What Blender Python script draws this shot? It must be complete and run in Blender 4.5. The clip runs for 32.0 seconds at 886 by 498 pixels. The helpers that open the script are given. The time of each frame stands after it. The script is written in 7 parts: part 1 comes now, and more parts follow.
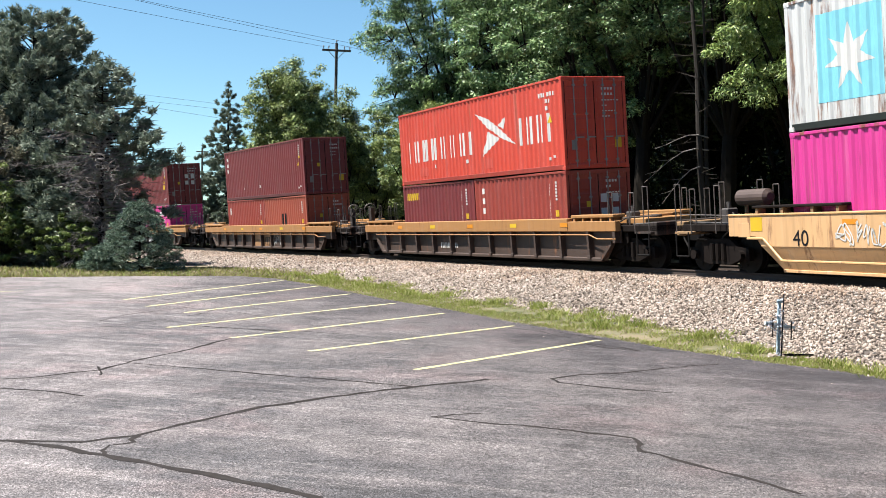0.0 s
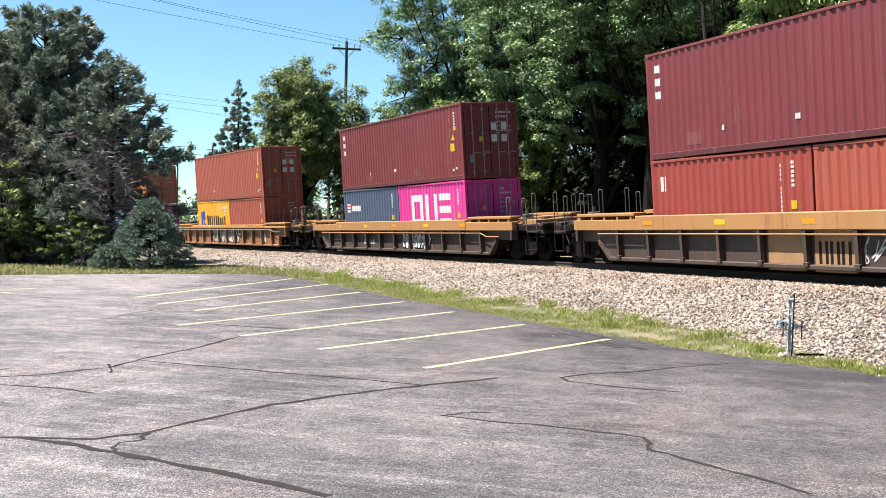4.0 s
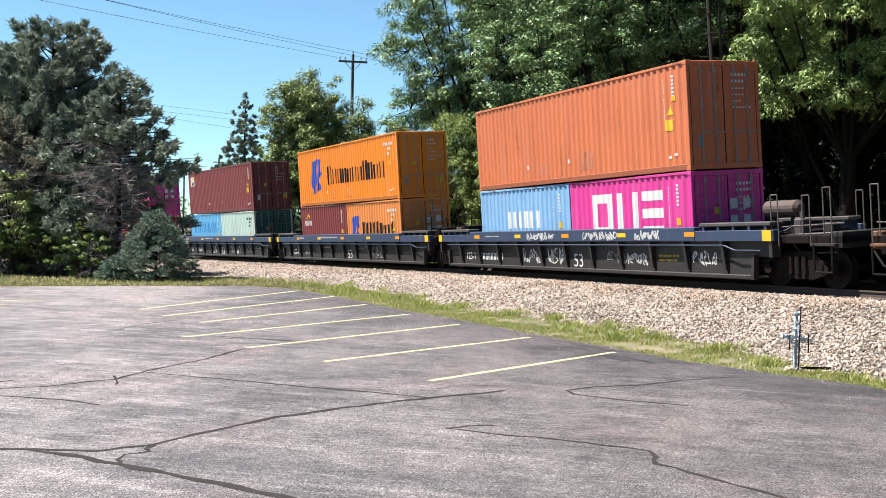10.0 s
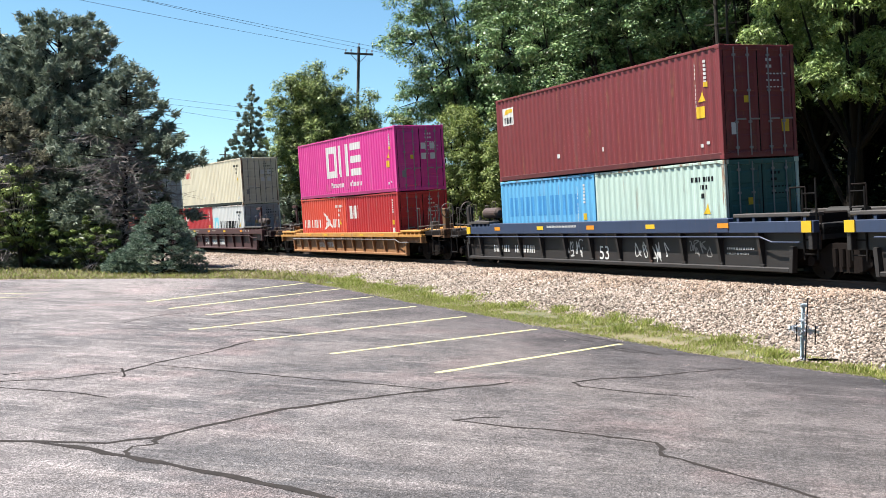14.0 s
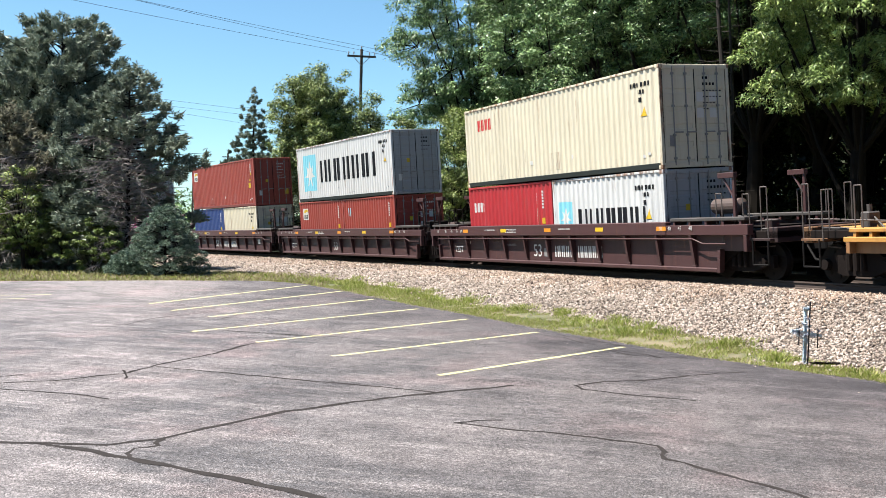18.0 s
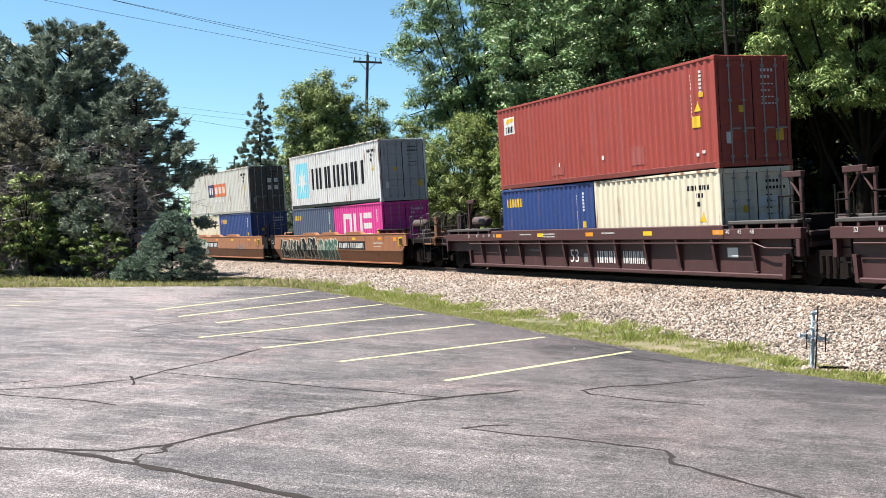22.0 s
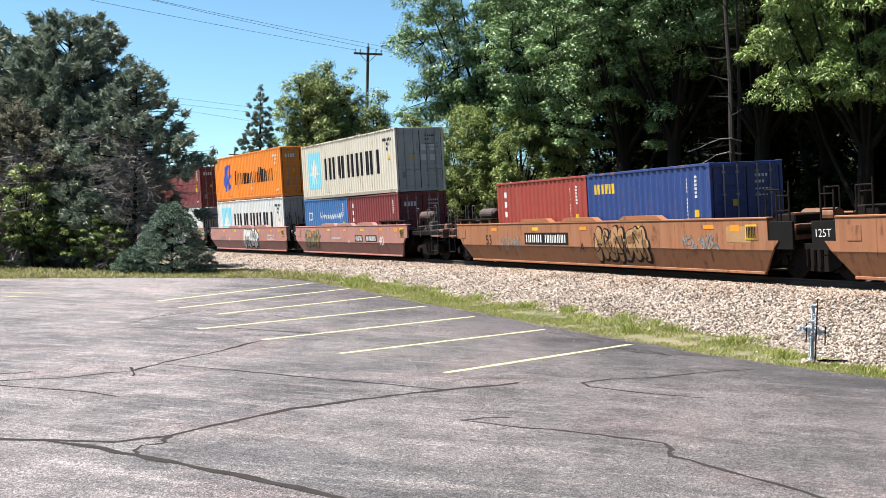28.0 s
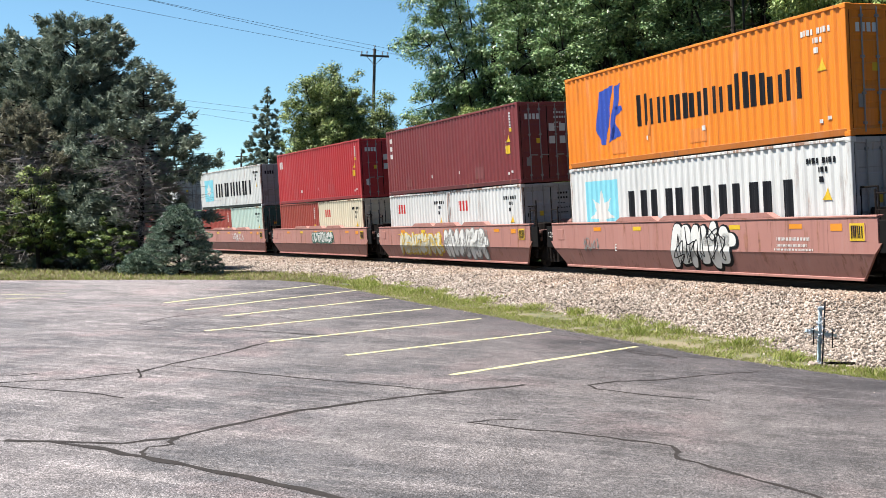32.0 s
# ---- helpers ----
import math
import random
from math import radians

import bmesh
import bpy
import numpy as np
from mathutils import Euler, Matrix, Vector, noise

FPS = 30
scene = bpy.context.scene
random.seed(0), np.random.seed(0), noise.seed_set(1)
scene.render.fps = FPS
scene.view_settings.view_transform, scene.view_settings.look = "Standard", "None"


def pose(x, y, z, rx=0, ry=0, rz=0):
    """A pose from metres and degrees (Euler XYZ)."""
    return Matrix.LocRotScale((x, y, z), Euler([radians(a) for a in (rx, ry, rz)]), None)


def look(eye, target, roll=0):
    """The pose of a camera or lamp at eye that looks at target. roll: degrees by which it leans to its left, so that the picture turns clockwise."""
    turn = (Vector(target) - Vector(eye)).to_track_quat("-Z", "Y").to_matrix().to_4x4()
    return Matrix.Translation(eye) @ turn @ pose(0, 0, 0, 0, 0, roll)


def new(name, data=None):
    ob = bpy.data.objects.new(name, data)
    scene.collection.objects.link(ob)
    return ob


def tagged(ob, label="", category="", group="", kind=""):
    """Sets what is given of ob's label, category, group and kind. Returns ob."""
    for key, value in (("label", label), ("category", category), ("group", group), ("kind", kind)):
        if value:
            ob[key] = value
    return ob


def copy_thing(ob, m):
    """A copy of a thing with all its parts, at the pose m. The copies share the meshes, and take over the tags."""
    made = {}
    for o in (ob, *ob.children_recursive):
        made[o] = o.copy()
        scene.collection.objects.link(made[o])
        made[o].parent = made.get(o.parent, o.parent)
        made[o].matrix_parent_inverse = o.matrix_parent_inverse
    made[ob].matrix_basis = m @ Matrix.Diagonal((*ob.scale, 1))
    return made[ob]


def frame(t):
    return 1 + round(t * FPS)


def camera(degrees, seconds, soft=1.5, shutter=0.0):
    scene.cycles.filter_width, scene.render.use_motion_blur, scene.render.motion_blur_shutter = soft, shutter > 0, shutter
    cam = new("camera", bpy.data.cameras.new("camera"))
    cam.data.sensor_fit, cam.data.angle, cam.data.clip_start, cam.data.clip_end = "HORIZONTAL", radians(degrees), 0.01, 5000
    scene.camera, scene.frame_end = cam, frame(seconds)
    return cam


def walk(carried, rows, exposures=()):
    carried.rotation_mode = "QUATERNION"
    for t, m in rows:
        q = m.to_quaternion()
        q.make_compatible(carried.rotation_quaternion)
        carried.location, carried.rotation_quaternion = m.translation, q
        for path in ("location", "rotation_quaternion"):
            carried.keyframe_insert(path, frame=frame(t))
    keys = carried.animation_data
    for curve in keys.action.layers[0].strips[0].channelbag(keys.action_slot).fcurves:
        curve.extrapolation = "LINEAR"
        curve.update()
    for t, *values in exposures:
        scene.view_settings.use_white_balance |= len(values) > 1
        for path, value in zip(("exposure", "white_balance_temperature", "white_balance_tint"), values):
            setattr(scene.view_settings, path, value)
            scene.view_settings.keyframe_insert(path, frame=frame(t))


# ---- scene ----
# ---- camera and its walk ----
EYE = Vector((0.0, 0.0, 1.0))


def aim(yaw, pitch, roll):
    y, p = radians(yaw), radians(pitch)
    way = Vector((math.sin(y) * math.cos(p), math.cos(y) * math.cos(p), math.sin(p)))
    return look(EYE, EYE + way, roll)


EXPOSE = ((0, 1.48), (1, 1.56), (2, 1.58), (3, 1.68), (6, 1.62), (8, 1.64), (10, 1.62), (12, 1.58), (25, 1.58), (29, 1.60), (31, 1.50), (32, 1.46))
cam = camera(46.15, 32.0, 0.8)
walk(cam, [(t, aim(*a)) for t, *a in [
    (0, 1.689, -0.490, 0.712), (0.5, 1.610, -0.537, 0.717), (1, 1.524, -0.569, 0.753),
    (1.5, 1.476, -0.616, 0.747), (2, 1.450, -0.651, 0.691), (2.5, 1.411, -0.672, 0.677),
    (3, 1.337, -0.661, 0.754), (3.5, 1.249, -0.633, 0.805), (5.5, 0.989, -0.350, 0.862),
    (6, 0.981, -0.284, 0.885), (6.5, 0.975, -0.196, 0.941), (7, 0.974, -0.153, 0.957),
    (7.5, 0.956, -0.111, 0.995), (8, 0.931, -0.045, 1.015), (8.5, 0.913, 0.002, 0.993),
    (9, 0.879, 0.048, 1.002), (9.5, 0.854, 0.087, 0.920), (10, 0.836, 0.103, 0.940),
    (10.5, 0.847, 0.132, 0.888), (11, 0.864, 0.125, 0.880), (11.5, 0.909, 0.106, 0.878),
    (12, 0.913, 0.085, 0.915), (12.5, 0.847, 0.037, 0.925), (13, 0.722, -0.049, 0.952),
    (13.5, 0.600, -0.184, 0.948), (14, 0.500, -0.334, 0.830), (14.5, 0.465, -0.468, 0.745),
    (16.5, 0.537, -0.393, 0.819), (17, 0.510, -0.325, 0.865), (17.5, 0.463, -0.251, 0.895),
    (18, 0.371, -0.194, 0.962), (18.5, 0.286, -0.130, 0.924), (19, 0.216, -0.102, 0.943),
    (19.5, 0.158, -0.090, 0.888), (20, 0.111, -0.046, 0.864), (20.5, 0.079, 0.038, 0.779),
    (21, 0.034, 0.092, 0.770), (21.5, 0.005, 0.092, 0.807), (22, 0.009, 0.085, 0.760),
    (22.5, 0.003, 0.048, 0.830), (23, 0.000, 0.048, 0.829), (23.5, -0.041, 0.033, 0.848),
    (24, -0.054, -0.047, 0.836), (24.5, -0.086, -0.100, 0.830), (25, -0.067, -0.189, 0.867),
    (25.5, -0.009, -0.235, 0.862), (27.5, 0.045, -0.344, 0.930), (28, 0.012, -0.342, 0.930),
    (28.5, -0.024, -0.307, 0.966), (29, -0.056, -0.264, 0.973), (29.5, -0.078, -0.218, 0.966),
    (30, -0.113, -0.187, 1.006), (30.5, -0.161, -0.166, 0.983), (31, -0.217, -0.180, 1.034),
    (31.5, -0.268, -0.208, 0.980), (32, -0.346, -0.238, 0.951),
]], EXPOSE)

# ---- world, sun and exposure ----
SUN_ELEVATION, SUN_AZIMUTH = 61.5, -98.0      # azimuth from +y towards +x
world = bpy.data.worlds.new("sky")
scene.world = world
world.use_nodes = True
wn = world.node_tree.nodes
sky = wn.new("ShaderNodeTexSky")
sky.sky_type, sky.sun_disc = "NISHITA", False
sky.sun_elevation, sky.sun_rotation = radians(SUN_ELEVATION), radians(SUN_AZIMUTH)
sky.air_density, sky.dust_density, sky.ozone_density = 1.0, 0.0, 4.0
wn["Background"].inputs["Strength"].default_value = 0.055
tint = wn.new("ShaderNodeMix")
tint.data_type, tint.blend_type = "RGBA", "MULTIPLY"
tint.inputs[0].default_value = 1.0
tint.inputs[7].default_value = (0.90, 1.10, 1.08, 1)
world.node_tree.links.new(sky.outputs[0], tint.inputs[6])
world.node_tree.links.new(tint.outputs[2], wn["Background"].inputs["Color"])
sun = new("sun", bpy.data.lights.new("sun", "SUN"))
sun.data.energy, sun.data.angle, sun.data.color = 5.0, radians(0.53), (1.0, 0.95, 0.87)
se, sa = radians(SUN_ELEVATION), radians(SUN_AZIMUTH)
SUN_WAY = Vector((math.sin(sa) * math.cos(se), math.cos(sa) * math.cos(se), math.sin(se)))
sun.matrix_world = look(SUN_WAY * 60, (0, 0, 0))
scene.view_settings.exposure = 1.5


# ---- materials ----
def shader(name, rough=0.6, metal=0.0):
    m = bpy.data.materials.new(name)
    m.use_nodes = True
    n, l = m.node_tree.nodes, m.node_tree.links
    b = n["Principled BSDF"]
    b.inputs["Roughness"].default_value, b.inputs["Metallic"].default_value = rough, metal
    return m, n, l, b


def value_noise(n, l, coord, scale, detail=3.0, rough=0.55, stretch=None):
    t = n.new("ShaderNodeTexNoise")
    t.inputs["Scale"].default_value, t.inputs["Detail"].default_value, t.inputs["Roughness"].default_value = scale, detail, rough
    if stretch:
        mp = n.new("ShaderNodeMapping")
        mp.inputs["Scale"].default_value = stretch
        l.new(coord, mp.inputs["Vector"])
        coord = mp.outputs[0]
    l.new(coord, t.inputs["Vector"])
    return t.outputs["Fac"]


def ramp(n, l, fac, stops):
    r = n.new("ShaderNodeValToRGB")
    e = r.color_ramp.elements
    while len(e) < len(stops):
        e.new(0.5)
    for k, (p, c) in zip(e, stops):
        k.position = p
        k.color = (c, c, c, 1) if isinstance(c, (int, float)) else (*c, 1)
    l.new(fac, r.inputs["Fac"])
    return r.outputs["Color"]


def mix(n, l, fac, a, b, how="MIX"):
    m = n.new("ShaderNodeMix")
    m.data_type, m.blend_type = "RGBA", how
    for sock, v in ((m.inputs[0], fac), (m.inputs[6], a), (m.inputs[7], b)):
        if isinstance(v, (int, float)):
            sock.default_value = v
        elif isinstance(v, (tuple, list)):
            sock.default_value = (*v, 1)
        else:
            l.new(v, sock)
    return m.outputs[2]


def bump(n, l, b, height, strength, distance):
    k = n.new("ShaderNodeBump")
    k.inputs["Strength"].default_value, k.inputs["Distance"].default_value = strength, distance
    l.new(height, k.inputs["Height"])
    l.new(k.outputs[0], b.inputs["Normal"])


def shade_of(c, k):
    return tuple(min(1.0, v * k) for v in c)


PAINTS = {}


def paint(col, rust=0.15, rough=0.5, grime=0.25):
    """Weathered painted steel: faded patches, upright streaks of rust and grime."""
    key = (col, rust, rough, grime)
    if key in PAINTS:
        return PAINTS[key]
    m, n, l, b = shader("painted_steel", rough)
    co = n.new("ShaderNodeTexCoord").outputs["Object"]
    info = n.new("ShaderNodeObjectInfo").outputs["Random"]
    off = n.new("ShaderNodeVectorMath")
    off.operation = "MULTIPLY_ADD"
    l.new(info, off.inputs[0])
    off.inputs[1].default_value = (37, 11, 5)
    l.new(co, off.inputs[2])
    v = off.outputs[0]
    c = mix(n, l, value_noise(n, l, v, 0.7, 4), shade_of(col, 0.86), shade_of(col, 1.12))
    streak = value_noise(n, l, v, 1.0, 5, 0.6, (5.5, 5.5, 0.35))
    c = mix(n, l, ramp(n, l, streak, [(0.52, 0), (0.72, grime)]), c, shade_of(col, 0.45))
    pale = value_noise(n, l, v, 1.0, 4, 0.6, (3.1, 3.1, 0.25))
    c = mix(n, l, ramp(n, l, pale, [(0.56, 0), (0.75, 0.28)]), c, tuple(0.6 * x + 0.3 * min(1.0, sum(col)) for x in col))
    r1 = value_noise(n, l, v, 1.0, 8, 0.7, (4.2, 4.2, 0.42))
    tone = mix(n, l, ramp(n, l, value_noise(n, l, v, 5.0, 4), [(0.4, 0), (0.6, 1)]), (0.0933, 0.032, 0.016), (0.200, 0.0833, 0.0367))
    c = mix(n, l, ramp(n, l, r1, [(0.605 - 0.13 * rust, 0), (0.69 - 0.13 * rust, min(0.9, 0.35 + rust))]), c, tone)
    l.new(c, b.inputs["Base Color"])
    bump(n, l, b, value_noise(n, l, v, 9.0, 3), 0.12, 0.01)
    PAINTS[key] = m
    return m


def plain(name, col, rough=0.6, metal=0.0, scale=6.0, var=0.25, relief=0.15):
    m, n, l, b = shader(name, rough, metal)
    if max(col) < 0.04:
        b.inputs["Specular IOR Level"].default_value = 0.1
    co = n.new("ShaderNodeTexCoord").outputs["Object"]
    f = value_noise(n, l, co, scale, 5)
    l.new(mix(n, l, f, shade_of(col, 1 - var), shade_of(col, 1 + var)), b.inputs["Base Color"])
    bump(n, l, b, value_noise(n, l, co, scale * 6, 3), relief, 0.01)
    return m


def islands(name, stops, rough=0.8, sub=0.0, scale=3.0, gloss=0.22):
    """A colour for each loose piece, with broad patches over it."""
    m, n, l, b = shader(name, rough)
    b.inputs["Specular IOR Level"].default_value = gloss
    g = n.new("ShaderNodeNewGeometry")
    c = ramp(n, l, g.outputs["Random Per Island"], stops)
    co = n.new("ShaderNodeTexCoord").outputs["Object"]
    f = value_noise(n, l, co, scale, 2)
    c = mix(n, l, ramp(n, l, f, [(0.4, 0.0), (0.65, 0.3)]), c, shade_of(stops[0][1], 0.85))
    l.new(c, b.inputs["Base Color"])
    if sub:
        tr = n.new("ShaderNodeBsdfTranslucent")
        l.new(c, tr.inputs["Color"])
        mx = n.new("ShaderNodeMixShader")
        mx.inputs[0].default_value = sub
        l.new(b.outputs[0], mx.inputs[1])
        l.new(tr.outputs[0], mx.inputs[2])
        l.new(mx.outputs[0], n["Material Output"].inputs["Surface"])
    return m


def asphalt_material():
    m, n, l, b = shader("old_asphalt", 0.9)
    b.inputs["Specular IOR Level"].default_value = 0.3
    co = n.new("ShaderNodeTexCoord").outputs["Object"]
    broad = value_noise(n, l, co, 0.13, 6, 0.62, (1.0, 0.55, 1))
    c = mix(n, l, ramp(n, l, broad, [(0.42, 0), (0.57, 1)]), (0.0600, 0.0582, 0.0610), (0.132, 0.121, 0.120))
    drag = value_noise(n, l, co, 1.0, 6, 0.62, (0.5, 0.85, 1))
    c = mix(n, l, ramp(n, l, drag, [(0.48, 0), (0.70, 0.5)]), c, (0.168, 0.149, 0.147))
    pink = value_noise(n, l, co, 0.42, 4, 0.6)
    c = mix(n, l, ramp(n, l, pink, [(0.53, 0), (0.66, 0.55)]), c, (0.175, 0.136, 0.135))
    dark = value_noise(n, l, co, 0.33, 7, 0.68, (1, 0.8, 1))
    c = mix(n, l, ramp(n, l, dark, [(0.53, 0), (0.68, 0.75)]), c, (0.04, 0.0387, 0.0413))
    scuff = value_noise(n, l, co, 1.0, 6, 0.68, (0.75, 1.2, 1))
    c = mix(n, l, ramp(n, l, scuff, [(0.50, 0), (0.66, 0.34)]), c, (0.162, 0.148, 0.143))
    c = mix(n, l, ramp(n, l, scuff, [(0.34, 0.5), (0.47, 0.0)]), c, (0.0413, 0.0387, 0.0387))
    # pale and dark drag marks that run along the lot's slope
    for long, short, lo, hi, amount, tone in ((3.2, 0.34, 0.52, 0.70, 0.50, (0.185, 0.170, 0.167)), (2.6, 0.5, 0.56, 0.72, 0.5, (0.048, 0.046, 0.050)), (1.1, 0.13, 0.55, 0.70, 0.42, (0.205, 0.19, 0.186))):
        way = n.new("ShaderNodeMapping")
        way.vector_type = "TEXTURE"
        way.inputs["Rotation"].default_value = (0, 0, radians(-20))
        way.inputs["Scale"].default_value = (long, short, 1)
        l.new(co, way.inputs["Vector"])
        c = mix(n, l, ramp(n, l, value_noise(n, l, way.outputs[0], 1.0, 5, 0.65), [(lo, 0), (hi, amount)]), c, tone)
    blot = value_noise(n, l, co, 1.9, 6, 0.72)
    c = mix(n, l, 1.0, c, ramp(n, l, blot, [(0.34, 0.76), (0.66, 1.22)]), "MULTIPLY")
    # the asphalt is darker on the side towards the track
    xyz = n.new("ShaderNodeSeparateXYZ")
    l.new(co, xyz.inputs[0])
    across = n.new("ShaderNodeMath")
    across.operation = "MULTIPLY_ADD"
    l.new(xyz.outputs[1], across.inputs[0])
    across.inputs[1].default_value = 0.25
    l.new(xyz.outputs[0], across.inputs[2])
    track_side = n.new("ShaderNodeMapRange")
    for k, v in enumerate((-4.5, 6.0, 0.0, 1.0)):
        track_side.inputs[k + 1].default_value = v
    l.new(across.outputs[0], track_side.inputs[0])
    c = mix(n, l, 1.0, c, ramp(n, l, track_side.outputs[0], [(0.0, (1.42, 1.39, 1.42)), (0.55, (1.14, 1.12, 1.14)), (1.0, (0.78, 0.765, 0.775))]), "MULTIPLY")
    # darker again along the rim by the grass
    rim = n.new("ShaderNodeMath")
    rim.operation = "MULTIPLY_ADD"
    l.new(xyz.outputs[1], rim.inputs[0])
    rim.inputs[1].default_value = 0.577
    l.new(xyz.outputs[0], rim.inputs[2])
    rim_side = n.new("ShaderNodeMapRange")
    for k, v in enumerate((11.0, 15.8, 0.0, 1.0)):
        rim_side.inputs[k + 1].default_value = v
    l.new(rim.outputs[0], rim_side.inputs[0])
    c = mix(n, l, 1.0, c, ramp(n, l, rim_side.outputs[0], [(0.0, 1.05), (1.0, (0.66, 0.66, 0.70))]), "MULTIPLY")
    stones = None
    for scale, lo, hi, amount in ((46.0, 0.58, 1.38, 0.9), (88.0, 0.28, 1.80, 0.9)):
        v = n.new("ShaderNodeTexVoronoi")
        v.inputs["Scale"].default_value = scale
        l.new(co, v.inputs["Vector"])
        c = mix(n, l, amount, c, ramp(n, l, v.outputs["Color"], [(0.12, lo), (0.5, 0.95), (0.88, hi)]), "MULTIPLY")
        stones = stones or v.outputs["Distance"]
    fine = value_noise(n, l, co, 26.0, 5, 0.8)
    c = mix(n, l, 0.8, c, ramp(n, l, fine, [(0.3, 0.6), (0.7, 1.35)]), "MULTIPLY")
    # lone pale chips
    chips = n.new("ShaderNodeTexVoronoi")
    chips.inputs["Scale"].default_value = 26.0
    l.new(co, chips.inputs["Vector"])
    spot = mix(n, l, 1.0, ramp(n, l, chips.outputs["Distance"], [(0.16, 1.0), (0.22, 0.0)]), ramp(n, l, chips.outputs["Color"], [(0.80, 0.0), (0.86, 0.8)]), "MULTIPLY")
    c = mix(n, l, spot, c, (0.280, 0.260, 0.247))
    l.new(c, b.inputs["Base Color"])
    bump(n, l, b, stones, 0.7, 0.014)
    return m


def soil_material(name, a, b2, c2, scale=0.5):
    m, n, l, b = shader(name, 0.95)
    co = n.new("ShaderNodeTexCoord").outputs["Object"]
    c = mix(n, l, ramp(n, l, value_noise(n, l, co, scale, 6), [(0.4, 0), (0.62, 1)]), a, b2)
    c = mix(n, l, ramp(n, l, value_noise(n, l, co, scale * 9, 5), [(0.5, 0), (0.7, 0.7)]), c, c2)
    l.new(c, b.inputs["Base Color"])
    bump(n, l, b, value_noise(n, l, co, 14, 4), 0.7, 0.03)
    return m


ASPHALT = asphalt_material()
MASONRY = plain("dull_masonry", (0.107, 0.0833, 0.0667), 0.9, 0, 1.5, 0.25, 0.5)
TAR = plain("tar_seal", (0.0285, 0.025, 0.024), 0.9, 0, 8, 0.4, 0.3)
LINE = plain("worn_line_paint", (0.41, 0.385, 0.195), 0.7, 0, 5.0, 0.35, 0.2)
SOIL = soil_material("rough_ground", (0.07, 0.0767, 0.03), (0.157, 0.130, 0.0767), (0.200, 0.167, 0.117))
# shade in the gaps between stones is put into the bed's dark colour
BED_SHADED = soil_material("ballast_bed", (0.075, 0.062, 0.054), (0.05, 0.042, 0.036), (0.028, 0.023, 0.02), 2.0)
STONE = islands("ballast_stone", [(0.0, (0.06, 0.0467, 0.0387)), (0.25, (0.207, 0.167, 0.140)), (0.7, (0.340, 0.283, 0.243)), (1.0, (0.453, 0.400, 0.353))], 0.85, 0, 0.6)
STONE_RUSTY = islands("rust_dusted_ballast_stone", [(0.0, (0.055, 0.040, 0.032)), (0.25, (0.185, 0.135, 0.105)), (0.7, (0.315, 0.235, 0.185)), (1.0, (0.420, 0.345, 0.285))], 0.85, 0, 0.6)
GRASS = islands("grass_blades", [(0.0, (0.135, 0.185, 0.034)), (0.5, (0.240, 0.285, 0.065)), (0.8, (0.350, 0.350, 0.125)), (1.0, (0.440, 0.390, 0.225))], 0.7, 0.35, 0.9)
DRYGRASS = islands("dry_grass_blades", [(0.0, (0.150, 0.130, 0.058)), (0.6, (0.270, 0.235, 0.125)), (1.0, (0.380, 0.335, 0.215))], 0.8, 0.2, 0.9)
LEAF = islands("broad_leaves", [(0.0, (0.020, 0.046, 0.016)), (0.45, (0.096, 0.178, 0.062)), (0.8, (0.205, 0.315, 0.122)), (1.0, (0.41, 0.52, 0.25))], 0.42, 0.08, 0.35, 0.4)
LEAF_YOUNG = islands("bright_young_leaves", [(0.0, (0.060, 0.092, 0.022)), (0.5, (0.150, 0.200, 0.052)), (0.85, (0.245, 0.295, 0.090)), (1.0, (0.34, 0.39, 0.14))], 0.45, 0.15, 0.35, 0.3)
LEAF_SHRUB = islands("shrub_leaves", [(0.0, (0.0567, 0.0933, 0.0227)), (0.5, (0.117, 0.167, 0.044)), (1.0, (0.200, 0.247, 0.08))], 0.5, 0.3, 0.35)
# near-black leaf copy: the wood's inner shade is put into the colour
LEAF_SHADED = islands("shade_darkened_leaves", [(0.0, (0.006, 0.011, 0.0035)), (0.5, (0.013, 0.021, 0.0065)), (1.0, (0.030, 0.044, 0.014))], 0.6, 0.0, 0.35, 0.1)
LEAF_LIGHT = islands("light_leaves", [(0.0, (0.048, 0.085, 0.022)), (0.45, (0.165, 0.245, 0.068)), (0.8, (0.300, 0.395, 0.122)), (1.0, (0.47, 0.55, 0.22))], 0.42, 0.12, 0.35, 0.35)
LEAF_OLIVE = islands("olive_green_leaves", [(0.0, (0.030, 0.048, 0.015)), (0.45, (0.130, 0.178, 0.048)), (0.8, (0.260, 0.320, 0.098)), (1.0, (0.42, 0.48, 0.19))], 0.45, 0.08, 0.35, 0.3)
NEEDLE = islands("dark_needles", [(0.0, (0.088, 0.118, 0.085)), (0.6, (0.155, 0.188, 0.138)), (1.0, (0.235, 0.268, 0.205))], 0.55, 0.2, 0.5, 0.3)
NEEDLE_BLUE = islands("blue_green_needles", [(0.0, (0.030, 0.058, 0.040)), (0.5, (0.105, 0.158, 0.115)), (1.0, (0.36, 0.44, 0.35))], 0.55, 0.1, 1.2, 0.3)
NEEDLE_BROWN = islands("browning_needles", [(0.0, (0.105, 0.103, 0.073)), (0.6, (0.175, 0.170, 0.122)), (1.0, (0.260, 0.245, 0.180))], 0.7, 0.3, 0.8)
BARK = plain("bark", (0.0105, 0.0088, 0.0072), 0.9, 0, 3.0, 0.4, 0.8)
SNAGWOOD = plain("dark_dead_wood", (0.032, 0.028, 0.025), 0.9, 0, 3.0, 0.45, 0.6)
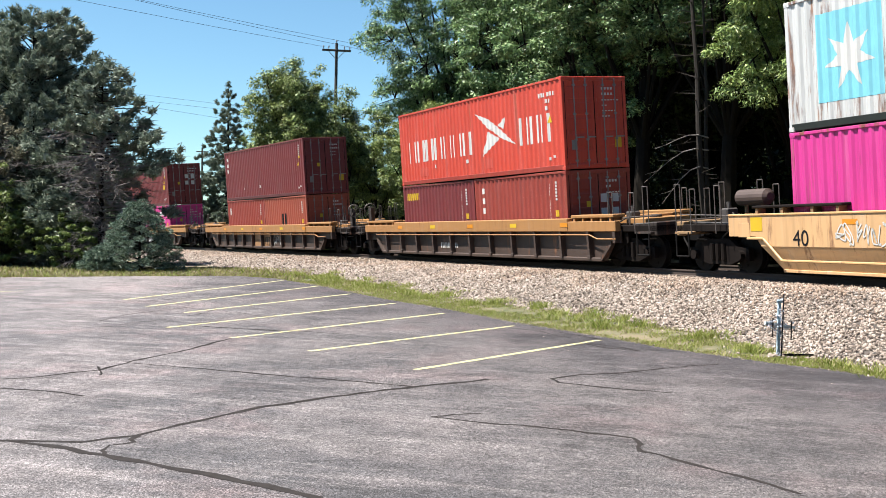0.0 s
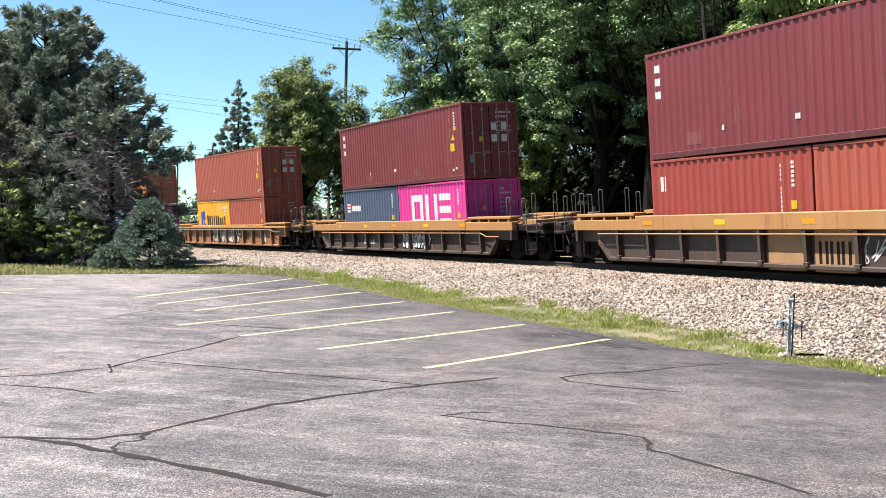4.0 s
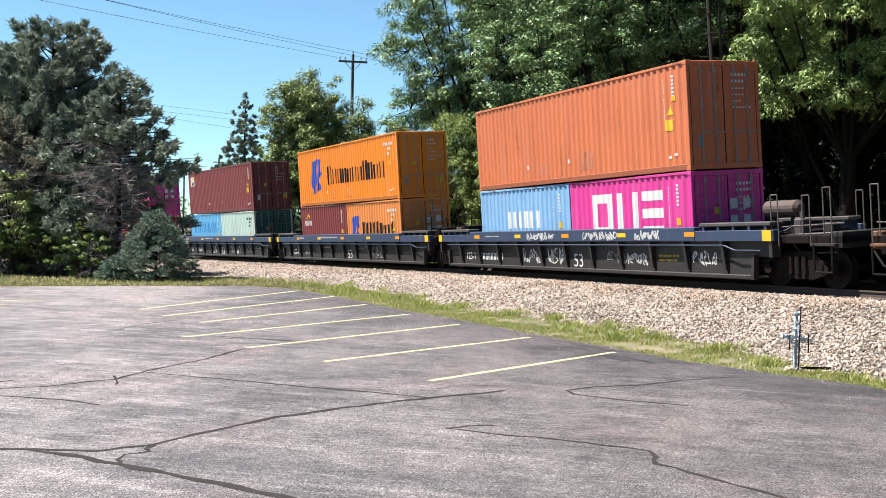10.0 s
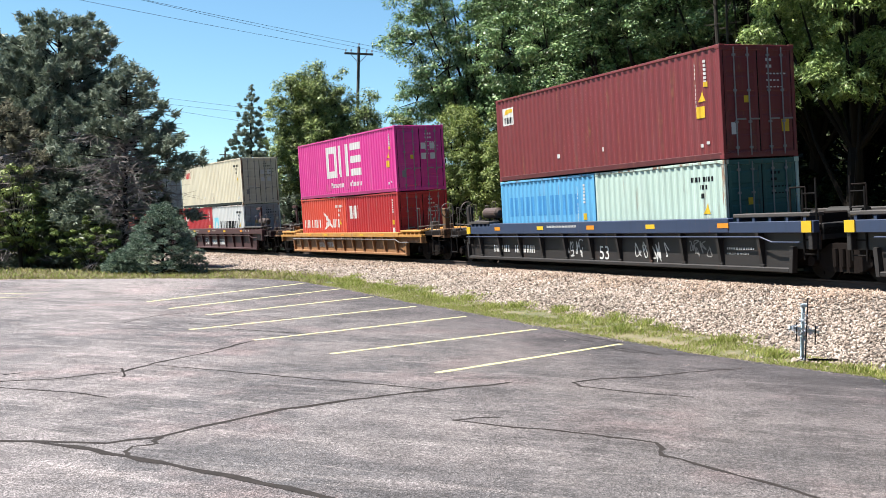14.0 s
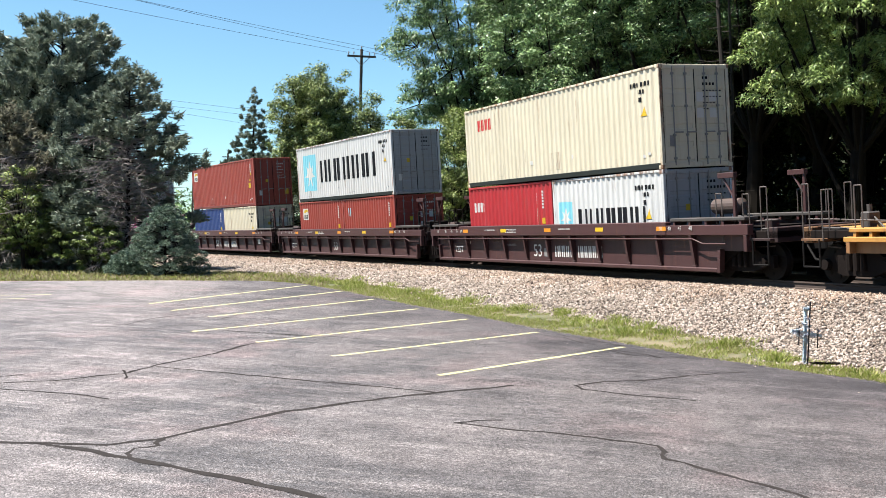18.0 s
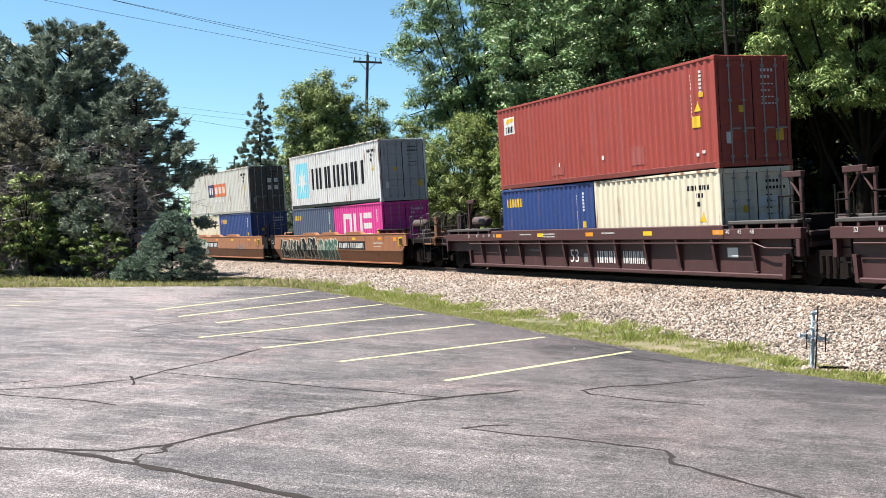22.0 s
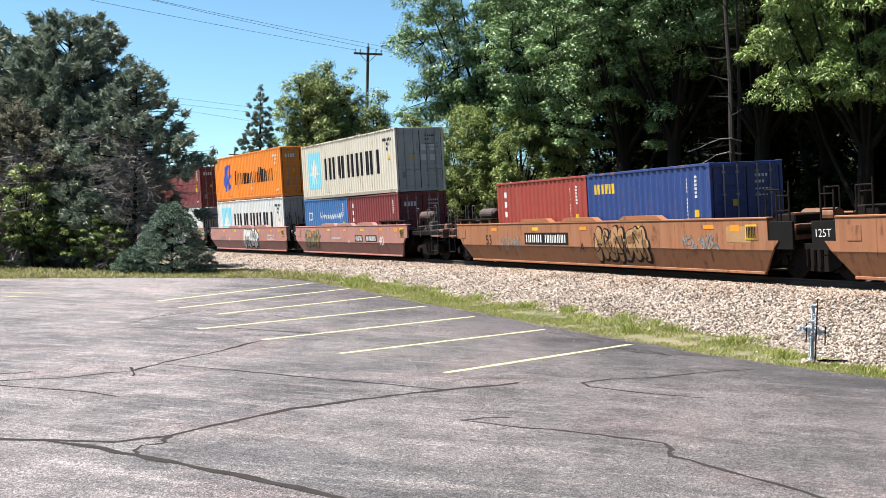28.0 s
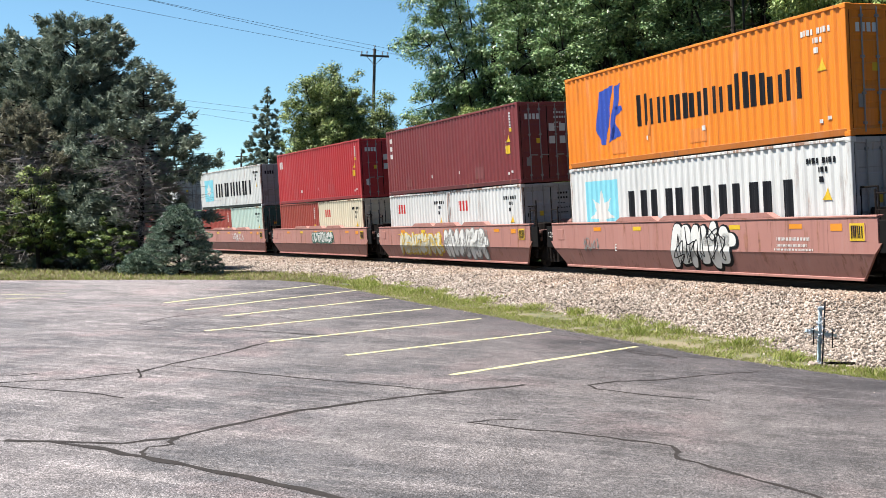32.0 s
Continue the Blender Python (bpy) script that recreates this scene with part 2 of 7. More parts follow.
DEADWOOD = plain("dead_wood", (0.165, 0.145, 0.138), 0.9, 0, 3.0, 0.3, 0.6)
POLEWOOD = plain("weathered_pole_wood", (0.0567, 0.0467, 0.0387), 0.9, 0, 2.0, 0.3, 0.5)
WIRE = plain("dark_cable", (0.02, 0.02, 0.0233), 0.5)
CERAMIC = plain("grey_insulator", (0.167, 0.167, 0.180), 0.3)
STEEL = plain("grey_galvanised_steel", (0.180, 0.175, 0.172), 0.5, 0.0, 4, 0.2)
RAILING = plain("grimy_handrail_steel", (0.068, 0.055, 0.050), 0.6, 0, 6, 0.35, 0.2)
DULLGREY = plain("dusty_tank_paint", (0.045, 0.039, 0.037), 0.6, 0, 3, 0.35, 0.2)
TANKRUST = plain("rusty_tank_paint", (0.060, 0.040, 0.034), 0.55, 0, 3, 0.4, 0.2)
# wheel steel is lowered to stand in for shade under the sill
WHEEL = plain("wheel_steel_shade_darkened", (0.0093, 0.0073, 0.0067), 0.6, 0.0, 3, 0.3)
DARKRAIL = plain("painted_dark_rail", (0.02, 0.024, 0.0227), 0.6)
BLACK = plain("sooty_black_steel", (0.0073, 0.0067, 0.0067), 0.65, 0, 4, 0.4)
# rust brown with the shade under the cars put into its colour
RUST_SHADED = plain("rusty_gear_shade_darkened", (0.0093, 0.0067, 0.006), 0.8, 0, 3, 0.45, 0.5)
RAIL = plain("worn_rail_steel", (0.045, 0.030, 0.024), 0.8, 0.0, 2, 0.3)
TIE = plain("creosoted_timber", (0.0467, 0.0367, 0.03), 0.9, 0, 2, 0.4, 0.6)
RUBBER = plain("door_seal_rubber", (0.008, 0.008, 0.008), 0.7)
WHITE = plain("white_marking", (0.480, 0.480, 0.467), 0.55, 0, 3, 0.12, 0.05)
INK = plain("black_marking", (0.01, 0.0107, 0.0133), 0.5, 0, 3, 0.2, 0.05)
YELLOW = plain("yellow_marking", (0.480, 0.313, 0.0133), 0.5, 0, 3, 0.15, 0.05)
ORANGE_TAPE = plain("orange_reflector", (0.500, 0.187, 0.0133), 0.4, 0, 3, 0.1, 0.05)
SKYBLUE = plain("pale_blue_marking", (0.160, 0.440, 0.533), 0.5, 0, 3, 0.15, 0.05)
ROYAL = plain("royal_blue_marking", (0.0167, 0.0467, 0.280), 0.5, 0, 3, 0.15, 0.05)
REDMARK = plain("red_marking", (0.400, 0.02, 0.02), 0.5, 0, 3, 0.15, 0.05)
NAVYMARK = plain("dark_navy_marking", (0.022, 0.028, 0.060), 0.5, 0, 3, 0.2, 0.05)
FADEDORANGE = plain("faded_orange_marking", (0.42, 0.115, 0.045), 0.55, 0, 3, 0.3, 0.05)
GREENMARK = plain("dark_green_spray_paint", (0.02, 0.0867, 0.0667), 0.6, 0, 3, 0.2, 0.05)
CREAM_PAINT = plain("pale_spray_paint", (0.413, 0.400, 0.333), 0.6, 0, 3, 0.2, 0.05)
PETAL = plain("faded_blue_petals", (0.400, 0.440, 0.507), 0.7, 0, 9, 0.3, 0.1)
CROSSBLUE = plain("pale_blue_painted_wood", (0.370, 0.470, 0.530), 0.6, 0, 12, 0.3, 0.3)


# ---- mesh building ----
class Shape:
    """Collects vertices and faces for one mesh."""

    def __init__(self):
        self.v, self.f = [], []

    def add(self, verts, faces):
        o = len(self.v)
        self.v.extend(verts)
        self.f.extend([tuple(i + o for i in q) for q in faces])
        return self

    def box(self, x0, x1, y0, y1, z0, z1, c=0.0):
        """A box; with c its edges are cut back by c."""
        if c <= 0:
            v = [(x, y, z) for x in (x0, x1) for y in (y0, y1) for z in (z0, z1)]
            return self.add(v, [(0, 1, 3, 2), (4, 6, 7, 5), (0, 4, 5, 1), (2, 3, 7, 6), (0, 2, 6, 4), (1, 5, 7, 3)])
        bm = bmesh.new()
        bmesh.ops.create_cube(bm, size=1.0)
        for p in bm.verts:
            p.co = ((x0 + x1) / 2 + p.co.x * (x1 - x0), (y0 + y1) / 2 + p.co.y * (y1 - y0), (z0 + z1) / 2 + p.co.z * (z1 - z0))
        bmesh.ops.bevel(bm, geom=bm.edges[:], offset=c, segments=1, affect="EDGES", profile=0.5)
        bm.verts.index_update()
        self.add([tuple(p.co) for p in bm.verts], [tuple(p.index for p in f.verts) for f in bm.faces])
        bm.free()
        return self

    def tube(self, a, b, r0, r1=None, n=8):
        r1 = r0 if r1 is None else r1
        a, b = Vector(a), Vector(b)
        d = (b - a).normalized()
        u = d.orthogonal().normalized()
        w = d.cross(u)
        v = []
        for p, r in ((a, r0), (b, r1)):
            for i in range(n):
                t = 2 * math.pi * i / n
                v.append(tuple(p + u * (r * math.cos(t)) + w * (r * math.sin(t))))
        f = [(i, (i + 1) % n, n + (i + 1) % n, n + i) for i in range(n)]
        return self.add(v, f + [tuple(range(n))[::-1], tuple(range(n, 2 * n))])

    def prism(self, outline, y0, y1):
        """An outline in x, z drawn out from y0 to y1."""
        n = len(outline)
        v = [(x, y0, z) for x, z in outline] + [(x, y1, z) for x, z in outline]
        f = [(i, (i + 1) % n, n + (i + 1) % n, n + i) for i in range(n)]
        return self.add(v, f + [tuple(range(n))[::-1], tuple(range(n, 2 * n))])

    def mesh(self, name, mat, smooth=False):
        me = bpy.data.meshes.new(name)
        me.from_pydata(self.v, [], self.f)
        me.materials.append(mat)
        if smooth:
            me.polygons.foreach_set("use_smooth", [True] * len(me.polygons))
        me.validate()
        return me


def part(name, shape, mat, parent, label="", at=None):
    me = shape if isinstance(shape, bpy.types.Mesh) else shape.mesh(name, mat)
    ob = new(name, me)
    ob.parent = parent
    if at:
        ob.location = at
    return tagged(ob, label)


def thing(name, label, category, group="", kind="", shape=None, mat=None):
    ob = new(name, shape.mesh(name, mat) if shape else None)
    if not shape:
        ob.empty_display_size = 0.3
    return tagged(ob, label, category, group, kind)


def quads(name, pts, mat):
    """A mesh of loose pieces from an array (pieces, corners, 3)."""
    n, k = len(pts), pts.shape[1]
    me = bpy.data.meshes.new(name)
    me.vertices.add(n * k)
    me.vertices.foreach_set("co", np.ascontiguousarray(pts, dtype=np.float32).ravel())
    me.loops.add(n * k)
    me.loops.foreach_set("vertex_index", np.arange(n * k, dtype=np.int32))
    me.polygons.add(n)
    me.polygons.foreach_set("loop_start", np.arange(0, n * k, k, dtype=np.int32))
    me.materials.append(mat)
    me.update(calc_edges=True)
    return me


# ---- the line of the track ----
SG = np.linspace(-520.0, 520.0, 4161)
SU = np.clip(SG, -105.0, 48.0) / 50.0
SA = 0.458448 - 0.140132 * SU - 0.000284 * SU ** 2 + 0.00724 * SU ** 3
SX = np.concatenate([[0.0], np.cumsum((np.sin(SA)[1:] + np.sin(SA)[:-1]) / 2 * (SG[1] - SG[0]))])
SY = np.concatenate([[0.0], np.cumsum(-(np.cos(SA)[1:] + np.cos(SA)[:-1]) / 2 * (SG[1] - SG[0]))])
SX -= np.interp(0.0, SG, SX)
SY += 45.556 - np.interp(0.0, SG, SY)
BANK, RAIL_Z = 4.65, 0.35


def on_track(s):
    return np.interp(s, SG, SX), np.interp(s, SG, SY)


def beside(s, q):
    """The place q metres from the track's middle, towards the parking lot."""
    x, y = on_track(s)
    a = np.interp(s, SG, SA)
    return x - q * np.cos(a), y - q * np.sin(a)


def on_rails(middle, length):
    """The pose of a rigid body of that length whose middle is at that place along the track."""
    fx, fy = on_track(middle + length / 2)
    rx, ry = on_track(middle - length / 2)
    return pose((fx + rx) / 2, (fy + ry) / 2, RAIL_Z, BANK, 0, math.degrees(math.atan2(fy - ry, fx - rx)))


def train_run(t):
    """How far the train has come along the track at t seconds."""
    return 14.2065 + 9.82896 * t + 0.99951 * (t / 10) ** 2 + 0.00167 * (t / 10) ** 3


# ---- the ground ----
def ground_z(x, y):
    return np.clip(-1.68 + 0.035 * np.asarray(y, dtype=float), -2.35, -0.27)


def toe(s):
    """How far from the track's middle the ballast ends on the lot's side."""
    return np.interp(s, [-140, -30, 0, 4, 9, 15, 19, 24, 28, 60], [8.5, 8.5, 7.8, 6.4, 6.0, 5.7, 4.9, 4.3, 4.6, 5.0])


def ballast_z(s, q):
    """Height of the ballast's surface."""
    t = toe(s)
    x, y = beside(s, q)
    g = ground_z(x, y)
    top = 0.15 - 0.05 * q
    near = 0.045 + (g - 0.04 - 0.045) * (np.clip(q, 2.1, None) - 2.1) / (t - 2.1)
    far = 0.255 + (g - 0.04 - 0.255) * (-2.1 - np.clip(q, None, -2.1)) / 2.6
    return np.where(q > 2.1, near, np.where(q < -2.1, far, top))


def make_ground():
    k = np.linspace(-1, 1, 121)
    xs = 1800 * np.sign(k) * np.abs(k) ** 3.0
    ys = 20 + 1800 * np.sign(k) * np.abs(k) ** 3.0
    gx, gy = np.meshgrid(xs, ys)
    gz = ground_z(gx, gy)
    n = len(k)
    s = Shape()
    s.v = [tuple(map(float, p)) for p in zip(gx.ravel(), gy.ravel(), gz.ravel())]
    s.f = [(j * n + i, j * n + i + 1, (j + 1) * n + i + 1, (j + 1) * n + i) for j in range(n - 1) for i in range(n - 1)]
    thing("ground", "rough grassy ground with bare soil under the trees", "ground", kind="structure", shape=s, mat=SOIL)


# the lot's edge along the grass, from behind the camera to the far corner
LOT_EDGE = [(19.5, -19.0), (14.5, 0.0), (10.3, 10.0), (7.15, 16.7), (6.2, 17.65), (4.88, 19.2), (3.82, 21.05), (2.28, 23.5), (0.97, 26.0),
            (-0.67, 28.7), (-2.1, 31.5), (-3.4, 33.9), (-4.68, 36.0), (-6.1, 36.9), (-9.5, 36.3), (-14.7, 34.7), (-30.0, 33.0), (-60.0, 31.0)]


def lot_z(x, y):
    return float(ground_z(x, y)) + 0.03


def make_lot():
    """The asphalt slab, cut into strips that follow the slope."""
    bm = bmesh.new()
    edge = []
    rng = random.Random(5)
    for (x0, y0), (x1, y1) in zip(LOT_EDGE, LOT_EDGE[1:]):
        m = max(1, int(math.hypot(x1 - x0, y1 - y0) / 0.5))
        for i in range(m):
            f = i / m
            edge.append((x0 + (x1 - x0) * f + rng.uniform(-0.05, 0.05), y0 + (y1 - y0) * f + rng.uniform(-0.05, 0.05)))
    edge += [(-60.0, 31.0), (-60.0, -19.0)]
    top = [bm.verts.new((x, y, lot_z(x, y))) for x, y in edge]
    f = bm.faces.new(top)
    r = bmesh.ops.extrude_face_region(bm, geom=[f])
    for v in r["geom"]:
        if isinstance(v, bmesh.types.BMVert):
            v.co.z -= 0.12
    for y in np.arange(-18, 34, 3.0):
        bmesh.ops.bisect_plane(bm, geom=bm.verts[:] + bm.edges[:] + bm.faces[:], plane_co=(0, float(y), 0), plane_no=(0, 1, 0))
    bmesh.ops.recalc_face_normals(bm, faces=bm.faces[:])
    me = bpy.data.meshes.new("parking_lot")
    bm.to_mesh(me)
    bm.free()
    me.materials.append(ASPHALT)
    return tagged(new("parking_lot", me), "old grey asphalt parking lot with tar-sealed cracks", "parking lot", kind="structure")


def make_unseen_wall():
    """An unseen plain wall, added behind the camera to hold back sky light."""
    thing("wall_back", "unseen plain brown-grey wall added to block low sky light", "wall", kind="structure", shape=Shape().box(-45.0, 70.0, -8.0, -7.0, -2.6, 11.0, 0.05), mat=MASONRY)


def ribbon(points, width, lift, jitter=0.0, seed=1):
    """A thin strip over the asphalt along a line."""
    rng = random.Random(seed)
    fine = []
    for (x0, y0), (x1, y1) in zip(points, points[1:]):
        m = max(2, int(math.hypot(x1 - x0, y1 - y0) / 0.22))
        for i in range(m):
            fine.append((x0 + (x1 - x0) * i / m + rng.uniform(-jitter, jitter), y0 + (y1 - y0) * i / m + rng.uniform(-jitter, jitter)))
    fine.append(points[-1])
    s = Shape()
    for i, (x, y) in enumerate(fine):
        a, b = fine[max(0, i - 1)], fine[min(len(fine) - 1, i + 1)]
        dx, dy = b[0] - a[0], b[1] - a[1]
        k = math.hypot(dx, dy) or 1.0
        w = width / 2 * (1 + rng.uniform(-1, 1) * min(0.45, 0.08 + 14 * jitter))
        nx, ny = -dy / k * w, dx / k * w
        z = lot_z(x, y) + lift
        s.v += [(x + nx, y + ny, z), (x - nx, y - ny, z)]
        if i:
            o = 2 * i
            s.f.append((o - 2, o - 1, o + 1, o))
    return s


STALL_LINES = [((0.06, 16.54), (3.71, 20.4)),
               ((-1.8, 18.51), (2.24, 22.66)),
               ((-3.48, 20.2), (0.79, 25.13)),
               ((-5.07, 21.76), (-0.45, 27.5)),
               ((-5.35, 24.67), (-1.77, 30.21)),
               ((-6.58, 25.99), (-2.94, 32.89)),
               ((-7.6, 27.68), (-4.34, 35.04)),
               ((-13.28, 29.02), (-11.04, 29.98)),
               ((-12.68, 27.7), (-11.24, 28.63))]


def make_lot_marks(lot):
    for i, (a, b) in enumerate(STALL_LINES):
        part("stall_line", ribbon([a, b], 0.125, 0.004, 0.008, i), LINE, lot, "worn pale yellow painted stall line")

    def seal(i, width, pts):
        part("crack_seal", ribbon(pts, width, 0.0025 + 0.0002 * i, 0.028, i), TAR, lot, "dark tar crack seal")

    seal(0, 0.085, [(-4.91, 11.47), (-4.3, 11.48), (-3.59, 11.42), (-3.09, 11.76), (-2.58, 12.53), (-1.9, 13.45), (-1.08, 14.18), (0.08, 15.02), (0.84, 15.46), (1.19, 15.74)])
    seal(1, 0.105, [(-4.42, 11.47), (-3.84, 11.24), (-3.17, 10.85), (-2.41, 10.38), (-1.79, 10.02), (-1.13, 9.58), (-0.8, 9.31)])
    seal(2, 0.06, [(-3.08, 11.73), (-3.03, 11.42), (-3.24, 11.28), (-3.24, 11.04), (-3.17, 10.85)])
    seal(3, 0.05, [(-4.53, 16.99), (-3.41, 16.51), (-2.27, 16.01), (-1.18, 15.54), (-0.33, 15.22), (0.08, 14.97)])
    seal(4, 0.06, [(-6.58, 15.13), (-5.65, 15.5), (-4.82, 16.27), (-4.58, 17.17), (-3.95, 18.58), (-3.48, 20.11)])
    seal(5, 0.06, [(0.25, 12.89), (0.82, 12.57), (1.49, 12.39), (2.1, 12.07), (2.54, 11.81), (2.56, 11.5), (2.51, 11.19), (2.77, 10.81), (3.1, 10.34), (3.44, 9.86), (3.64, 9.53)])
    seal(6, 0.04, [(0.28, 12.89), (0.57, 13.05), (0.89, 13.11)])
    seal(7, 0.055, [(4.19, 16.98), (3.48, 16.46), (2.63, 16.17), (2.12, 15.82), (2.23, 15.48), (2.79, 15.1), (3.24, 14.91), (3.71, 14.68)])
    seal(8, 0.045, [(-6.46, 14.85), (-5.37, 14.53), (-4.76, 14.36), (-4.38, 14.09)])
    seal(9, 0.04, [(-4.95, 16.6), (-4.76, 16.16), (-4.67, 15.74)])
    seal(10, 0.035, [(4.24, 16.98), (4.78, 17.26), (5.2, 17.42)])
    seal(11, 0.035, [(-6.81, 22.7), (-6.49, 24.26), (-5.83, 25.4), (-5.4, 26.02)])
    seal(12, 0.04, [(-4.59, 22.13), (-3.68, 21.73), (-2.56, 21.29)])
    seal(13, 0.03, [(3.24, 19.94), (3.66, 19.29), (4.2, 18.91)])
    seal(15, 0.02, [(-6.44, 21.49), (-6.07, 22.45), (-5.53, 23.06), (-4.98, 24.31), (-4.74, 25.51)])
    seal(16, 0.028, [(-4.32, 21.93), (-3.14, 21.56), (-2.1, 21.29), (-1.13, 20.85)])
    seal(18, 0.035, [(-7.49, 30.16), (-6.83, 31.26), (-6.08, 32.69)])
    seal(19, 0.035, [(2.22, 22.15), (2.71, 21.81), (2.95, 21.0), (3.22, 20.68)])
    seal(20, 0.03, [(3.39, 19.87), (3.8, 19.52), (4.2, 18.89)])
    seal(21, 0.035, [(-7.09, 27.09), (-6.53, 27.81), (-5.93, 28.57)])
    seal(22, 0.03, [(2.58, 22.4), (3.25, 21.3), (3.75, 20.49)])
    seal(23, 0.03, [(-4.2, 24.9), (-3.6, 24.2), (-3.1, 23.9)])
    seal(14, 0.035, [(-6.27, 16.03), (-6.52, 15.79), (-6.85, 15.76)])


def blobs(name, centres, sizes, mat, seed):
    """Loose angular stones: six uneven corners each."""
    rng = np.random.default_rng(seed)
    n = len(centres)
    turn = np.arange(4) * np.pi / 2
    base = np.concatenate([np.stack([np.cos(turn), np.sin(turn), 0 * turn], -1) * 0.62, [(0, 0, 0.5), (0, 0, -0.5)]])
    v = base[None] * (1 + rng.uniform(-0.3, 0.3, (n, 6, 3))) + rng.uniform(-0.13, 0.13, (n, 6, 3))
    v *= rng.uniform(0.42, 1.5, (n, 1, 3))
    q = rng.normal(size=(n, 4))
    q /= np.linalg.norm(q, axis=1)[:, None]
    w, x, y, z = q.T
    rot = np.stack([np.stack([1 - 2 * (y * y + z * z), 2 * (x * y - z * w), 2 * (x * z + y * w)], -1),
                    np.stack([2 * (x * y + z * w), 1 - 2 * (x * x + z * z), 2 * (y * z - x * w)], -1),
                    np.stack([2 * (x * z - y * w), 2 * (y * z + x * w), 1 - 2 * (x * x + y * y)], -1)], 1)
    v = np.einsum("nij,nkj->nki", rot, v) * sizes[:, None, None] + centres[:, None]
    faces = np.array([(i, (i + 1) % 4, 4) for i in range(4)] + [((i + 1) % 4, i, 5) for i in range(4)])
    idx = (np.arange(n)[:, None, None] * 6 + faces[None]).ravel().astype(np.int32)
    me = bpy.data.meshes.new(name)
    me.vertices.add(n * 6)
    me.vertices.foreach_set("co", v.astype(np.float32).ravel())
    me.loops.add(len(idx))
    me.loops.foreach_set("vertex_index", idx)
    me.polygons.add(n * 8)
    me.polygons.foreach_set("loop_start", np.arange(0, n * 24, 3, dtype=np.int32))
    me.materials.append(mat)
    me.update(calc_edges=True)
    return me


def make_ballast():
    ss = np.arange(-150, 62, 1.0)
    prof = [-4.7, -3.4, -2.1, -1.0, 0.0, 1.0, 2.1, 0.25, 0.5, 0.75, 1.0]
    s = Shape()
    m = len(prof)
    for i, a in enumerate(ss):
        for j, p in enumerate(prof):
            q = p if j < 7 else 2.1 + (toe(a) - 2.1) * p
            x, y = beside(a, q)
            s.v.append((float(x), float(y), float(ballast_z(a, q))))
        if i:
            for j in range(m - 1):
                o, k = i * m + j, (i - 1) * m + j
                s.f.append((k, k + 1, o + 1, o))
    bed = thing("ballast_bed", "crushed-stone ballast bank, bed darkened as shade between stones", "railway ballast", kind="structure", shape=s, mat=BED_SHADED)
    rng = np.random.default_rng(3)
    cs, zs, near = [], [], []
    for s0, s1, n, size in ((15, 32, 39000, 0.050), (2, 15, 21000, 0.060), (-32, 2, 24000, 0.072), (-100, -32, 5000, 0.14)):
        a = rng.uniform(s0, s1, n)
        f = rng.uniform(0, 1, n)
        q = 1.15 + f * (toe(a) - 1.15) + np.where(rng.uniform(0, 1, n) < 0.06, rng.exponential(0.35, n), 0.0)
        x, y = beside(a, q)
        k = rng.uniform(0.6, 1.35, n) * size
        z = np.maximum(ballast_z(a, np.minimum(q, toe(a))), ground_z(x, y)) + rng.uniform(-0.05, 0.4, n) * k
        cs.append(np.stack([x, y, z], -1))
        zs.append(k)
        near.append(f + 0.12 * np.sin(a * 1.7) + rng.normal(0, 0.16, n) < 0.34)
    cs, zs, near = np.concatenate(cs), np.concatenate(zs), np.concatenate(near)
    for pick, mat, text in ((~near, STONE, "loose pale tan crushed ballast stones"), (near, STONE_RUSTY, "loose ballast stones dusted with rust by the rail")):
        tagged(new("ballast_stones", blobs("ballast_stones", cs[pick], zs[pick], mat, 4)), text, "stones", kind="stuff")
    ex, ey = np.array([p[0] for p in LOT_EDGE[1:16]]), np.array([p[1] for p in LOT_EDGE[1:16]])
    ln = np.concatenate([[0], np.cumsum(np.hypot(np.diff(ex), np.diff(ey)))])
    n = 4500
    u = rng.uniform(8, ln[-1], n)
    x = np.interp(u, ln, ex) + rng.normal(0, 0.11, n) - np.where(rng.uniform(0, 1, n) < 0.08, rng.exponential(1.2, n), 0)
    y = np.interp(u, ln, ey) + rng.normal(0, 0.11, n)
    k = rng.uniform(0.4, 1.3, n) * 0.018
    grit = new("edge_gravel", blobs("edge_gravel", np.stack([x, y, ground_z(x, y) + 0.028], -1), k, STONE, 6))
    tagged(grit, "small loose gravel along the asphalt's broken edge", "gravel", kind="stuff")
    return bed


def sweep(outline, s0, s1, step, q0):
    """A bar of that outline (across, up) laid along the track at q0."""
    s = Shape()
    n = len(outline)
    for i, a in enumerate(np.arange(s0, s1, step)):
        for dq, dz in outline:
            x, y = beside(a, q0 + dq)
            s.v.append((float(x), float(y), float(RAIL_Z - 0.0813 * q0 + dz)))
        if i:
            s.f += [((i - 1) * n + j, (i - 1) * n + (j + 1) % n, i * n + (j + 1) % n, i * n + j) for j in range(n)]
    return s


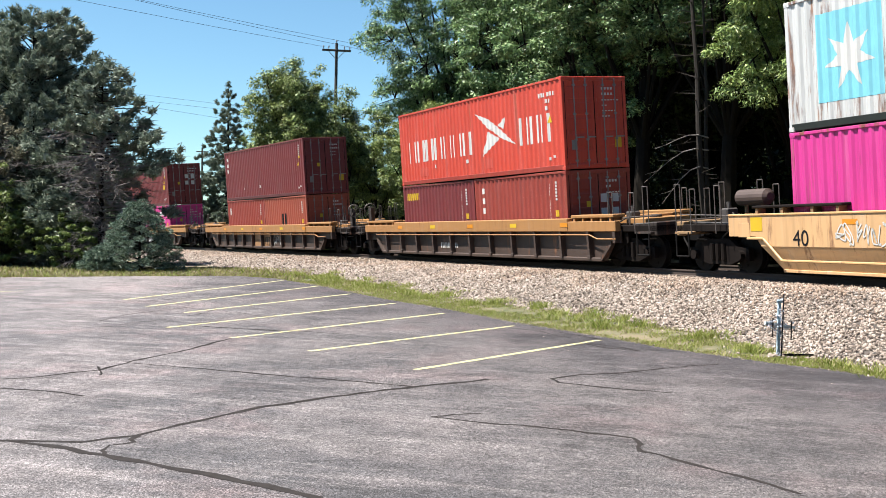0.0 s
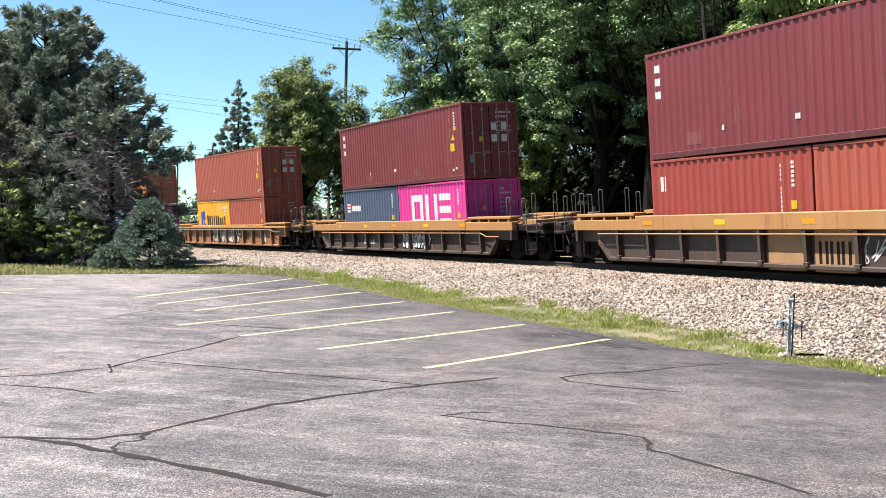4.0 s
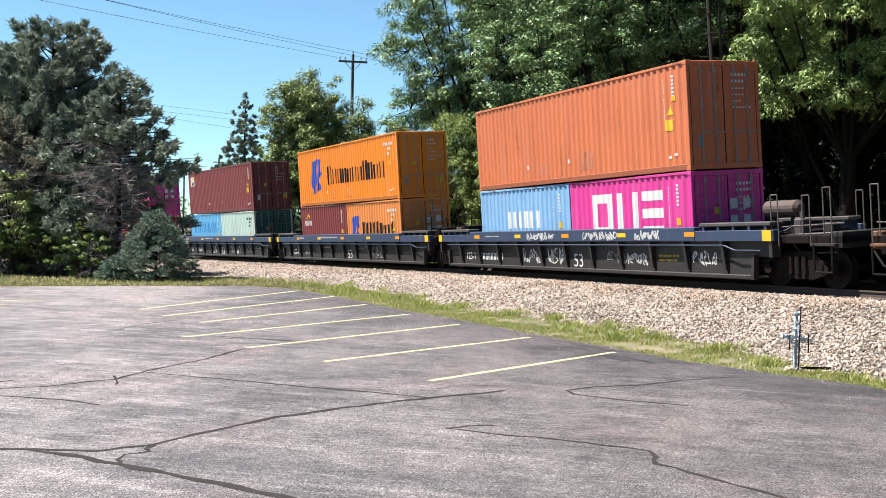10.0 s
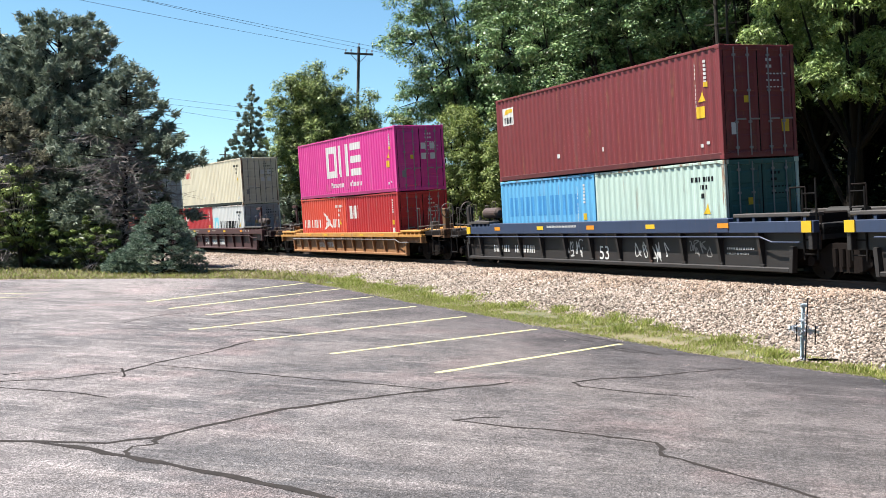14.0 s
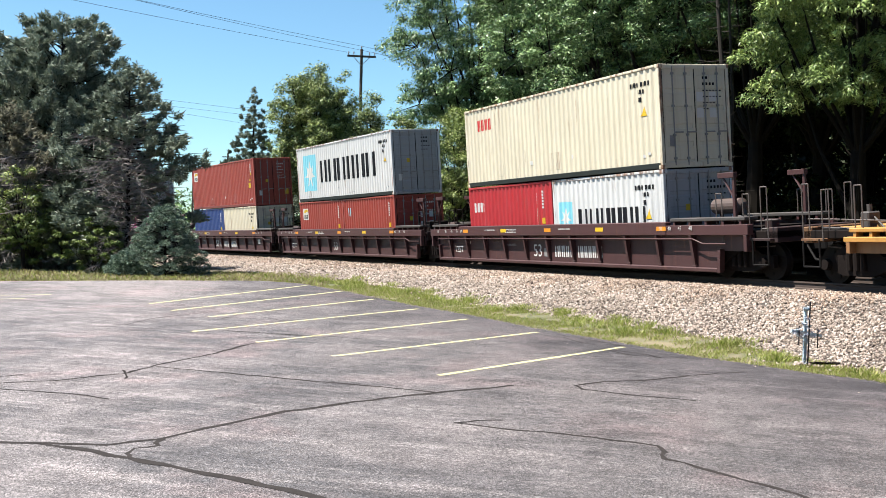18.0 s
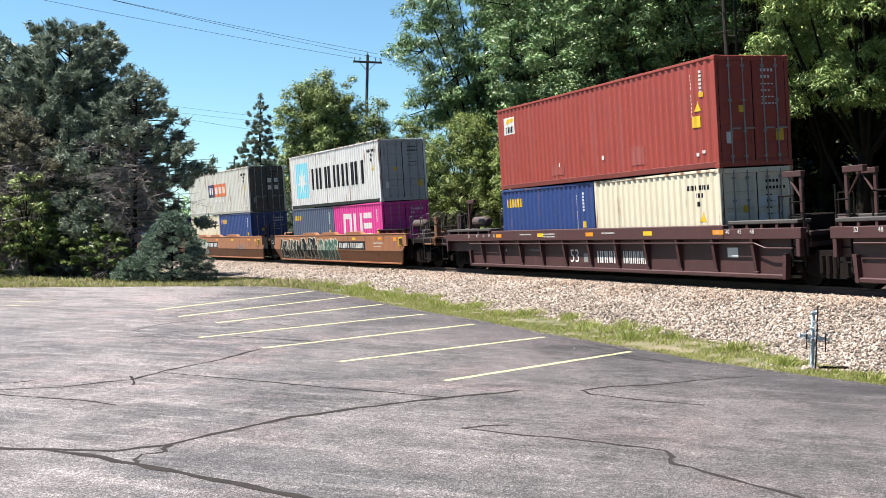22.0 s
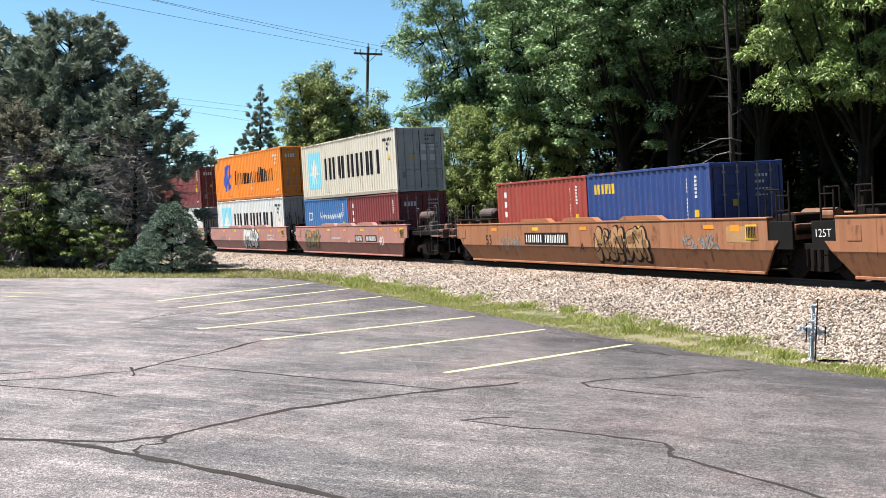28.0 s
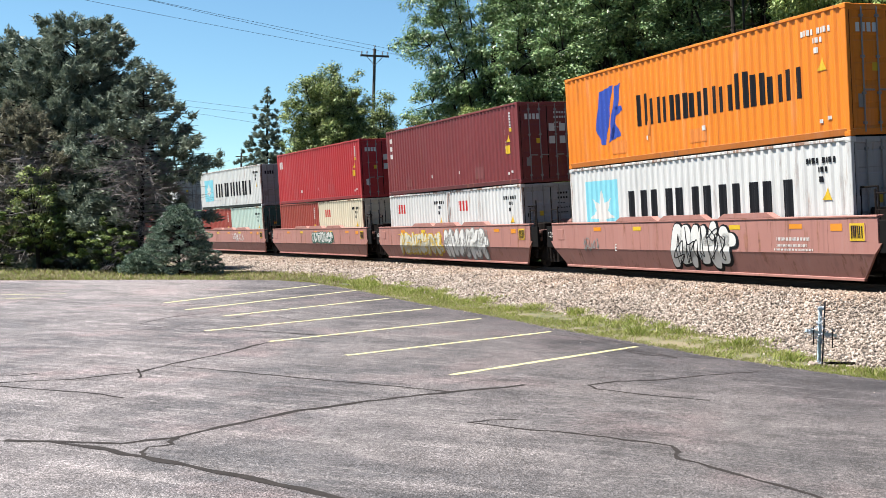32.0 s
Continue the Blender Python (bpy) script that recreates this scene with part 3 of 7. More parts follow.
def make_track():
    head = [(-0.035, 0.0), (0.035, 0.0), (0.037, -0.035), (0.01, -0.05), (0.01, -0.14), (0.075, -0.16), (0.075, -0.175), (-0.075, -0.175), (-0.075, -0.16), (-0.01, -0.14), (-0.01, -0.05), (-0.037, -0.035)]
    for q in (0.75, -0.75):
        thing("rail", "worn steel running rail on timber ties", "rail", "rails of the track", "structure", sweep(head, -150, 60, 1.0, q), RAIL)
    tie = Shape().box(-0.115, 0.115, -1.3, 1.3, -0.34, -0.17, 0.01).mesh("tie", TIE)
    base = thing("ties", "dark creosoted timber railway ties", "railway ties", kind="structure")
    for s in np.arange(-60, 45, 0.52):
        o = part("tie", tie, TIE, base)
        o.matrix_basis = on_rails(float(s), 1.0)


def make_grass():
    """Blades along the verge between the lot and the ballast, and rough grass at the far side of the lot."""
    rng = np.random.default_rng(8)

    def blades(n, pick, h0, h1, w):
        x, y = pick(n)
        n = len(x)
        z = ground_z(x, y) + 0.0
        h = rng.uniform(h0, h1, n)
        a = rng.uniform(0, 2 * np.pi, n)
        lean = rng.uniform(0.2, 1.5, n) * h
        b = rng.uniform(0, 2 * np.pi, n)
        p = np.zeros((n, 4, 3))
        wx, wy = np.cos(a) * w, np.sin(a) * w
        p[:, 0] = np.stack([x - wx, y - wy, z - 0.02], -1)
        p[:, 1] = np.stack([x + wx, y + wy, z - 0.02], -1)
        p[:, 2] = np.stack([x + wx * 0.4 + np.cos(b) * lean, y + wy * 0.4 + np.sin(b) * lean, z + h], -1)
        p[:, 3] = np.stack([x - wx * 0.4 + np.cos(b) * lean, y - wy * 0.4 + np.sin(b) * lean, z + h], -1)
        return p

    ex = np.array([p[0] for p in LOT_EDGE[1:14]])
    ey = np.array([p[1] for p in LOT_EDGE[1:14]])
    ln = np.concatenate([[0], np.cumsum(np.hypot(np.diff(ex), np.diff(ey)))])

    def thin(x, y, level):
        """Keeps tufts in patches."""
        k = np.sin(1.9 * x + 0.7 * y) + np.sin(0.6 * x - 2.3 * y + 1.0) + np.sin(3.7 * x + 2.9 * y + 2.0) + 0.8 * np.sin(7.1 * x - 6.3 * y)
        keep = k + rng.normal(0, 0.7, len(x)) > level
        return x[keep], y[keep]

    def verge(n, lo=0.0, hi=1.0, level=-0.55):
        u = rng.uniform(12, ln[-1], n)
        x, y = np.interp(u, ln, ex), np.interp(u, ln, ey)
        # nearest place on the track, and how far out the lot's edge is there
        i = np.argmin((SX[None, ::8] - x[:, None]) ** 2 + (SY[None, ::8] - y[:, None]) ** 2, 1)
        s = SG[::8][i]
        a = np.interp(s, SG, SA)
        q = (SX[::8][i] - x) * np.cos(a) + (SY[::8][i] - y) * np.sin(a)
        t = toe(s)
        f = lo + (hi - lo) * rng.uniform(0, 1, n) ** 1.0
        d = f * np.maximum(q - t + 0.25, 0.3) - 0.10
        return thin(x + d * np.cos(a), y + d * np.sin(a), level + 1.6 * (f - 0.5))

    def strip(n):
        """Anywhere between the ballast's foot and the lot."""
        s = rng.uniform(-16, 27, n)
        q = toe(s) - 0.25 + rng.uniform(0, 1, n) * 5.5
        x, y = beside(s, q)
        keep = x > np.interp(y, ey[::-1][1:], ex[::-1][1:]) + rng.normal(0, 0.06, n) - 0.04
        keep &= y < 38.5
        return x[keep], y[keep]

    def far_side(n):
        x = rng.uniform(-34, -3.7, n)
        y = np.interp(x, [-60, -30, -14.7, -9.5, -6.1, -4.68, -3.4], [31, 33, 34.7, 36.3, 36.9, 36.1, 34.1]) + rng.uniform(0, 1, n) ** 1.5 * 6.0
        return x, y

    def weeds(n):
        x, y = verge(60, 0.3, 1.35, -9.0)
        i = rng.integers(0, len(x), n)
        return x[i] + rng.normal(0, 0.13, n), y[i] + rng.normal(0, 0.13, n)

    tagged(new("verge_grass", quads("verge_grass", np.concatenate([blades(80000, lambda n: verge(n, 0.0, 1.1), 0.015, 0.06, 0.009), blades(110000, strip, 0.012, 0.045, 0.009), blades(9000, far_side, 0.03, 0.12, 0.02), blades(9000, weeds, 0.06, 0.2, 0.010)]), GRASS)),
           "short green grass strip between asphalt and ballast", "grass", kind="stuff")
    tagged(new("dry_grass", quads("dry_grass", np.concatenate([blades(30000, lambda n: verge(n, 0.0, 1.3, -0.4), 0.015, 0.06, 0.008), blades(20000, strip, 0.015, 0.05, 0.008), blades(16000, far_side, 0.03, 0.11, 0.022)]), DRYGRASS)),
           "dry tan grass along the ballast's foot", "grass", kind="stuff")


# ---- trees ----
def leaf_quads(rng, centres, spread, per, size, flat=0.85, up=0.9, hang=0.0, narrow=0.6):
    """Leaves round each clump's middle, a little turned up to the light; hang lets them droop outwards from the clump."""
    n = len(centres) * per
    d = rng.normal(size=(n, 3))
    d /= np.linalg.norm(d, axis=1)[:, None]
    r = rng.uniform(0, 1, (n, 1)) ** 0.5
    c = np.repeat(centres, per, 0)
    sp = np.repeat(np.broadcast_to(spread, (len(centres),)), per)[:, None]
    p = c + d * r * sp * np.array([1, 1, flat])
    p[:, 2:3] -= hang * 0.5 * sp * (d[:, :1] ** 2 + d[:, 1:2] ** 2) * r ** 2
    nrm = d * 0.8 + rng.normal(size=(n, 3)) * 0.5 + np.array([0, 0, up])
    nrm /= np.linalg.norm(nrm, axis=1)[:, None]
    way = rng.normal(size=(n, 3)) + hang * (d * np.array([1.2, 1.2, 0]) + np.array([0, 0, -1.4]))
    a = way - nrm * np.sum(way * nrm, 1)[:, None]
    a /= np.linalg.norm(a, axis=1)[:, None]
    b = np.cross(nrm, a)
    s = (size * rng.uniform(0.6, 1.35, (n, 1)))
    a, b = a * s, b * s * narrow
    return np.stack([p - a * 0.75 - b * 0.35, p - a * 0.35 + b * 0.8, p + a * 0.95], 1)


def broadleaf(label, h, r, base, seed, mat, clumps=260, per=90, size=0.16, lean=0.0, category="tree", hang=0.0, flat=0.55, gap=0.0, clump=(0.075, 0.15), lobe_count=30):
    """A tapered trunk with limbs, and a crown of flat leafy sprays with gaps between them; gap is the least way from spray to spray."""
    rng = np.random.default_rng(seed)
    tree = thing("tree", label, category)
    tr = Shape()
    t0 = 0.022 * h
    pts = [Vector((lean * k * k * h + 0.12 * math.sin(3 * k + seed), 0.1 * math.sin(2 * k + 2 * seed), k * h * 0.85 - 0.2)) for k in np.linspace(0, 1, 7)]
    for i in range(6):
        tr.tube(pts[i], pts[i + 1], t0 * (1 - i / 6.5), t0 * (1 - (i + 1) / 6.5), 9)
    mid = base + (h - base) * 0.5
    lobes = []
    for i in range(lobe_count):
        # lobes spread evenly over the crown, each pushed in or out
        e = math.asin(-0.85 + 1.85 * (i + 0.5) / lobe_count)
        a = i * 2.39996 + rng.uniform(-0.4, 0.4)
        k = rng.uniform(0.42, 0.84)
        lobes.append((np.array([math.cos(a) * math.cos(e) * r * k, math.sin(a) * math.cos(e) * r * k, mid + math.sin(e) * (h - base) / 2 * k]), rng.uniform(0.20, 0.36) * r))
    cs = np.zeros((0, 3))
    tries = 0
    while len(cs) < clumps and tries < clumps * 8:
        tries += 1
        c, lr = lobes[rng.integers(len(lobes))]
        d = rng.normal(size=3) + np.array([0, 0, 0.35])
        d /= np.linalg.norm(d)
        p = c + d * lr * rng.uniform(0.55, 1.1)
        if p[2] < base - 0.4 + rng.uniform(0, 1):
            continue
        if gap and len(cs) and np.min(np.sum(((cs - p) * np.array([1, 1, 1.5])) ** 2, 1)) < gap * gap:
            continue
        cs = np.concatenate([cs, p[None]])
    for c, lr in lobes:
        if c[2] < base + 0.42 * (h - base):
            continue
        k = min(0.8, max(0.15, (c[2] - base * 0.5) / h - 0.12))
        a = pts[int(k * 6)]
        m = (a + Vector(c)) / 2 + Vector((0, 0, -0.04 * h))
        tr.tube(a, m, t0 * 0.26, t0 * 0.17, 6)
        tr.tube(m, c, t0 * 0.17, t0 * 0.05, 5)
    for c in cs[::3]:
        lobe = min(lobes, key=lambda q: np.linalg.norm(q[0] - c))
        tr.tube(lobe[0], c, t0 * 0.09, t0 * 0.03, 4)
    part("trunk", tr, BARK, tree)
    part("crown", quads("crown", leaf_quads(rng, cs, rng.uniform(*clump, len(cs)) * r, per, size, flat, 0.9, hang, 0.42 if hang else 0.6), mat), mat, tree)
    return tree


def conifer(label, h, r, seed, mat, bare=0.04, whorls=26, per=70, size=0.2, ragged=0.35, droop=0.25, dead=0.0, power=0.85, category="tree", dome=False, arms=(), tuft=1.0, bare_side=None, rise=0.12, inner=0.32):
    """Whorls of drooping boughs set with needle sprays, uneven in length; bare_side: the angle that faces the dead boughs, and how high they reach."""
    rng = np.random.default_rng(seed)
    tree = thing("tree", label, category)
    tr, dw = Shape(), Shape()
    tr.tube((0, 0, -0.25), (0, 0, h * 0.6), 0.016 * h, 0.008 * h, 9)
    tr.tube((0, 0, h * 0.6), (0, 0, h), 0.008 * h, 0.012, 7)
    cs, ax, sz = [], [], []
    for i in range(whorls):
        z = h * (bare + (0.985 - bare) * i / (whorls - 1))
        reach = (r * (1 - (z / h) ** 2.2) ** 0.5 * min(1.0, 0.7 + 2 * z / h) if dome else r * (1 - z / h) ** power) + 0.10
        nb = 6 if i < whorls * 0.7 else 5
        long = [b for b in arms if abs(b[0] - z) <= 0.45 * h / whorls]
        for j in range(nb + len(long)):
            a = 2 * np.pi * (j + rng.uniform(-0.3, 0.3)) / nb + i * 0.9
            L = reach * rng.uniform(1 - ragged, 1 + ragged * 0.5)
            zz = z + rng.uniform(-0.4, 0.4) * h / whorls
            if j >= nb:
                zz, a, L = long[j - nb]
            dirn = np.array([math.cos(a), math.sin(a), 0.0])
            tip = np.array([0, 0, zz]) + dirn * L + np.array([0, 0, -droop * L * (1 - 0.9 * z / h) + rise * L * z / h])
            gone = rng.uniform() < dead and z < 0.75 * h and j < nb
            if bare_side and z < bare_side[1] and j < nb:
                gone = math.cos(a - bare_side[0]) > 0.25
            (dw if gone else tr).tube((0, 0, zz), tip, 0.010 * L + 0.012, 0.006, 4)
            if gone and bare_side:
                tip = np.array([0, 0, zz]) + (tip - np.array([0, 0, zz])) * 0.72
                L *= 0.72
                # a sagging bough with twigs that fan out and hang
                ts = np.linspace(0, 1, 6)
                bend = [np.array([0, 0, zz]) * (1 - k) + tip * k + np.array([0, 0, 0.16 * L * math.sin(math.pi * k) - 0.30 * L * k * k]) for k in ts]
                for p, q in zip(bend, bend[1:]):
                    dw.tube(p, q, 0.017, 0.012, 4)
                for _ in range(26):
                    k = rng.uniform(0.2, 1) * 4.99
                    p = bend[int(k)] * (1 - k % 1) + bend[int(k) + 1] * (k % 1)
                    way = dirn * rng.uniform(0.3, 1.0) + rng.normal(size=3) * np.array([0.6, 0.6, 0.22]) + np.array([0, 0, -0.18])
                    q = p + way * rng.uniform(0.2, 0.42) * 0.45 * L
                    e = q + way * 0.2 * L + np.array([0, 0, -0.10])
                    dw.tube(p, q, 0.013, 0.009, 3)
                    dw.tube(q, e, 0.009, 0.004, 3)
                    dw.tube(q, q + (way + rng.normal(size=3) * 0.5) * 0.13 * L, 0.008, 0.004, 3)
                continue
            if gone:
                for _ in range(20):
                    k = rng.uniform(0.25, 1)
                    p = np.array([0, 0, zz]) * (1 - k) + tip * k
                    q = p + rng.normal(size=3) * np.array([1, 1, 0.4]) * 0.17 * L
                    dw.tube(p, q, 0.019, 0.008, 3)
                    for _ in range(2):
                        dw.tube(q, q + rng.normal(size=3) * 0.26, 0.011, 0.005, 3)
                continue
            m = max(4, int(per * L / max(r, 0.5) / 7))
            # sprays sit in bunches along the bough
            n = max(2, m // 4)
            pick = rng.integers(0, n, m)
            k = rng.uniform(inner, 1.05, n)[pick] + rng.normal(0, 0.035, m)
            side = np.array([-dirn[1], dirn[0], 0])
            fan = (rng.uniform(-1, 1, n)[pick] + rng.normal(0, 0.12, m)) * np.clip(1.08 - k, 0.03, 1) * 0.5 * L
            p = np.array([0, 0, zz])[None] * (1 - k[:, None]) + tip[None] * k[:, None] + side[None] * fan[:, None]
            p[:, 2] -= rng.uniform(-0.06, 0.16, n)[pick] * (1 + L * 0.3) + rng.normal(0, 0.04, m)
            d = dirn[None] * 0.8 + side[None] * np.sign(fan)[:, None] * 0.7 + rng.normal(size=(m, 3)) * 0.35
            d[:, 2] -= 0.1
            cs.append(p)
            ax.append(d / np.linalg.norm(d, axis=1)[:, None])
            sz.append(np.full(m, size * min(1.0, 0.45 + 1.1 * L / r)) * rng.uniform(0.6, 1.25, m))
    cs, ax, sz = np.concatenate(cs), np.concatenate(ax), np.concatenate(sz)
    # a tuft of narrow needle sprays, swept outwards and up, for every place along a bough
    out = []
    for k in range(18):
        d = ax * 0.75 + rng.normal(size=ax.shape) * 0.46 + np.array([0, 0, 0.42])
        d /= np.linalg.norm(d, axis=1)[:, None]
        w = np.cross(d, rng.normal(size=ax.shape))
        w /= np.linalg.norm(w, axis=1)[:, None]
        a, b = d * (sz * 1.15)[:, None], w * sz[:, None] * 0.2
        o = cs + rng.normal(size=cs.shape) * size * 0.42 * tuft
        out.append(np.stack([o - a * 0.3 - b, o - a * 0.1 + b, o + a], 1))
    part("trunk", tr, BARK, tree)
    part("crown", quads("crown", np.concatenate(out), mat), mat, tree)
    if dw.v:
        tagged(part("deadwood", dw, DEADWOOD, tree, "bare grey dead twigs"), kind="stuff")
    return tree


def pad_spruce(label, h, r, seed, mat):
    """A small dense spruce whose boughs end in rounded pads of short needles."""
    rng = np.random.default_rng(seed)
    tree = thing("tree", label, "tree")
    tr = Shape().tube((0, 0, -0.2), (0, 0, h * 0.95), 0.07, 0.012, 8)
    out = []
    for i in range(90):
        k = (i + 0.5) / 90
        z = h * (0.04 + 0.93 * k ** 1.15) + rng.uniform(-0.06, 0.06)
        a = i * 2.39996 + rng.uniform(-0.25, 0.25)
        reach = (r * max(0.0, 1 - (max(z, 0.02) / h) ** 1.7) ** 0.75 + 0.05) * rng.uniform(0.72, 1.08)
        d = np.array([math.cos(a), math.sin(a), 0.0])
        c = d * reach + np.array([0, 0, z])
        tr.tube((0, 0, max(0.05, z - 0.25 * reach)), c, 0.018, 0.006, 4)
        size = rng.uniform(0.19, 0.32) * (0.65 + 0.35 * (1 - z / h))
        n = int(300 * size / 0.2)
        q = rng.normal(size=(n, 3))
        q /= np.linalg.norm(q, axis=1)[:, None]
        side = np.array([-d[1], d[0], 0])
        q *= rng.uniform(0.45, 1, (n, 1)) ** 0.5
        p = c + size * (q[:, :1] * d * 1.5 + q[:, 1:2] * side * 1.15 + q[:, 2:] * np.array([0, 0, 0.55])) - d * size * 0.4
        way = q @ np.stack([d, side, np.array([0, 0, 1.0])]) + d * 0.5 + np.array([0, 0, 0.35]) + rng.normal(size=(n, 3)) * 0.3
        way /= np.linalg.norm(way, axis=1)[:, None]
        w = np.cross(way, rng.normal(size=(n, 3)))
        w /= np.linalg.norm(w, axis=1)[:, None]
        s = rng.uniform(0.05, 0.09, (n, 1))
        out.append(np.stack([p - w * s * 0.3, p + w * s * 0.3, p + way * s], 1))
    part("trunk", tr, BARK, tree)
    part("crown", quads("crown", np.concatenate(out), mat), mat, tree)
    return tree


def snag(label, h, seed):
    """Two bare standing trunks with broken stubs of branches."""
    rng = np.random.default_rng(seed)
    tree = thing("dead_tree", label, "dead tree")
    for k, (x, lean) in enumerate(((0.0, -0.066), (0.16, -0.036))):
        s = Shape()
        pts = [Vector((x + lean * z + 0.04 * math.sin(z), 0.15 * k, z)) for z in np.linspace(-0.3, h - k, 9)]
        for i in range(8):
            s.tube(pts[i], pts[i + 1], (0.15 - 0.05 * k) * (1 - i / 11), (0.15 - 0.05 * k) * (1 - (i + 1) / 11), 8)
        for _ in range(26):
            z = rng.uniform(2.5, h - 1)
            a = rng.uniform(0, 2 * np.pi)
            L = rng.uniform(0.3, 1.5)
            p = Vector((x + lean * z, 0.15 * k, z))
            q = p + Vector((math.cos(a) * L, math.sin(a) * L, rng.uniform(-0.2, 0.35) * L))
            s.tube(p, q, 0.028, 0.006, 4)
            s.tube(p.lerp(q, 0.6), p.lerp(q, 0.6) + Vector((rng.normal() * 0.3, rng.normal() * 0.3, rng.normal() * 0.2)), 0.012, 0.004, 3)
        part("trunk", s, SNAGWOOD, tree)
    for z, dx, dz in ((4.9, -2.6, -1.2), (5.4, -2.2, -0.4), (4.2, -1.9, -1.3)):
        s = Shape()
        pts = [Vector((dx * k, -0.5 * k, z + dz * k * k + 0.12 * math.sin(5 * k))) for k in np.linspace(0, 1, 6)]
        for i in range(5):
            s.tube(pts[i], pts[i + 1], 0.032 - 0.005 * i, 0.027 - 0.005 * i, 6)
        for i in (2, 3, 4):
            s.tube(pts[i], pts[i] + Vector((-0.5, -0.1, 0.25 - 0.1 * i)), 0.02, 0.006, 4)
        part("limb", s, DEADWOOD, tree, "pale bare dead limb")
    return tree


def plant(tree, x, y, turn=0.0, sink=0.0):
    tree.matrix_basis = pose(x, y, float(ground_z(x, y)) - sink, 0, 0, turn)
    return tree


def make_trees():
    rng = random.Random(11)
    tall = broadleaf("tall leafy green hardwood tree behind the track", 23.0, 5.8, 4.2, 21, LEAF, 420, 270, 0.110, gap=0.78, clump=(0.085, 0.15), flat=0.48)
    full = broadleaf("full-crowned green hardwood tree behind the track", 21.0, 5.6, 6.8, 22, LEAF, 390, 270, 0.110, gap=0.82, clump=(0.085, 0.15), flat=0.48)
    side = broadleaf("light green tree with drooping leaves at the wood's edge", 17.5, 4.9, 3.4, 26, LEAF_LIGHT, 420, 300, 0.105, gap=0.4, hang=0.9)
    pale = broadleaf("yellow-green leafy tree at the edge of the wood", 10.2, 3.6, 0.8, 23, LEAF_YOUNG, 280, 170, 0.085, gap=0.3, flat=0.8)
    high = broadleaf("tall hardwood tree with a few sunlit sprays", 20.0, 5.2, 6.4, 29, LEAF, 230, 230, 0.110, gap=0.9, clump=(0.09, 0.19))
    fringe = broadleaf("tall tree with drooping blue-green leaves at the wood's end", 21.5, 5.4, 2.8, 28, LEAF, 520, 200, 0.140, gap=0.45, hang=0.8, clump=(0.09, 0.17))
    deep = broadleaf("hardwood tree of the wood, leaves coloured dark as shade", 21.0, 5.8, 3.4, 27, LEAF_SHADED, 240, 60, 0.27, flat=0.8, clump=(0.09, 0.17))
    bush = broadleaf("leafy undergrowth bush in the wood, coloured dark as shade", 5.0, 2.6, 0.1, 24, LEAF_SHADED, 80, 40, 0.21, category="bush")
    # deep trees from (23, 26) to (38, -6) are unseen, added to block skylight
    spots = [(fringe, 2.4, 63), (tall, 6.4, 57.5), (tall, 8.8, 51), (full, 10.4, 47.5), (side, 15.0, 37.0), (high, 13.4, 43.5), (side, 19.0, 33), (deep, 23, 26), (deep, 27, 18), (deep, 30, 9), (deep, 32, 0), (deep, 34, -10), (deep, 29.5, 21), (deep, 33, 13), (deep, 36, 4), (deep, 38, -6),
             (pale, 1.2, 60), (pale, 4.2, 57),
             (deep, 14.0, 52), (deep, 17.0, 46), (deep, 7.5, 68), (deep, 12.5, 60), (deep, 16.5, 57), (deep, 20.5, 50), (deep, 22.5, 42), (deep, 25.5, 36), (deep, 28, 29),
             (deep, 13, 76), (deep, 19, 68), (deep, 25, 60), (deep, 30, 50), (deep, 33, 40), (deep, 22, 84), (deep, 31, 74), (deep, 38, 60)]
    used = set()
    for k, (kind, x, y) in enumerate(spots):
        if kind.name not in used:
            used.add(kind.name)
            plant(kind, x, y, rng.uniform(0, 360))
        else:
            copy_thing(kind, pose(x, y, float(ground_z(x, y)) - rng.uniform(0, 0.8), 0, 0, rng.uniform(0, 360)))
    first = True
    for x, y in ((5.5, 58.5), (9.0, 56), (15.0, 50), (18.0, 45), (21, 40), (23.5, 35), (3.0, 66), (8, 64), (11, 57), (14, 51), (17, 46), (20, 41), (22.5, 36), (25, 30), (27, 24), (12, 68), (17, 60), (21, 52), (25, 45), (29, 37), (32, 29), (10, 75), (17, 72), (24, 66), (30, 58), (35, 48), (39, 38), (5, 72), (22, 78), (15, 82), (9, 84), (29, 70)):
        if first:
            plant(bush, x, y)
            first = False
        else:
            copy_thing(bush, pose(x, y, float(ground_z(x, y)), 0, 0, rng.uniform(0, 360)))
    plant(snag("bare grey dead double trunk at the wood's edge", 16.0, 55), 11.5, 40.3)
    # the single tree beside the pole and its neighbours
    plant(broadleaf("round olive-green leafy tree beyond the track", 14.3, 3.8, 2.6, 31, LEAF_OLIVE, 700, 130, 0.12, gap=0.26, clump=(0.10, 0.19), flat=0.65, lobe_count=60), -8.6, 75.0, 40)
    plant(broadleaf("slender light green tree beside the utility pole", 13.2, 2.0, 2.0, 33, LEAF_OLIVE, 170, 130, 0.12, gap=0.2, clump=(0.2, 0.36), flat=0.75), -5.2, 77.0, 25)
    plant(broadleaf("small leafy tree beyond the track", 11.2, 4.2, 1.5, 32, LEAF_OLIVE, 360, 140, 0.12, gap=0.35), -3.0, 80.0, 10)
    plant(conifer("narrow dark green spruce beyond the track", 14.4, 5.0, 41, NEEDLE, 0.06, 24, 520, 0.22, 0.12, 0.42, 0.0, 0.92, tuft=0.6, inner=0.1), -15.6, 88.0)
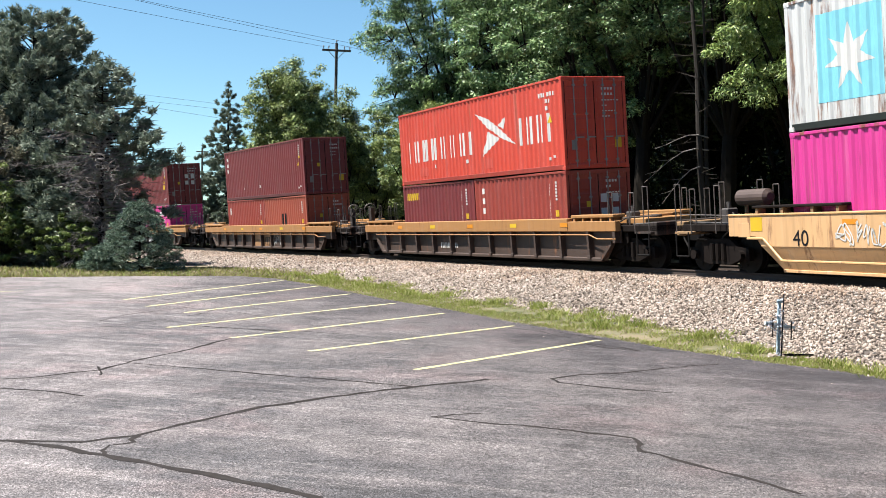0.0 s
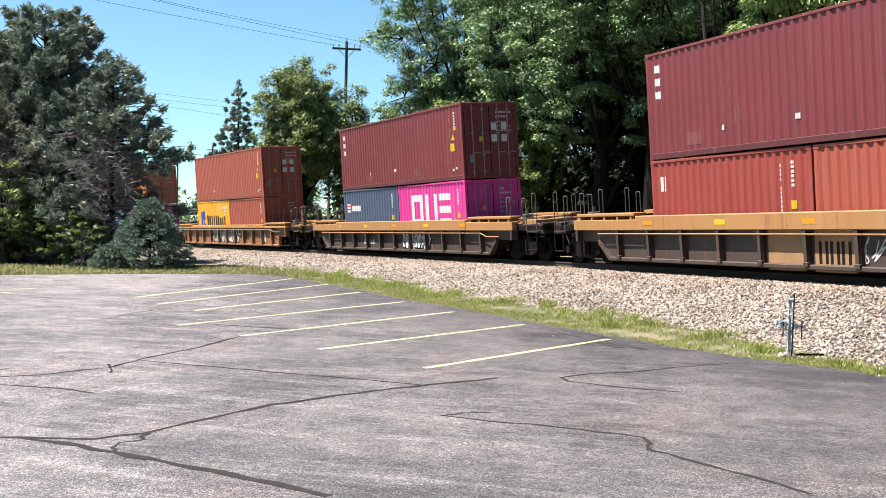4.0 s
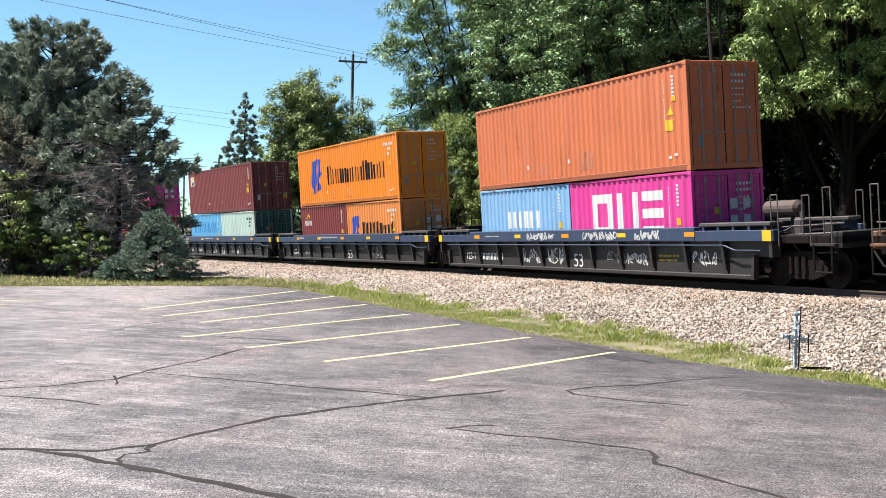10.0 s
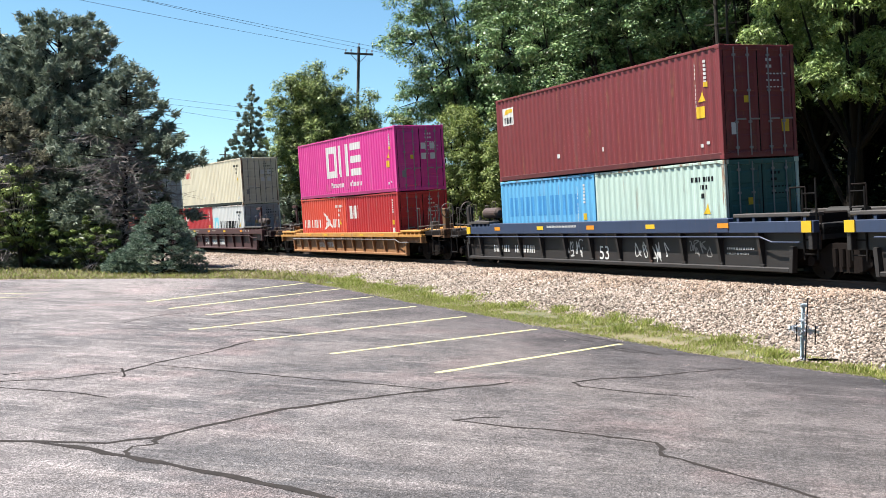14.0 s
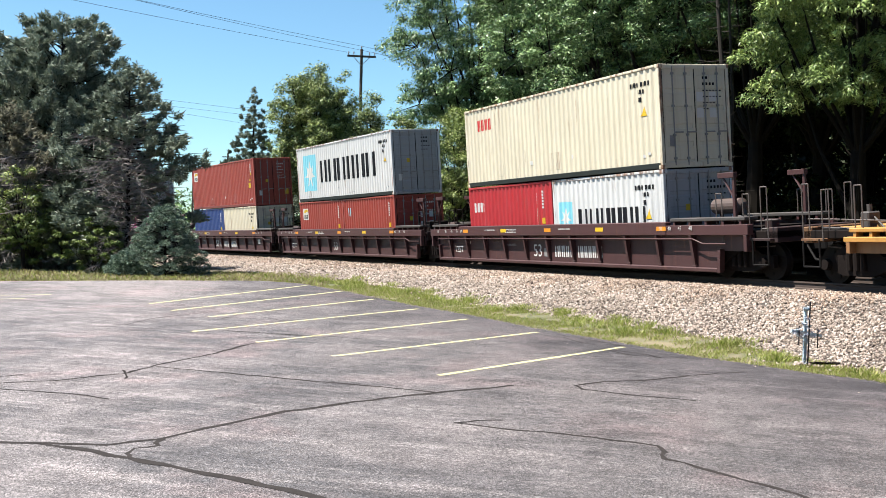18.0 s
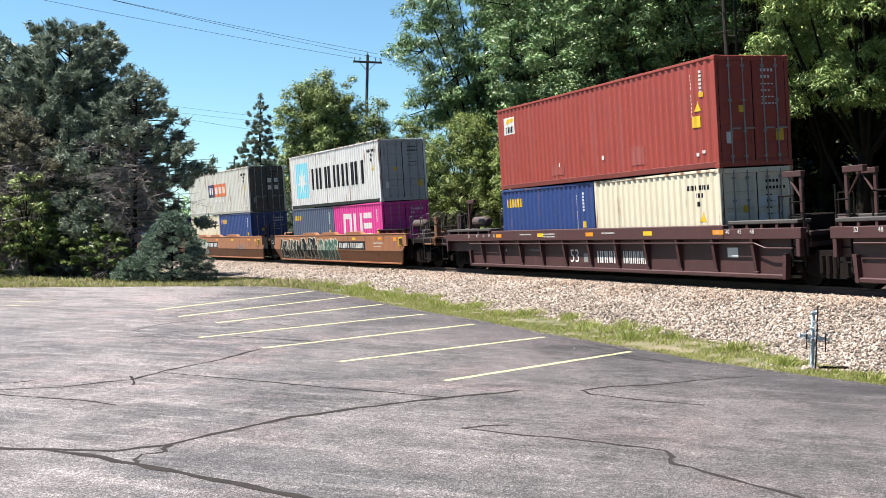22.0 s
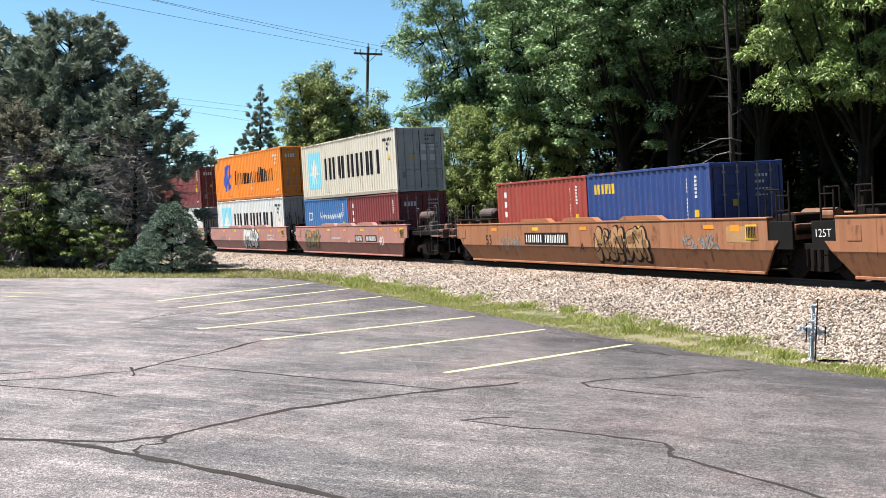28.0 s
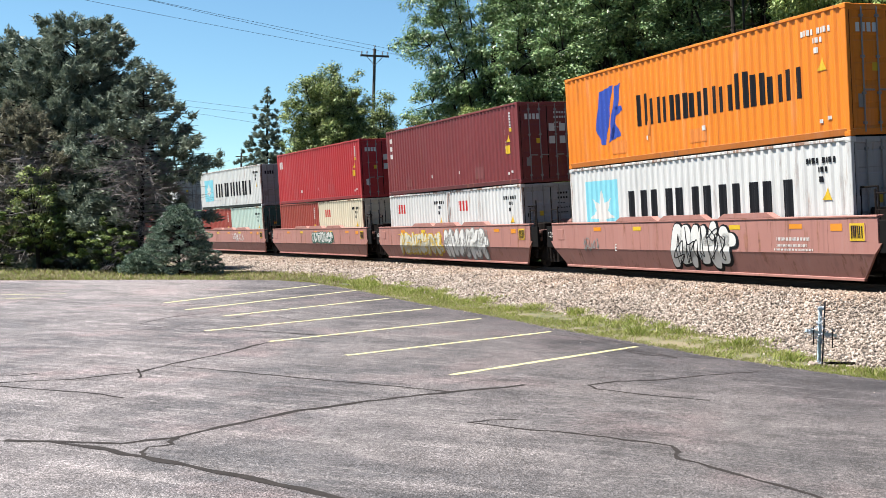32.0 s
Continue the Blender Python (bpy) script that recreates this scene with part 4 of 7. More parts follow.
    plant(conifer("dark spruce standing behind the track", 10.5, 3.6, 42, NEEDLE, 0.04, 22, 160, 0.28, 0.3, 0.35), -10.4, 80.0)
    # the evergreens at the lot's far side
    plant(conifer("tall dense dark grey-green pine at the lot's edge", 11.2, 4.0, 43, NEEDLE, 0.05, 36, 330, 0.19, 0.28, -0.35, 0.0, dome=True, rise=0.35), -17.0, 47.0)
    plant(conifer("tall dense dark grey-green pine at the lot's edge", 10.4, 4.2, 44, NEEDLE, 0.05, 34, 320, 0.19, 0.3, -0.35, 0.0, dome=True, rise=0.35), -20.2, 48.5, 80)
    plant(conifer("ragged half-bare pine with grey dead branches", 8.3, 2.4, 46, NEEDLE, 0.10, 28, 150, 0.18, 0.5, -0.05, 0.42, dome=True, arms=((4.2, -0.25, 3.5), (4.6, -0.05, 3.1), (5.1, -0.4, 2.7), (3.7, -0.6, 2.8), (5.7, -0.2, 2.2), (4.9, -0.75, 3.0)), bare_side=(-1.35, 4.4)), -12.4, 41.8, 15)
    plant(conifer("dark drooping spruce at the lot's edge", 6.6, 2.5, 50, NEEDLE, 0.03, 26, 190, 0.18, 0.35, 0.1, 0.15), -15.6, 43.2)
    plant(conifer("browning bare-limbed conifer at the lot's edge", 6.8, 2.8, 47, NEEDLE_BROWN, 0.04, 24, 150, 0.18, 0.45, 0.05, 0.35, dome=True), -17.9, 43.2)
    plant(pad_spruce("small dense blue-green spruce beside the track", 2.65, 1.5, 48, NEEDLE_BLUE), -10.3, 39.6)
    plant(pad_spruce("low young blue-green spruce under the evergreens", 0.8, 0.55, 53, NEEDLE_BLUE), -11.7, 39.3)
    shrub = broadleaf("low green leafy shrub under the evergreens", 2.6, 1.4, 0.1, 49, LEAF_SHRUB, 70, 70, 0.09, category="shrub")
    plant(shrub, -16.0, 41.5)
    plant(broadleaf("slender bright green sapling among the evergreens", 4.3, 1.25, 0.3, 52, LEAF_YOUNG, 60, 60, 0.075, gap=0.28, clump=(0.16, 0.3)), -16.3, 41.0)
    for x, y in ((-13.4, 40.6), (-17.7, 40.7)):
        copy_thing(shrub, pose(x, y, float(ground_z(x, y)) - rng.uniform(0.2, 0.9), 0, 0, rng.uniform(0, 360)))
    thick = np.random.default_rng(61)
    n = 1300
    u, v = thick.uniform(0, 1, n), thick.uniform(0, 1, n)
    cs = np.stack([14 + 26 * u + 16 * v, 88 - 62 * u + 14 * v, thick.uniform(-0.2, 9.0, n)], -1)
    u = thick.uniform(0, 1, 700)
    cs = np.concatenate([cs, np.stack([-7 + 24 * u, 93 - 6 * u + thick.uniform(-3, 3, 700), thick.uniform(-0.2, 1, 700) * (5 + 3 * u)], -1)])
    u = thick.uniform(0, 1, 500)
    cs = np.concatenate([cs, np.stack([8 + 56 * u, 104 - 40 * u + thick.uniform(-4, 4, 500), thick.uniform(-0.2, 9.0, 500)], -1)])
    tagged(new("thicket", quads("thicket", leaf_quads(thick, cs, 1.8, 48, 0.5), LEAF_SHADED)), "leafy thicket deep in the wood, coloured dark as shade", "undergrowth", kind="stuff")
    # far woods that close the view to the sides
    far = np.random.default_rng(60)
    n = 1100
    a = np.radians(far.uniform(-62, 40, n))
    d = far.uniform(190, 260, n)
    cs = np.stack([np.sin(a) * d, np.cos(a) * d, far.uniform(0, 1, n) * far.uniform(5, 12, n)], -1)
    tagged(new("far_woods", quads("far_woods", leaf_quads(far, cs, 3.6, 60, 0.8), LEAF)), "distant dark green line of trees", "trees", kind="stuff")


def make_pole():
    x, y = -6.1, 80.0
    z = float(ground_z(x, y))
    p = thing("utility_pole", "weathered wooden utility pole with a crossarm", "utility pole")
    p.matrix_basis = pose(x, y, z, 0, 0.4, 8)
    h = 16.25
    part("pole", Shape().tube((0, 0, -0.3), (0, 0, h), 0.155, 0.11, 12), POLEWOOD, p)
    part("crossarm", Shape().box(-1.1, 1.1, -0.2, -0.08, h - 0.65, h - 0.5, 0.01), POLEWOOD, p)
    for sx in (-1, 1):
        part("brace", Shape().tube((0, -0.16, h - 1.3), (sx * 0.65, -0.16, h - 0.6), 0.025, n=6), STEEL, p)
    for k in (-1.0, -0.6, 0.6, 1.0, 0.0):
        zz = h - 0.5 if k else h
        ins = Shape().tube((k, -0.14 if k else 0, zz), (k, -0.14 if k else 0, zz + 0.14), 0.03, n=8)
        ins.tube((k, -0.14 if k else 0, zz + 0.14), (k, -0.14 if k else 0, zz + 0.26), 0.07, 0.045, 10)
        part("insulator", ins, CERAMIC, p)
    # spans of wire to the next poles out of sight
    spans = [((x - 1.0, y, z + h - 0.25), (-41.5, 31.6, 14.3)), ((x, y, z + h + 0.25), (-37.0, 31.6, 14.4)), ((x + 1.0, y, z + h - 0.25), (-34.9, 31.6, 14.3)),
             ((x, y, z + h + 0.25), (30, 105, 15.0)), ((x + 1.0, y, z + h - 0.25), (31, 106, 14.0)),
             ((-9.0, 99.9, 12.8), (-60, 100, 18.9)), ((-9.0, 99.9, 12.4), (-60, 100, 18.0)), ((-9.0, 99.9, 11.1), (-60, 100, 19.1))]
    for a, b in spans:
        a, b = Vector(a), Vector(b)
        pts = [a.lerp(b, k / 16) + Vector((0, 0, -0.35 * 4 * (k / 16) * (1 - k / 16))) for k in range(17)]
        u = (b - a).cross(Vector((0, 0, 1))).normalized() * 0.011
        w = Vector((0, 0, 0.011))
        s = Shape()
        for k, q in enumerate(pts):
            s.v += [tuple(q + u), tuple(q + w), tuple(q - u), tuple(q - w)]
            if k:
                s.f += [((k - 1) * 4 + m, (k - 1) * 4 + (m + 1) % 4, k * 4 + (m + 1) % 4, k * 4 + m) for m in range(4)]
        thing("overhead_wire", "thin dark overhead utility wire", "wire", "overhead wires", shape=s, mat=WIRE)


def make_far_poles():
    for x, y, h, r in ((-9.0, 100, 13.3, 0.16), (-30.5, 130, 11.0, 0.14), (-26.2, 130, 12.4, 0.16), (-42.0, 165, 9.5, 0.14)):
        z = float(ground_z(x, y))
        p = thing("utility_pole", "distant bare wooden utility pole", "utility pole")
        p.matrix_basis = pose(x, y, z)
        part("pole", Shape().tube((0, 0, -0.3), (0, 0, h), r, r * 0.7, 8), POLEWOOD, p)
        part("crossarm", Shape().box(-0.7, 0.7, -0.15, -0.05, h - 0.6, h - 0.48), POLEWOOD, p)


def make_cross():
    """The little roadside cross at the foot of the ballast."""
    x, y = 6.58, 18.45
    c = thing("roadside_cross", "small pale blue wooden memorial cross with flowers", "cross")
    c.matrix_basis = pose(x, y, float(ground_z(x, y)), 0, 0.6, 14)
    part("upright", Shape().box(-0.03, 0.03, -0.02, 0.02, -0.1, 1.05, 0.005), CROSSBLUE, c)
    tilt = [Vector((-0.30, -0.034, 0.63)), Vector((0.30, -0.034, 0.54))]
    part("crosspiece", Shape().tube(tilt[0], tilt[1], 0.036, n=4), CROSSBLUE, c)
    part("cap_piece", Shape().box(-0.07, 0.07, -0.04, -0.021, 0.985, 1.03, 0.004), CROSSBLUE, c)
    part("stake", Shape().tube((0.028, -0.055, -0.05), (0.05, -0.06, 1.15), 0.014, n=6), WIRE, c, "dark thin metal stake")
    for x0, z0 in ((-0.17, 0.62), (0.21, 0.56)):
        part("ribbon", Shape().box(x0 - 0.013, x0 + 0.013, -0.076, -0.070, z0 - 0.24, z0 + 0.10, 0.003), WIRE, c, "short dark hanging ribbon")
    rng = np.random.default_rng(70)
    pts = np.concatenate([np.stack([rng.uniform(-0.27, 0.27, 34), rng.uniform(-0.07, 0.0, 34), 0.58 + rng.normal(0, 0.045, 34)], -1),
                          np.stack([rng.normal(0, 0.04, 30), rng.uniform(-0.06, 0, 30), rng.uniform(0.05, 1.05, 30)], -1)])
    tagged(part("bouquet", quads("flowers", leaf_quads(rng, pts, 0.04, 10, 0.026), PETAL), PETAL, c, "faded pale blue artificial flowers"), kind="stuff")
    tagged(part("rubble", blobs("rubble", np.stack([rng.normal(0, 0.12, 16), rng.normal(0, 0.08, 16), rng.uniform(0.0, 0.05, 16)], -1), rng.uniform(0.06, 0.13, 16), STONE, 71), STONE, c), kind="stuff")
    stick = Shape()
    for a, b in (((0.0, 0, 0.03), (0.55, 0.1, 0.05)), ((0.1, 0.08, 0.04), (0.7, -0.05, 0.02)), ((0.35, 0, 0.04), (0.8, 0.14, 0.05))):
        stick.tube(a, b, 0.022, 0.012, 6)
    o = thing("fallen_branch", "dark broken branch lying beside the cross", "branch", shape=stick, mat=BARK)
    o.matrix_basis = pose(x + 0.12, y + 0.05, float(ground_z(x + 0.4, y)) + 0.01, 0, 0, -8)


# ---- containers ----
WIDE, RIB = 2.438, 0.278


def corrugation(x):
    """How far the side's steel lies behind its outer face at x."""
    k = (x / RIB) % 1.0
    return 0.036 * min(1.0, max(0.0, (abs(k - 0.5) - 0.13) / 0.22))


def rib_breaks(x0, x1):
    out = [x0]
    i = math.floor(x0 / RIB) - 1
    while i * RIB < x1 + RIB:
        for k in (0.15, 0.37, 0.63, 0.85):
            x = (i + k) * RIB
            if x0 + 1e-4 < x < x1 - 1e-4:
                out.append(x)
        i += 1
    out.append(x1)
    return sorted(out)


def side_sheet(L, z0, z1, y):
    """A corrugated steel sheet standing on the plane y; sign of y says which way it faces."""
    s = Shape()
    xs = rib_breaks(-L / 2 + 0.11, L / 2 - 0.11)
    sg = 1 if y > 0 else -1
    for i, x in enumerate(xs):
        yy = y - sg * corrugation(x)
        s.v += [(x, yy, z0), (x, yy, z1)]
        if i:
            o = 2 * i
            s.f.append((o - 2, o, o + 1, o - 1) if sg < 0 else (o - 2, o - 1, o + 1, o))
    return s


def clip_poly(poly, x0, x1):
    """A polygon (x, z) cut to the stretch from x0 to x1."""
    for keep, lim in ((lambda p: p[0] >= x0, x0), (lambda p: p[0] <= x1, x1)):
        out = []
        for a, b in zip(poly, poly[1:] + poly[:1]):
            if keep(a):
                out.append(a)
            if keep(a) != keep(b):
                t = (lim - a[0]) / (b[0] - a[0])
                out.append((lim, a[1] + (b[1] - a[1]) * t))
        poly = out
        if len(poly) < 3:
            return []
    return poly


def painted(polys, y, lift=0.004, flat=False, fold=False):
    """Paint laid on the near side's ribs: convex polygons in x, z. fold: it follows a car side's inclined lower band."""
    s = Shape()
    if fold:
        for poly in polys:
            turned = [(z, x) for x, z in poly]
            up, low = clip_poly(list(turned), 0.72, 9.0), clip_poly(list(turned), 0.18, 0.72)
            if len(up) >= 3:
                s.add([(x, y - lift, z) for z, x in up], [tuple(range(len(up)))])
            if len(low) >= 3:
                s.add([(x, y - lift + (0.72 - z) * 0.3571, z) for z, x in low], [tuple(range(len(low)))])
        return s
    for poly in polys:
        xs = [p[0] for p in poly]
        cuts = [min(xs), max(xs)] if flat else rib_breaks(min(xs), max(xs))
        for a, b in zip(cuts, cuts[1:]):
            c = clip_poly(list(poly), a, b)
            if len(c) >= 3:
                ya, yb = (0, 0) if flat else (corrugation(a + 1e-5), corrugation(b - 1e-5))
                s.add([(x, y - lift + ya + (yb - ya) * (x - a) / max(b - a, 1e-6), z) for x, z in c], [tuple(range(len(c)))])
    return s


def bar(x0, x1, z0, z1):
    return [(x0, z0), (x1, z0), (x1, z1), (x0, z1)]


def bars_word(x0, x1, z0, z1, n, stroke=0.3, ragged=0.0, seed=1):
    """Writing as plain upright bars, two for each sign."""
    rng = random.Random(seed)
    w = (x1 - x0) / n
    out = []
    for i in range(n):
        a = x0 + i * w
        k = stroke * w
        top = z1 - (ragged * (z1 - z0) * rng.random() if i else 0)
        out += [bar(a + 0.06 * w, a + 0.06 * w + k, z0, top), bar(a + 0.9 * w - k, a + 0.9 * w, z0, top)]
    return out


def frame_block(x0, x1, z0, z1, k):
    return [bar(x0, x0 + k, z0, z1), bar(x1 - k, x1, z0, z1), bar(x0 + k, x1 - k, z1 - k, z1), bar(x0 + k, x1 - k, z0, z0 + k)]


def star(cx, cz, r):
    out = []
    for i in range(7):
        a = math.pi / 2 + 2 * math.pi * i / 7
        d = 2 * math.pi / 14
        out.append([(cx, cz), (cx + 0.42 * r * math.cos(a - d), cz + 0.42 * r * math.sin(a - d)), (cx + r * math.cos(a), cz + r * math.sin(a)),
                    (cx + 0.42 * r * math.cos(a + d), cz + 0.42 * r * math.sin(a + d))])
    return out


# what is painted on a side, in metres from its rear lower corner
def marks_star(L, H, small=False):
    k = 0.82 if H < 2.7 else 1.0
    if L < 7:
        return [(SKYBLUE, [bar(0.35, 1.15, 0.8, 1.85)]), (WHITE, star(0.75, 1.33, 0.34)), (INK, bars_word(1.5, 5.2, 0.95, 1.6, 6, 0.27))]
    return [(SKYBLUE, [bar(0.95, 2.75, 0.55, 2.35 * k + 0.1)]), (WHITE, star(1.85, 1.45 * k, 0.72 * k)), (INK, bars_word(3.25, 10.4, 0.95 * k, 2.06 * k, 6, 0.26))]


def slant_badge(x, z, w, h):
    """Two leaning blue shapes with a gap between them."""
    shapes = ([(0.0, 0.28), (0.2, 0.0), (0.36, 0.0), (0.68, 1.0), (0.15, 0.92)], [(0.45, 0.03), (0.62, 0.06), (0.98, 1.0), (0.76, 0.97)],
              [(0.53, 0.05), (0.92, 0.12), (0.68, 0.42)], [(0.66, 0.43), (1.0, 0.54), (0.98, 0.62), (0.74, 0.62)])
    return [[(x + w * a, z + h * b) for a, b in s] for s in shapes]


def marks_twin(L, H):
    if L < 7:
        return [(ROYAL, slant_badge(0.5, 0.85, 1.0, 1.15)), (INK, bars_word(1.8, 5.4, 1.0, 1.68, 11, 0.28, 0.3, 4))]
    return [(ROYAL, slant_badge(1.75, 0.62, 1.5, 1.75)), (INK, bars_word(4.0, 10.8, 1.0, 1.9, 11, 0.28, 0.3, 5))]


def marks_blocks(L, H):
    """A square ring, two uprights and three level bars."""
    def trio(x, z0, z1, w, k):
        m = (z0 + z1) / 2
        return frame_block(x, x + w, z0, z1, k) + [bar(x + 1.2 * w, x + 1.2 * w + k, z0, z1), bar(x + 2.15 * w - k, x + 2.15 * w, z0, z1)] + [bar(x + 2.35 * w, x + 3.25 * w, z, z + k) for z in (z0, m - k / 2, z1 - k)]
    if L < 7:
        return [(WHITE, trio(1.25, 0.9, 2.15, 1.08, 0.27))]
    return [(WHITE, trio(4.0, 0.95, 2.5, 1.32, 0.33) + bars_word(4.1, 8.3, 0.45, 0.64, 20, 0.3))]


def marks_bird(L, H):
    if L < 7:
        return [(WHITE, bars_word(0.35, 2.9, 1.08, 1.5, 7, 0.2) + bars_word(4.3, 5.4, 1.08, 1.5, 3, 0.22) + [[(3.0, 1.9), (3.6, 1.65), (3.9, 1.42), (3.5, 1.42)], [(3.6, 1.42), (3.9, 1.42), (4.3, 1.0), (3.8, 1.2)], [(3.1, 0.95), (3.5, 1.4), (3.85, 1.2)]])]
    return [(WHITE, bars_word(0.75, 6.2, 0.88, 1.72, 7, 0.17) + bars_word(9.5, 11.45, 0.95, 1.85, 3, 0.19)
             + [[(6.5, 2.3), (7.4, 2.05), (8.1, 1.7), (7.5, 1.65)], [(7.6, 1.65), (8.1, 1.7), (9.3, 1.0), (8.3, 1.3)], [(6.9, 0.75), (7.4, 1.6), (8.2, 1.3)], [(8.1, 1.75), (8.6, 2.0), (8.5, 1.6)]])]


def marks_plate(m, x0=0.35, word=3):
    def f(L, H):
        return [(m, bars_word(x0, x0 + 0.28 * word, H - 0.85, H - 0.45, word, 0.3))]
    return f


def marks_badge(L, H):
    return [(WHITE, [bar(0.45, 1.25, H - 0.95, H - 0.35)]), (INK, bars_word(0.52, 1.18, H - 0.9, H - 0.68, 5, 0.3)), (YELLOW, [[(0.5, H - 0.6), (1.2, H - 0.5), (1.2, H - 0.4), (0.75, H - 0.4)]])]


def marks_upright(m, x0=0.4):
    """Short marks one above the other at the rear corner."""
    def f(L, H):
        return [(m, [bar(x0, x0 + 0.22, z, z + 0.2) for z in (H - 0.55, H - 0.9, H - 1.25)])]
    return f


def marks_bold(m, x0, x1, z0, z1, n):
    def f(L, H):
        return [(m, bars_word(x0, x1, z0, z1, n, 0.3))]
    return f


def marks_swoosh(L, H):
    return [(WHITE, bars_word(0.45, 1.35, 1.6, 1.85, 4, 0.3)), (YELLOW, [[(0.6, 1.9), (1.0, 2.2), (1.3, 1.95), (1.0, 2.05)]])]


def marks_flag(L, H):
    return [(WHITE, [bar(0.4, 0.75, 1.55, 1.95), bar(0.95, 1.9, 1.6, 1.85)]), (REDMARK, [bar(0.4, 0.75, 1.66, 1.72), bar(0.4, 0.75, 1.82, 1.88)])]


def marks_pair(L, H):
    return [(NAVYMARK, [bar(4.3, 5.5, 1.2, 2.05)]), (FADEDORANGE, [bar(5.5, 7.9, 1.2, 2.05)]), (WHITE, bars_word(4.4, 5.4, 1.4, 1.85, 3, 0.3) + bars_word(5.7, 7.7, 1.4, 1.85, 5, 0.25) + bars_word(5.2, 7.4, 0.85, 1.0, 8, 0.3))]


def marks_scrawl(L, H):
    out = []
    rng = random.Random(3)
    for i in range(12):
        x = 2.2 + i * 0.26
        out.append([(x, 1.5 + rng.uniform(0, 0.1)), (x + 0.05, 1.5), (x + 0.2, 1.8 + rng.uniform(-0.1, 0.35)), (x + 0.13, 1.85)])
        out.append([(x + 0.14, 1.62), (x + 0.18, 1.58), (x + 0.27, 1.72), (x + 0.24, 1.76)])
    return [(WHITE, out + frame_block(0.6, 1.1, 1.48, 1.9, 0.06))]


def no_marks(L, H):
    return []


CASTINGS = {}


def container(col, L, H, marks, label, rust=0.15, grime=0.25, seed=0, end=None, rail=None):
    """A corrugated steel box with frame, castings, two doors and locking bars; its doors face forward."""
    rng = random.Random(seed)
    body = paint(col, rust, 0.5, grime)
    edge = paint(col, 0.9, 0.55, 0.45) if min(col) > 0.2 else body
    # end gives the doors their own colour; pale boxes carry shade in it
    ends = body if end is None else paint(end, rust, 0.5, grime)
    c = thing("shipping_container", label, "shipping container", "containers on the train")
    h = L / 2
    w = WIDE / 2
    part("side_wall", side_sheet(L, 0.14, H - 0.06, -w + 0.012), body, c)
    part("side_wall", side_sheet(L, 0.14, H - 0.06, w - 0.012), body, c)
    base = rail or paint(shade_of(col, 0.5), 0.25, 0.6, 0.4)
    top = paint(col, max(rust, 0.55), 0.55, 0.4)
    part("roof", Shape().box(-h + 0.1, h - 0.1, -w + 0.05, w - 0.05, H - 0.05, H - 0.02), body, c)
    part("floor", Shape().box(-h + 0.1, h - 0.1, -w + 0.06, w - 0.06, 0.05, 0.15), BLACK, c)
    part("front_wall", Shape().box(-h + 0.03, -h + 0.07, -w + 0.1, w - 0.1, 0.14, H - 0.08), body, c)
    for sy in (-1, 1):
        y0, y1 = sorted((sy * w, sy * (w - 0.06)))
        part("top_rail", Shape().box(-h + 0.09, h - 0.09, y0, y1, H - 0.075, H - 0.005, 0.008), edge if edge is not body else top, c)
        part("bottom_rail", Shape().box(-h + 0.09, h - 0.09, y0, y1, 0.02, 0.175, 0.01), base if L > 7 else rail or edge, c)
        for sx in (-1, 1):
            a, b = sorted((sx * h, sx * (h - 0.13)))
            y0, y1 = sorted((sy * w, sy * (w - 0.11)))
            part("corner_post", Shape().box(a + 0.006, b - 0.006, y0 + 0.004, y1 - 0.004, 0.1, H - 0.1, 0.012), edge, c)
    if edge.name not in CASTINGS:
        CASTINGS[edge.name] = Shape().box(-0.089, 0.089, -0.081, 0.081, -0.059, 0.059, 0.012).box(-0.045, 0.045, -0.083, 0.083, -0.025, 0.025, 0.006).mesh("corner_casting", edge)
    for sx in (-1, 1):
        for sy in (-1, 1):
            for z in (0.059, H - 0.059):
                part("corner_casting", CASTINGS[edge.name], edge, c, at=(sx * (h - 0.086), sy * (w - 0.078), z))
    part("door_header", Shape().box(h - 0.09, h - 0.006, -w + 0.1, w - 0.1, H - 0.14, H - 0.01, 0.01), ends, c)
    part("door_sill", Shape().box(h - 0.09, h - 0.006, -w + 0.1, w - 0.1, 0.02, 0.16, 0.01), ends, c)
    for sy in (-1, 1):
        y0, y1 = sorted((sy * 0.022, sy * (w - 0.138)))
        # one pressed sheet: a raised frame round five shallow panels
        zs, xs = [0.165], [h - 0.024]
        step = (H - 0.42) / 5
        for k in range(5):
            z = 0.22 + k * step
            zs += [z, z + 0.03, z + step - 0.13, z + step - 0.10]
            xs += [h - 0.046, h - 0.030, h - 0.030, h - 0.046]
        zs.append(H - 0.145)
        xs.append(h - 0.024)
        door = Shape()
        ys = [y0, y0 + 0.07, y0 + 0.09, y1 - 0.09, y1 - 0.07, y1]
        for z, x in zip(zs, xs):
            door.v += [(h - 0.024 if q in (0, 1, 4, 5) else x, yy, z) for q, yy in enumerate(ys)]
        door.f = [(6 * r + q, 6 * r + q + 1, 6 * r + q + 7, 6 * r + q + 6) for r in range(len(zs) - 1) for q in range(5)]
        n = len(door.v)
        rim = [q for q in range(6)] + [6 * r + 5 for r in range(1, len(zs))] + [6 * (len(zs) - 1) + q for q in range(4, -1, -1)] + [6 * r for r in range(len(zs) - 2, 0, -1)]
        door.v += [(h - 0.075, door.v[q][1], door.v[q][2]) for q in rim]
        door.f += [(rim[q], rim[(q + 1) % len(rim)], n + (q + 1) % len(rim), n + q) for q in range(len(rim))]
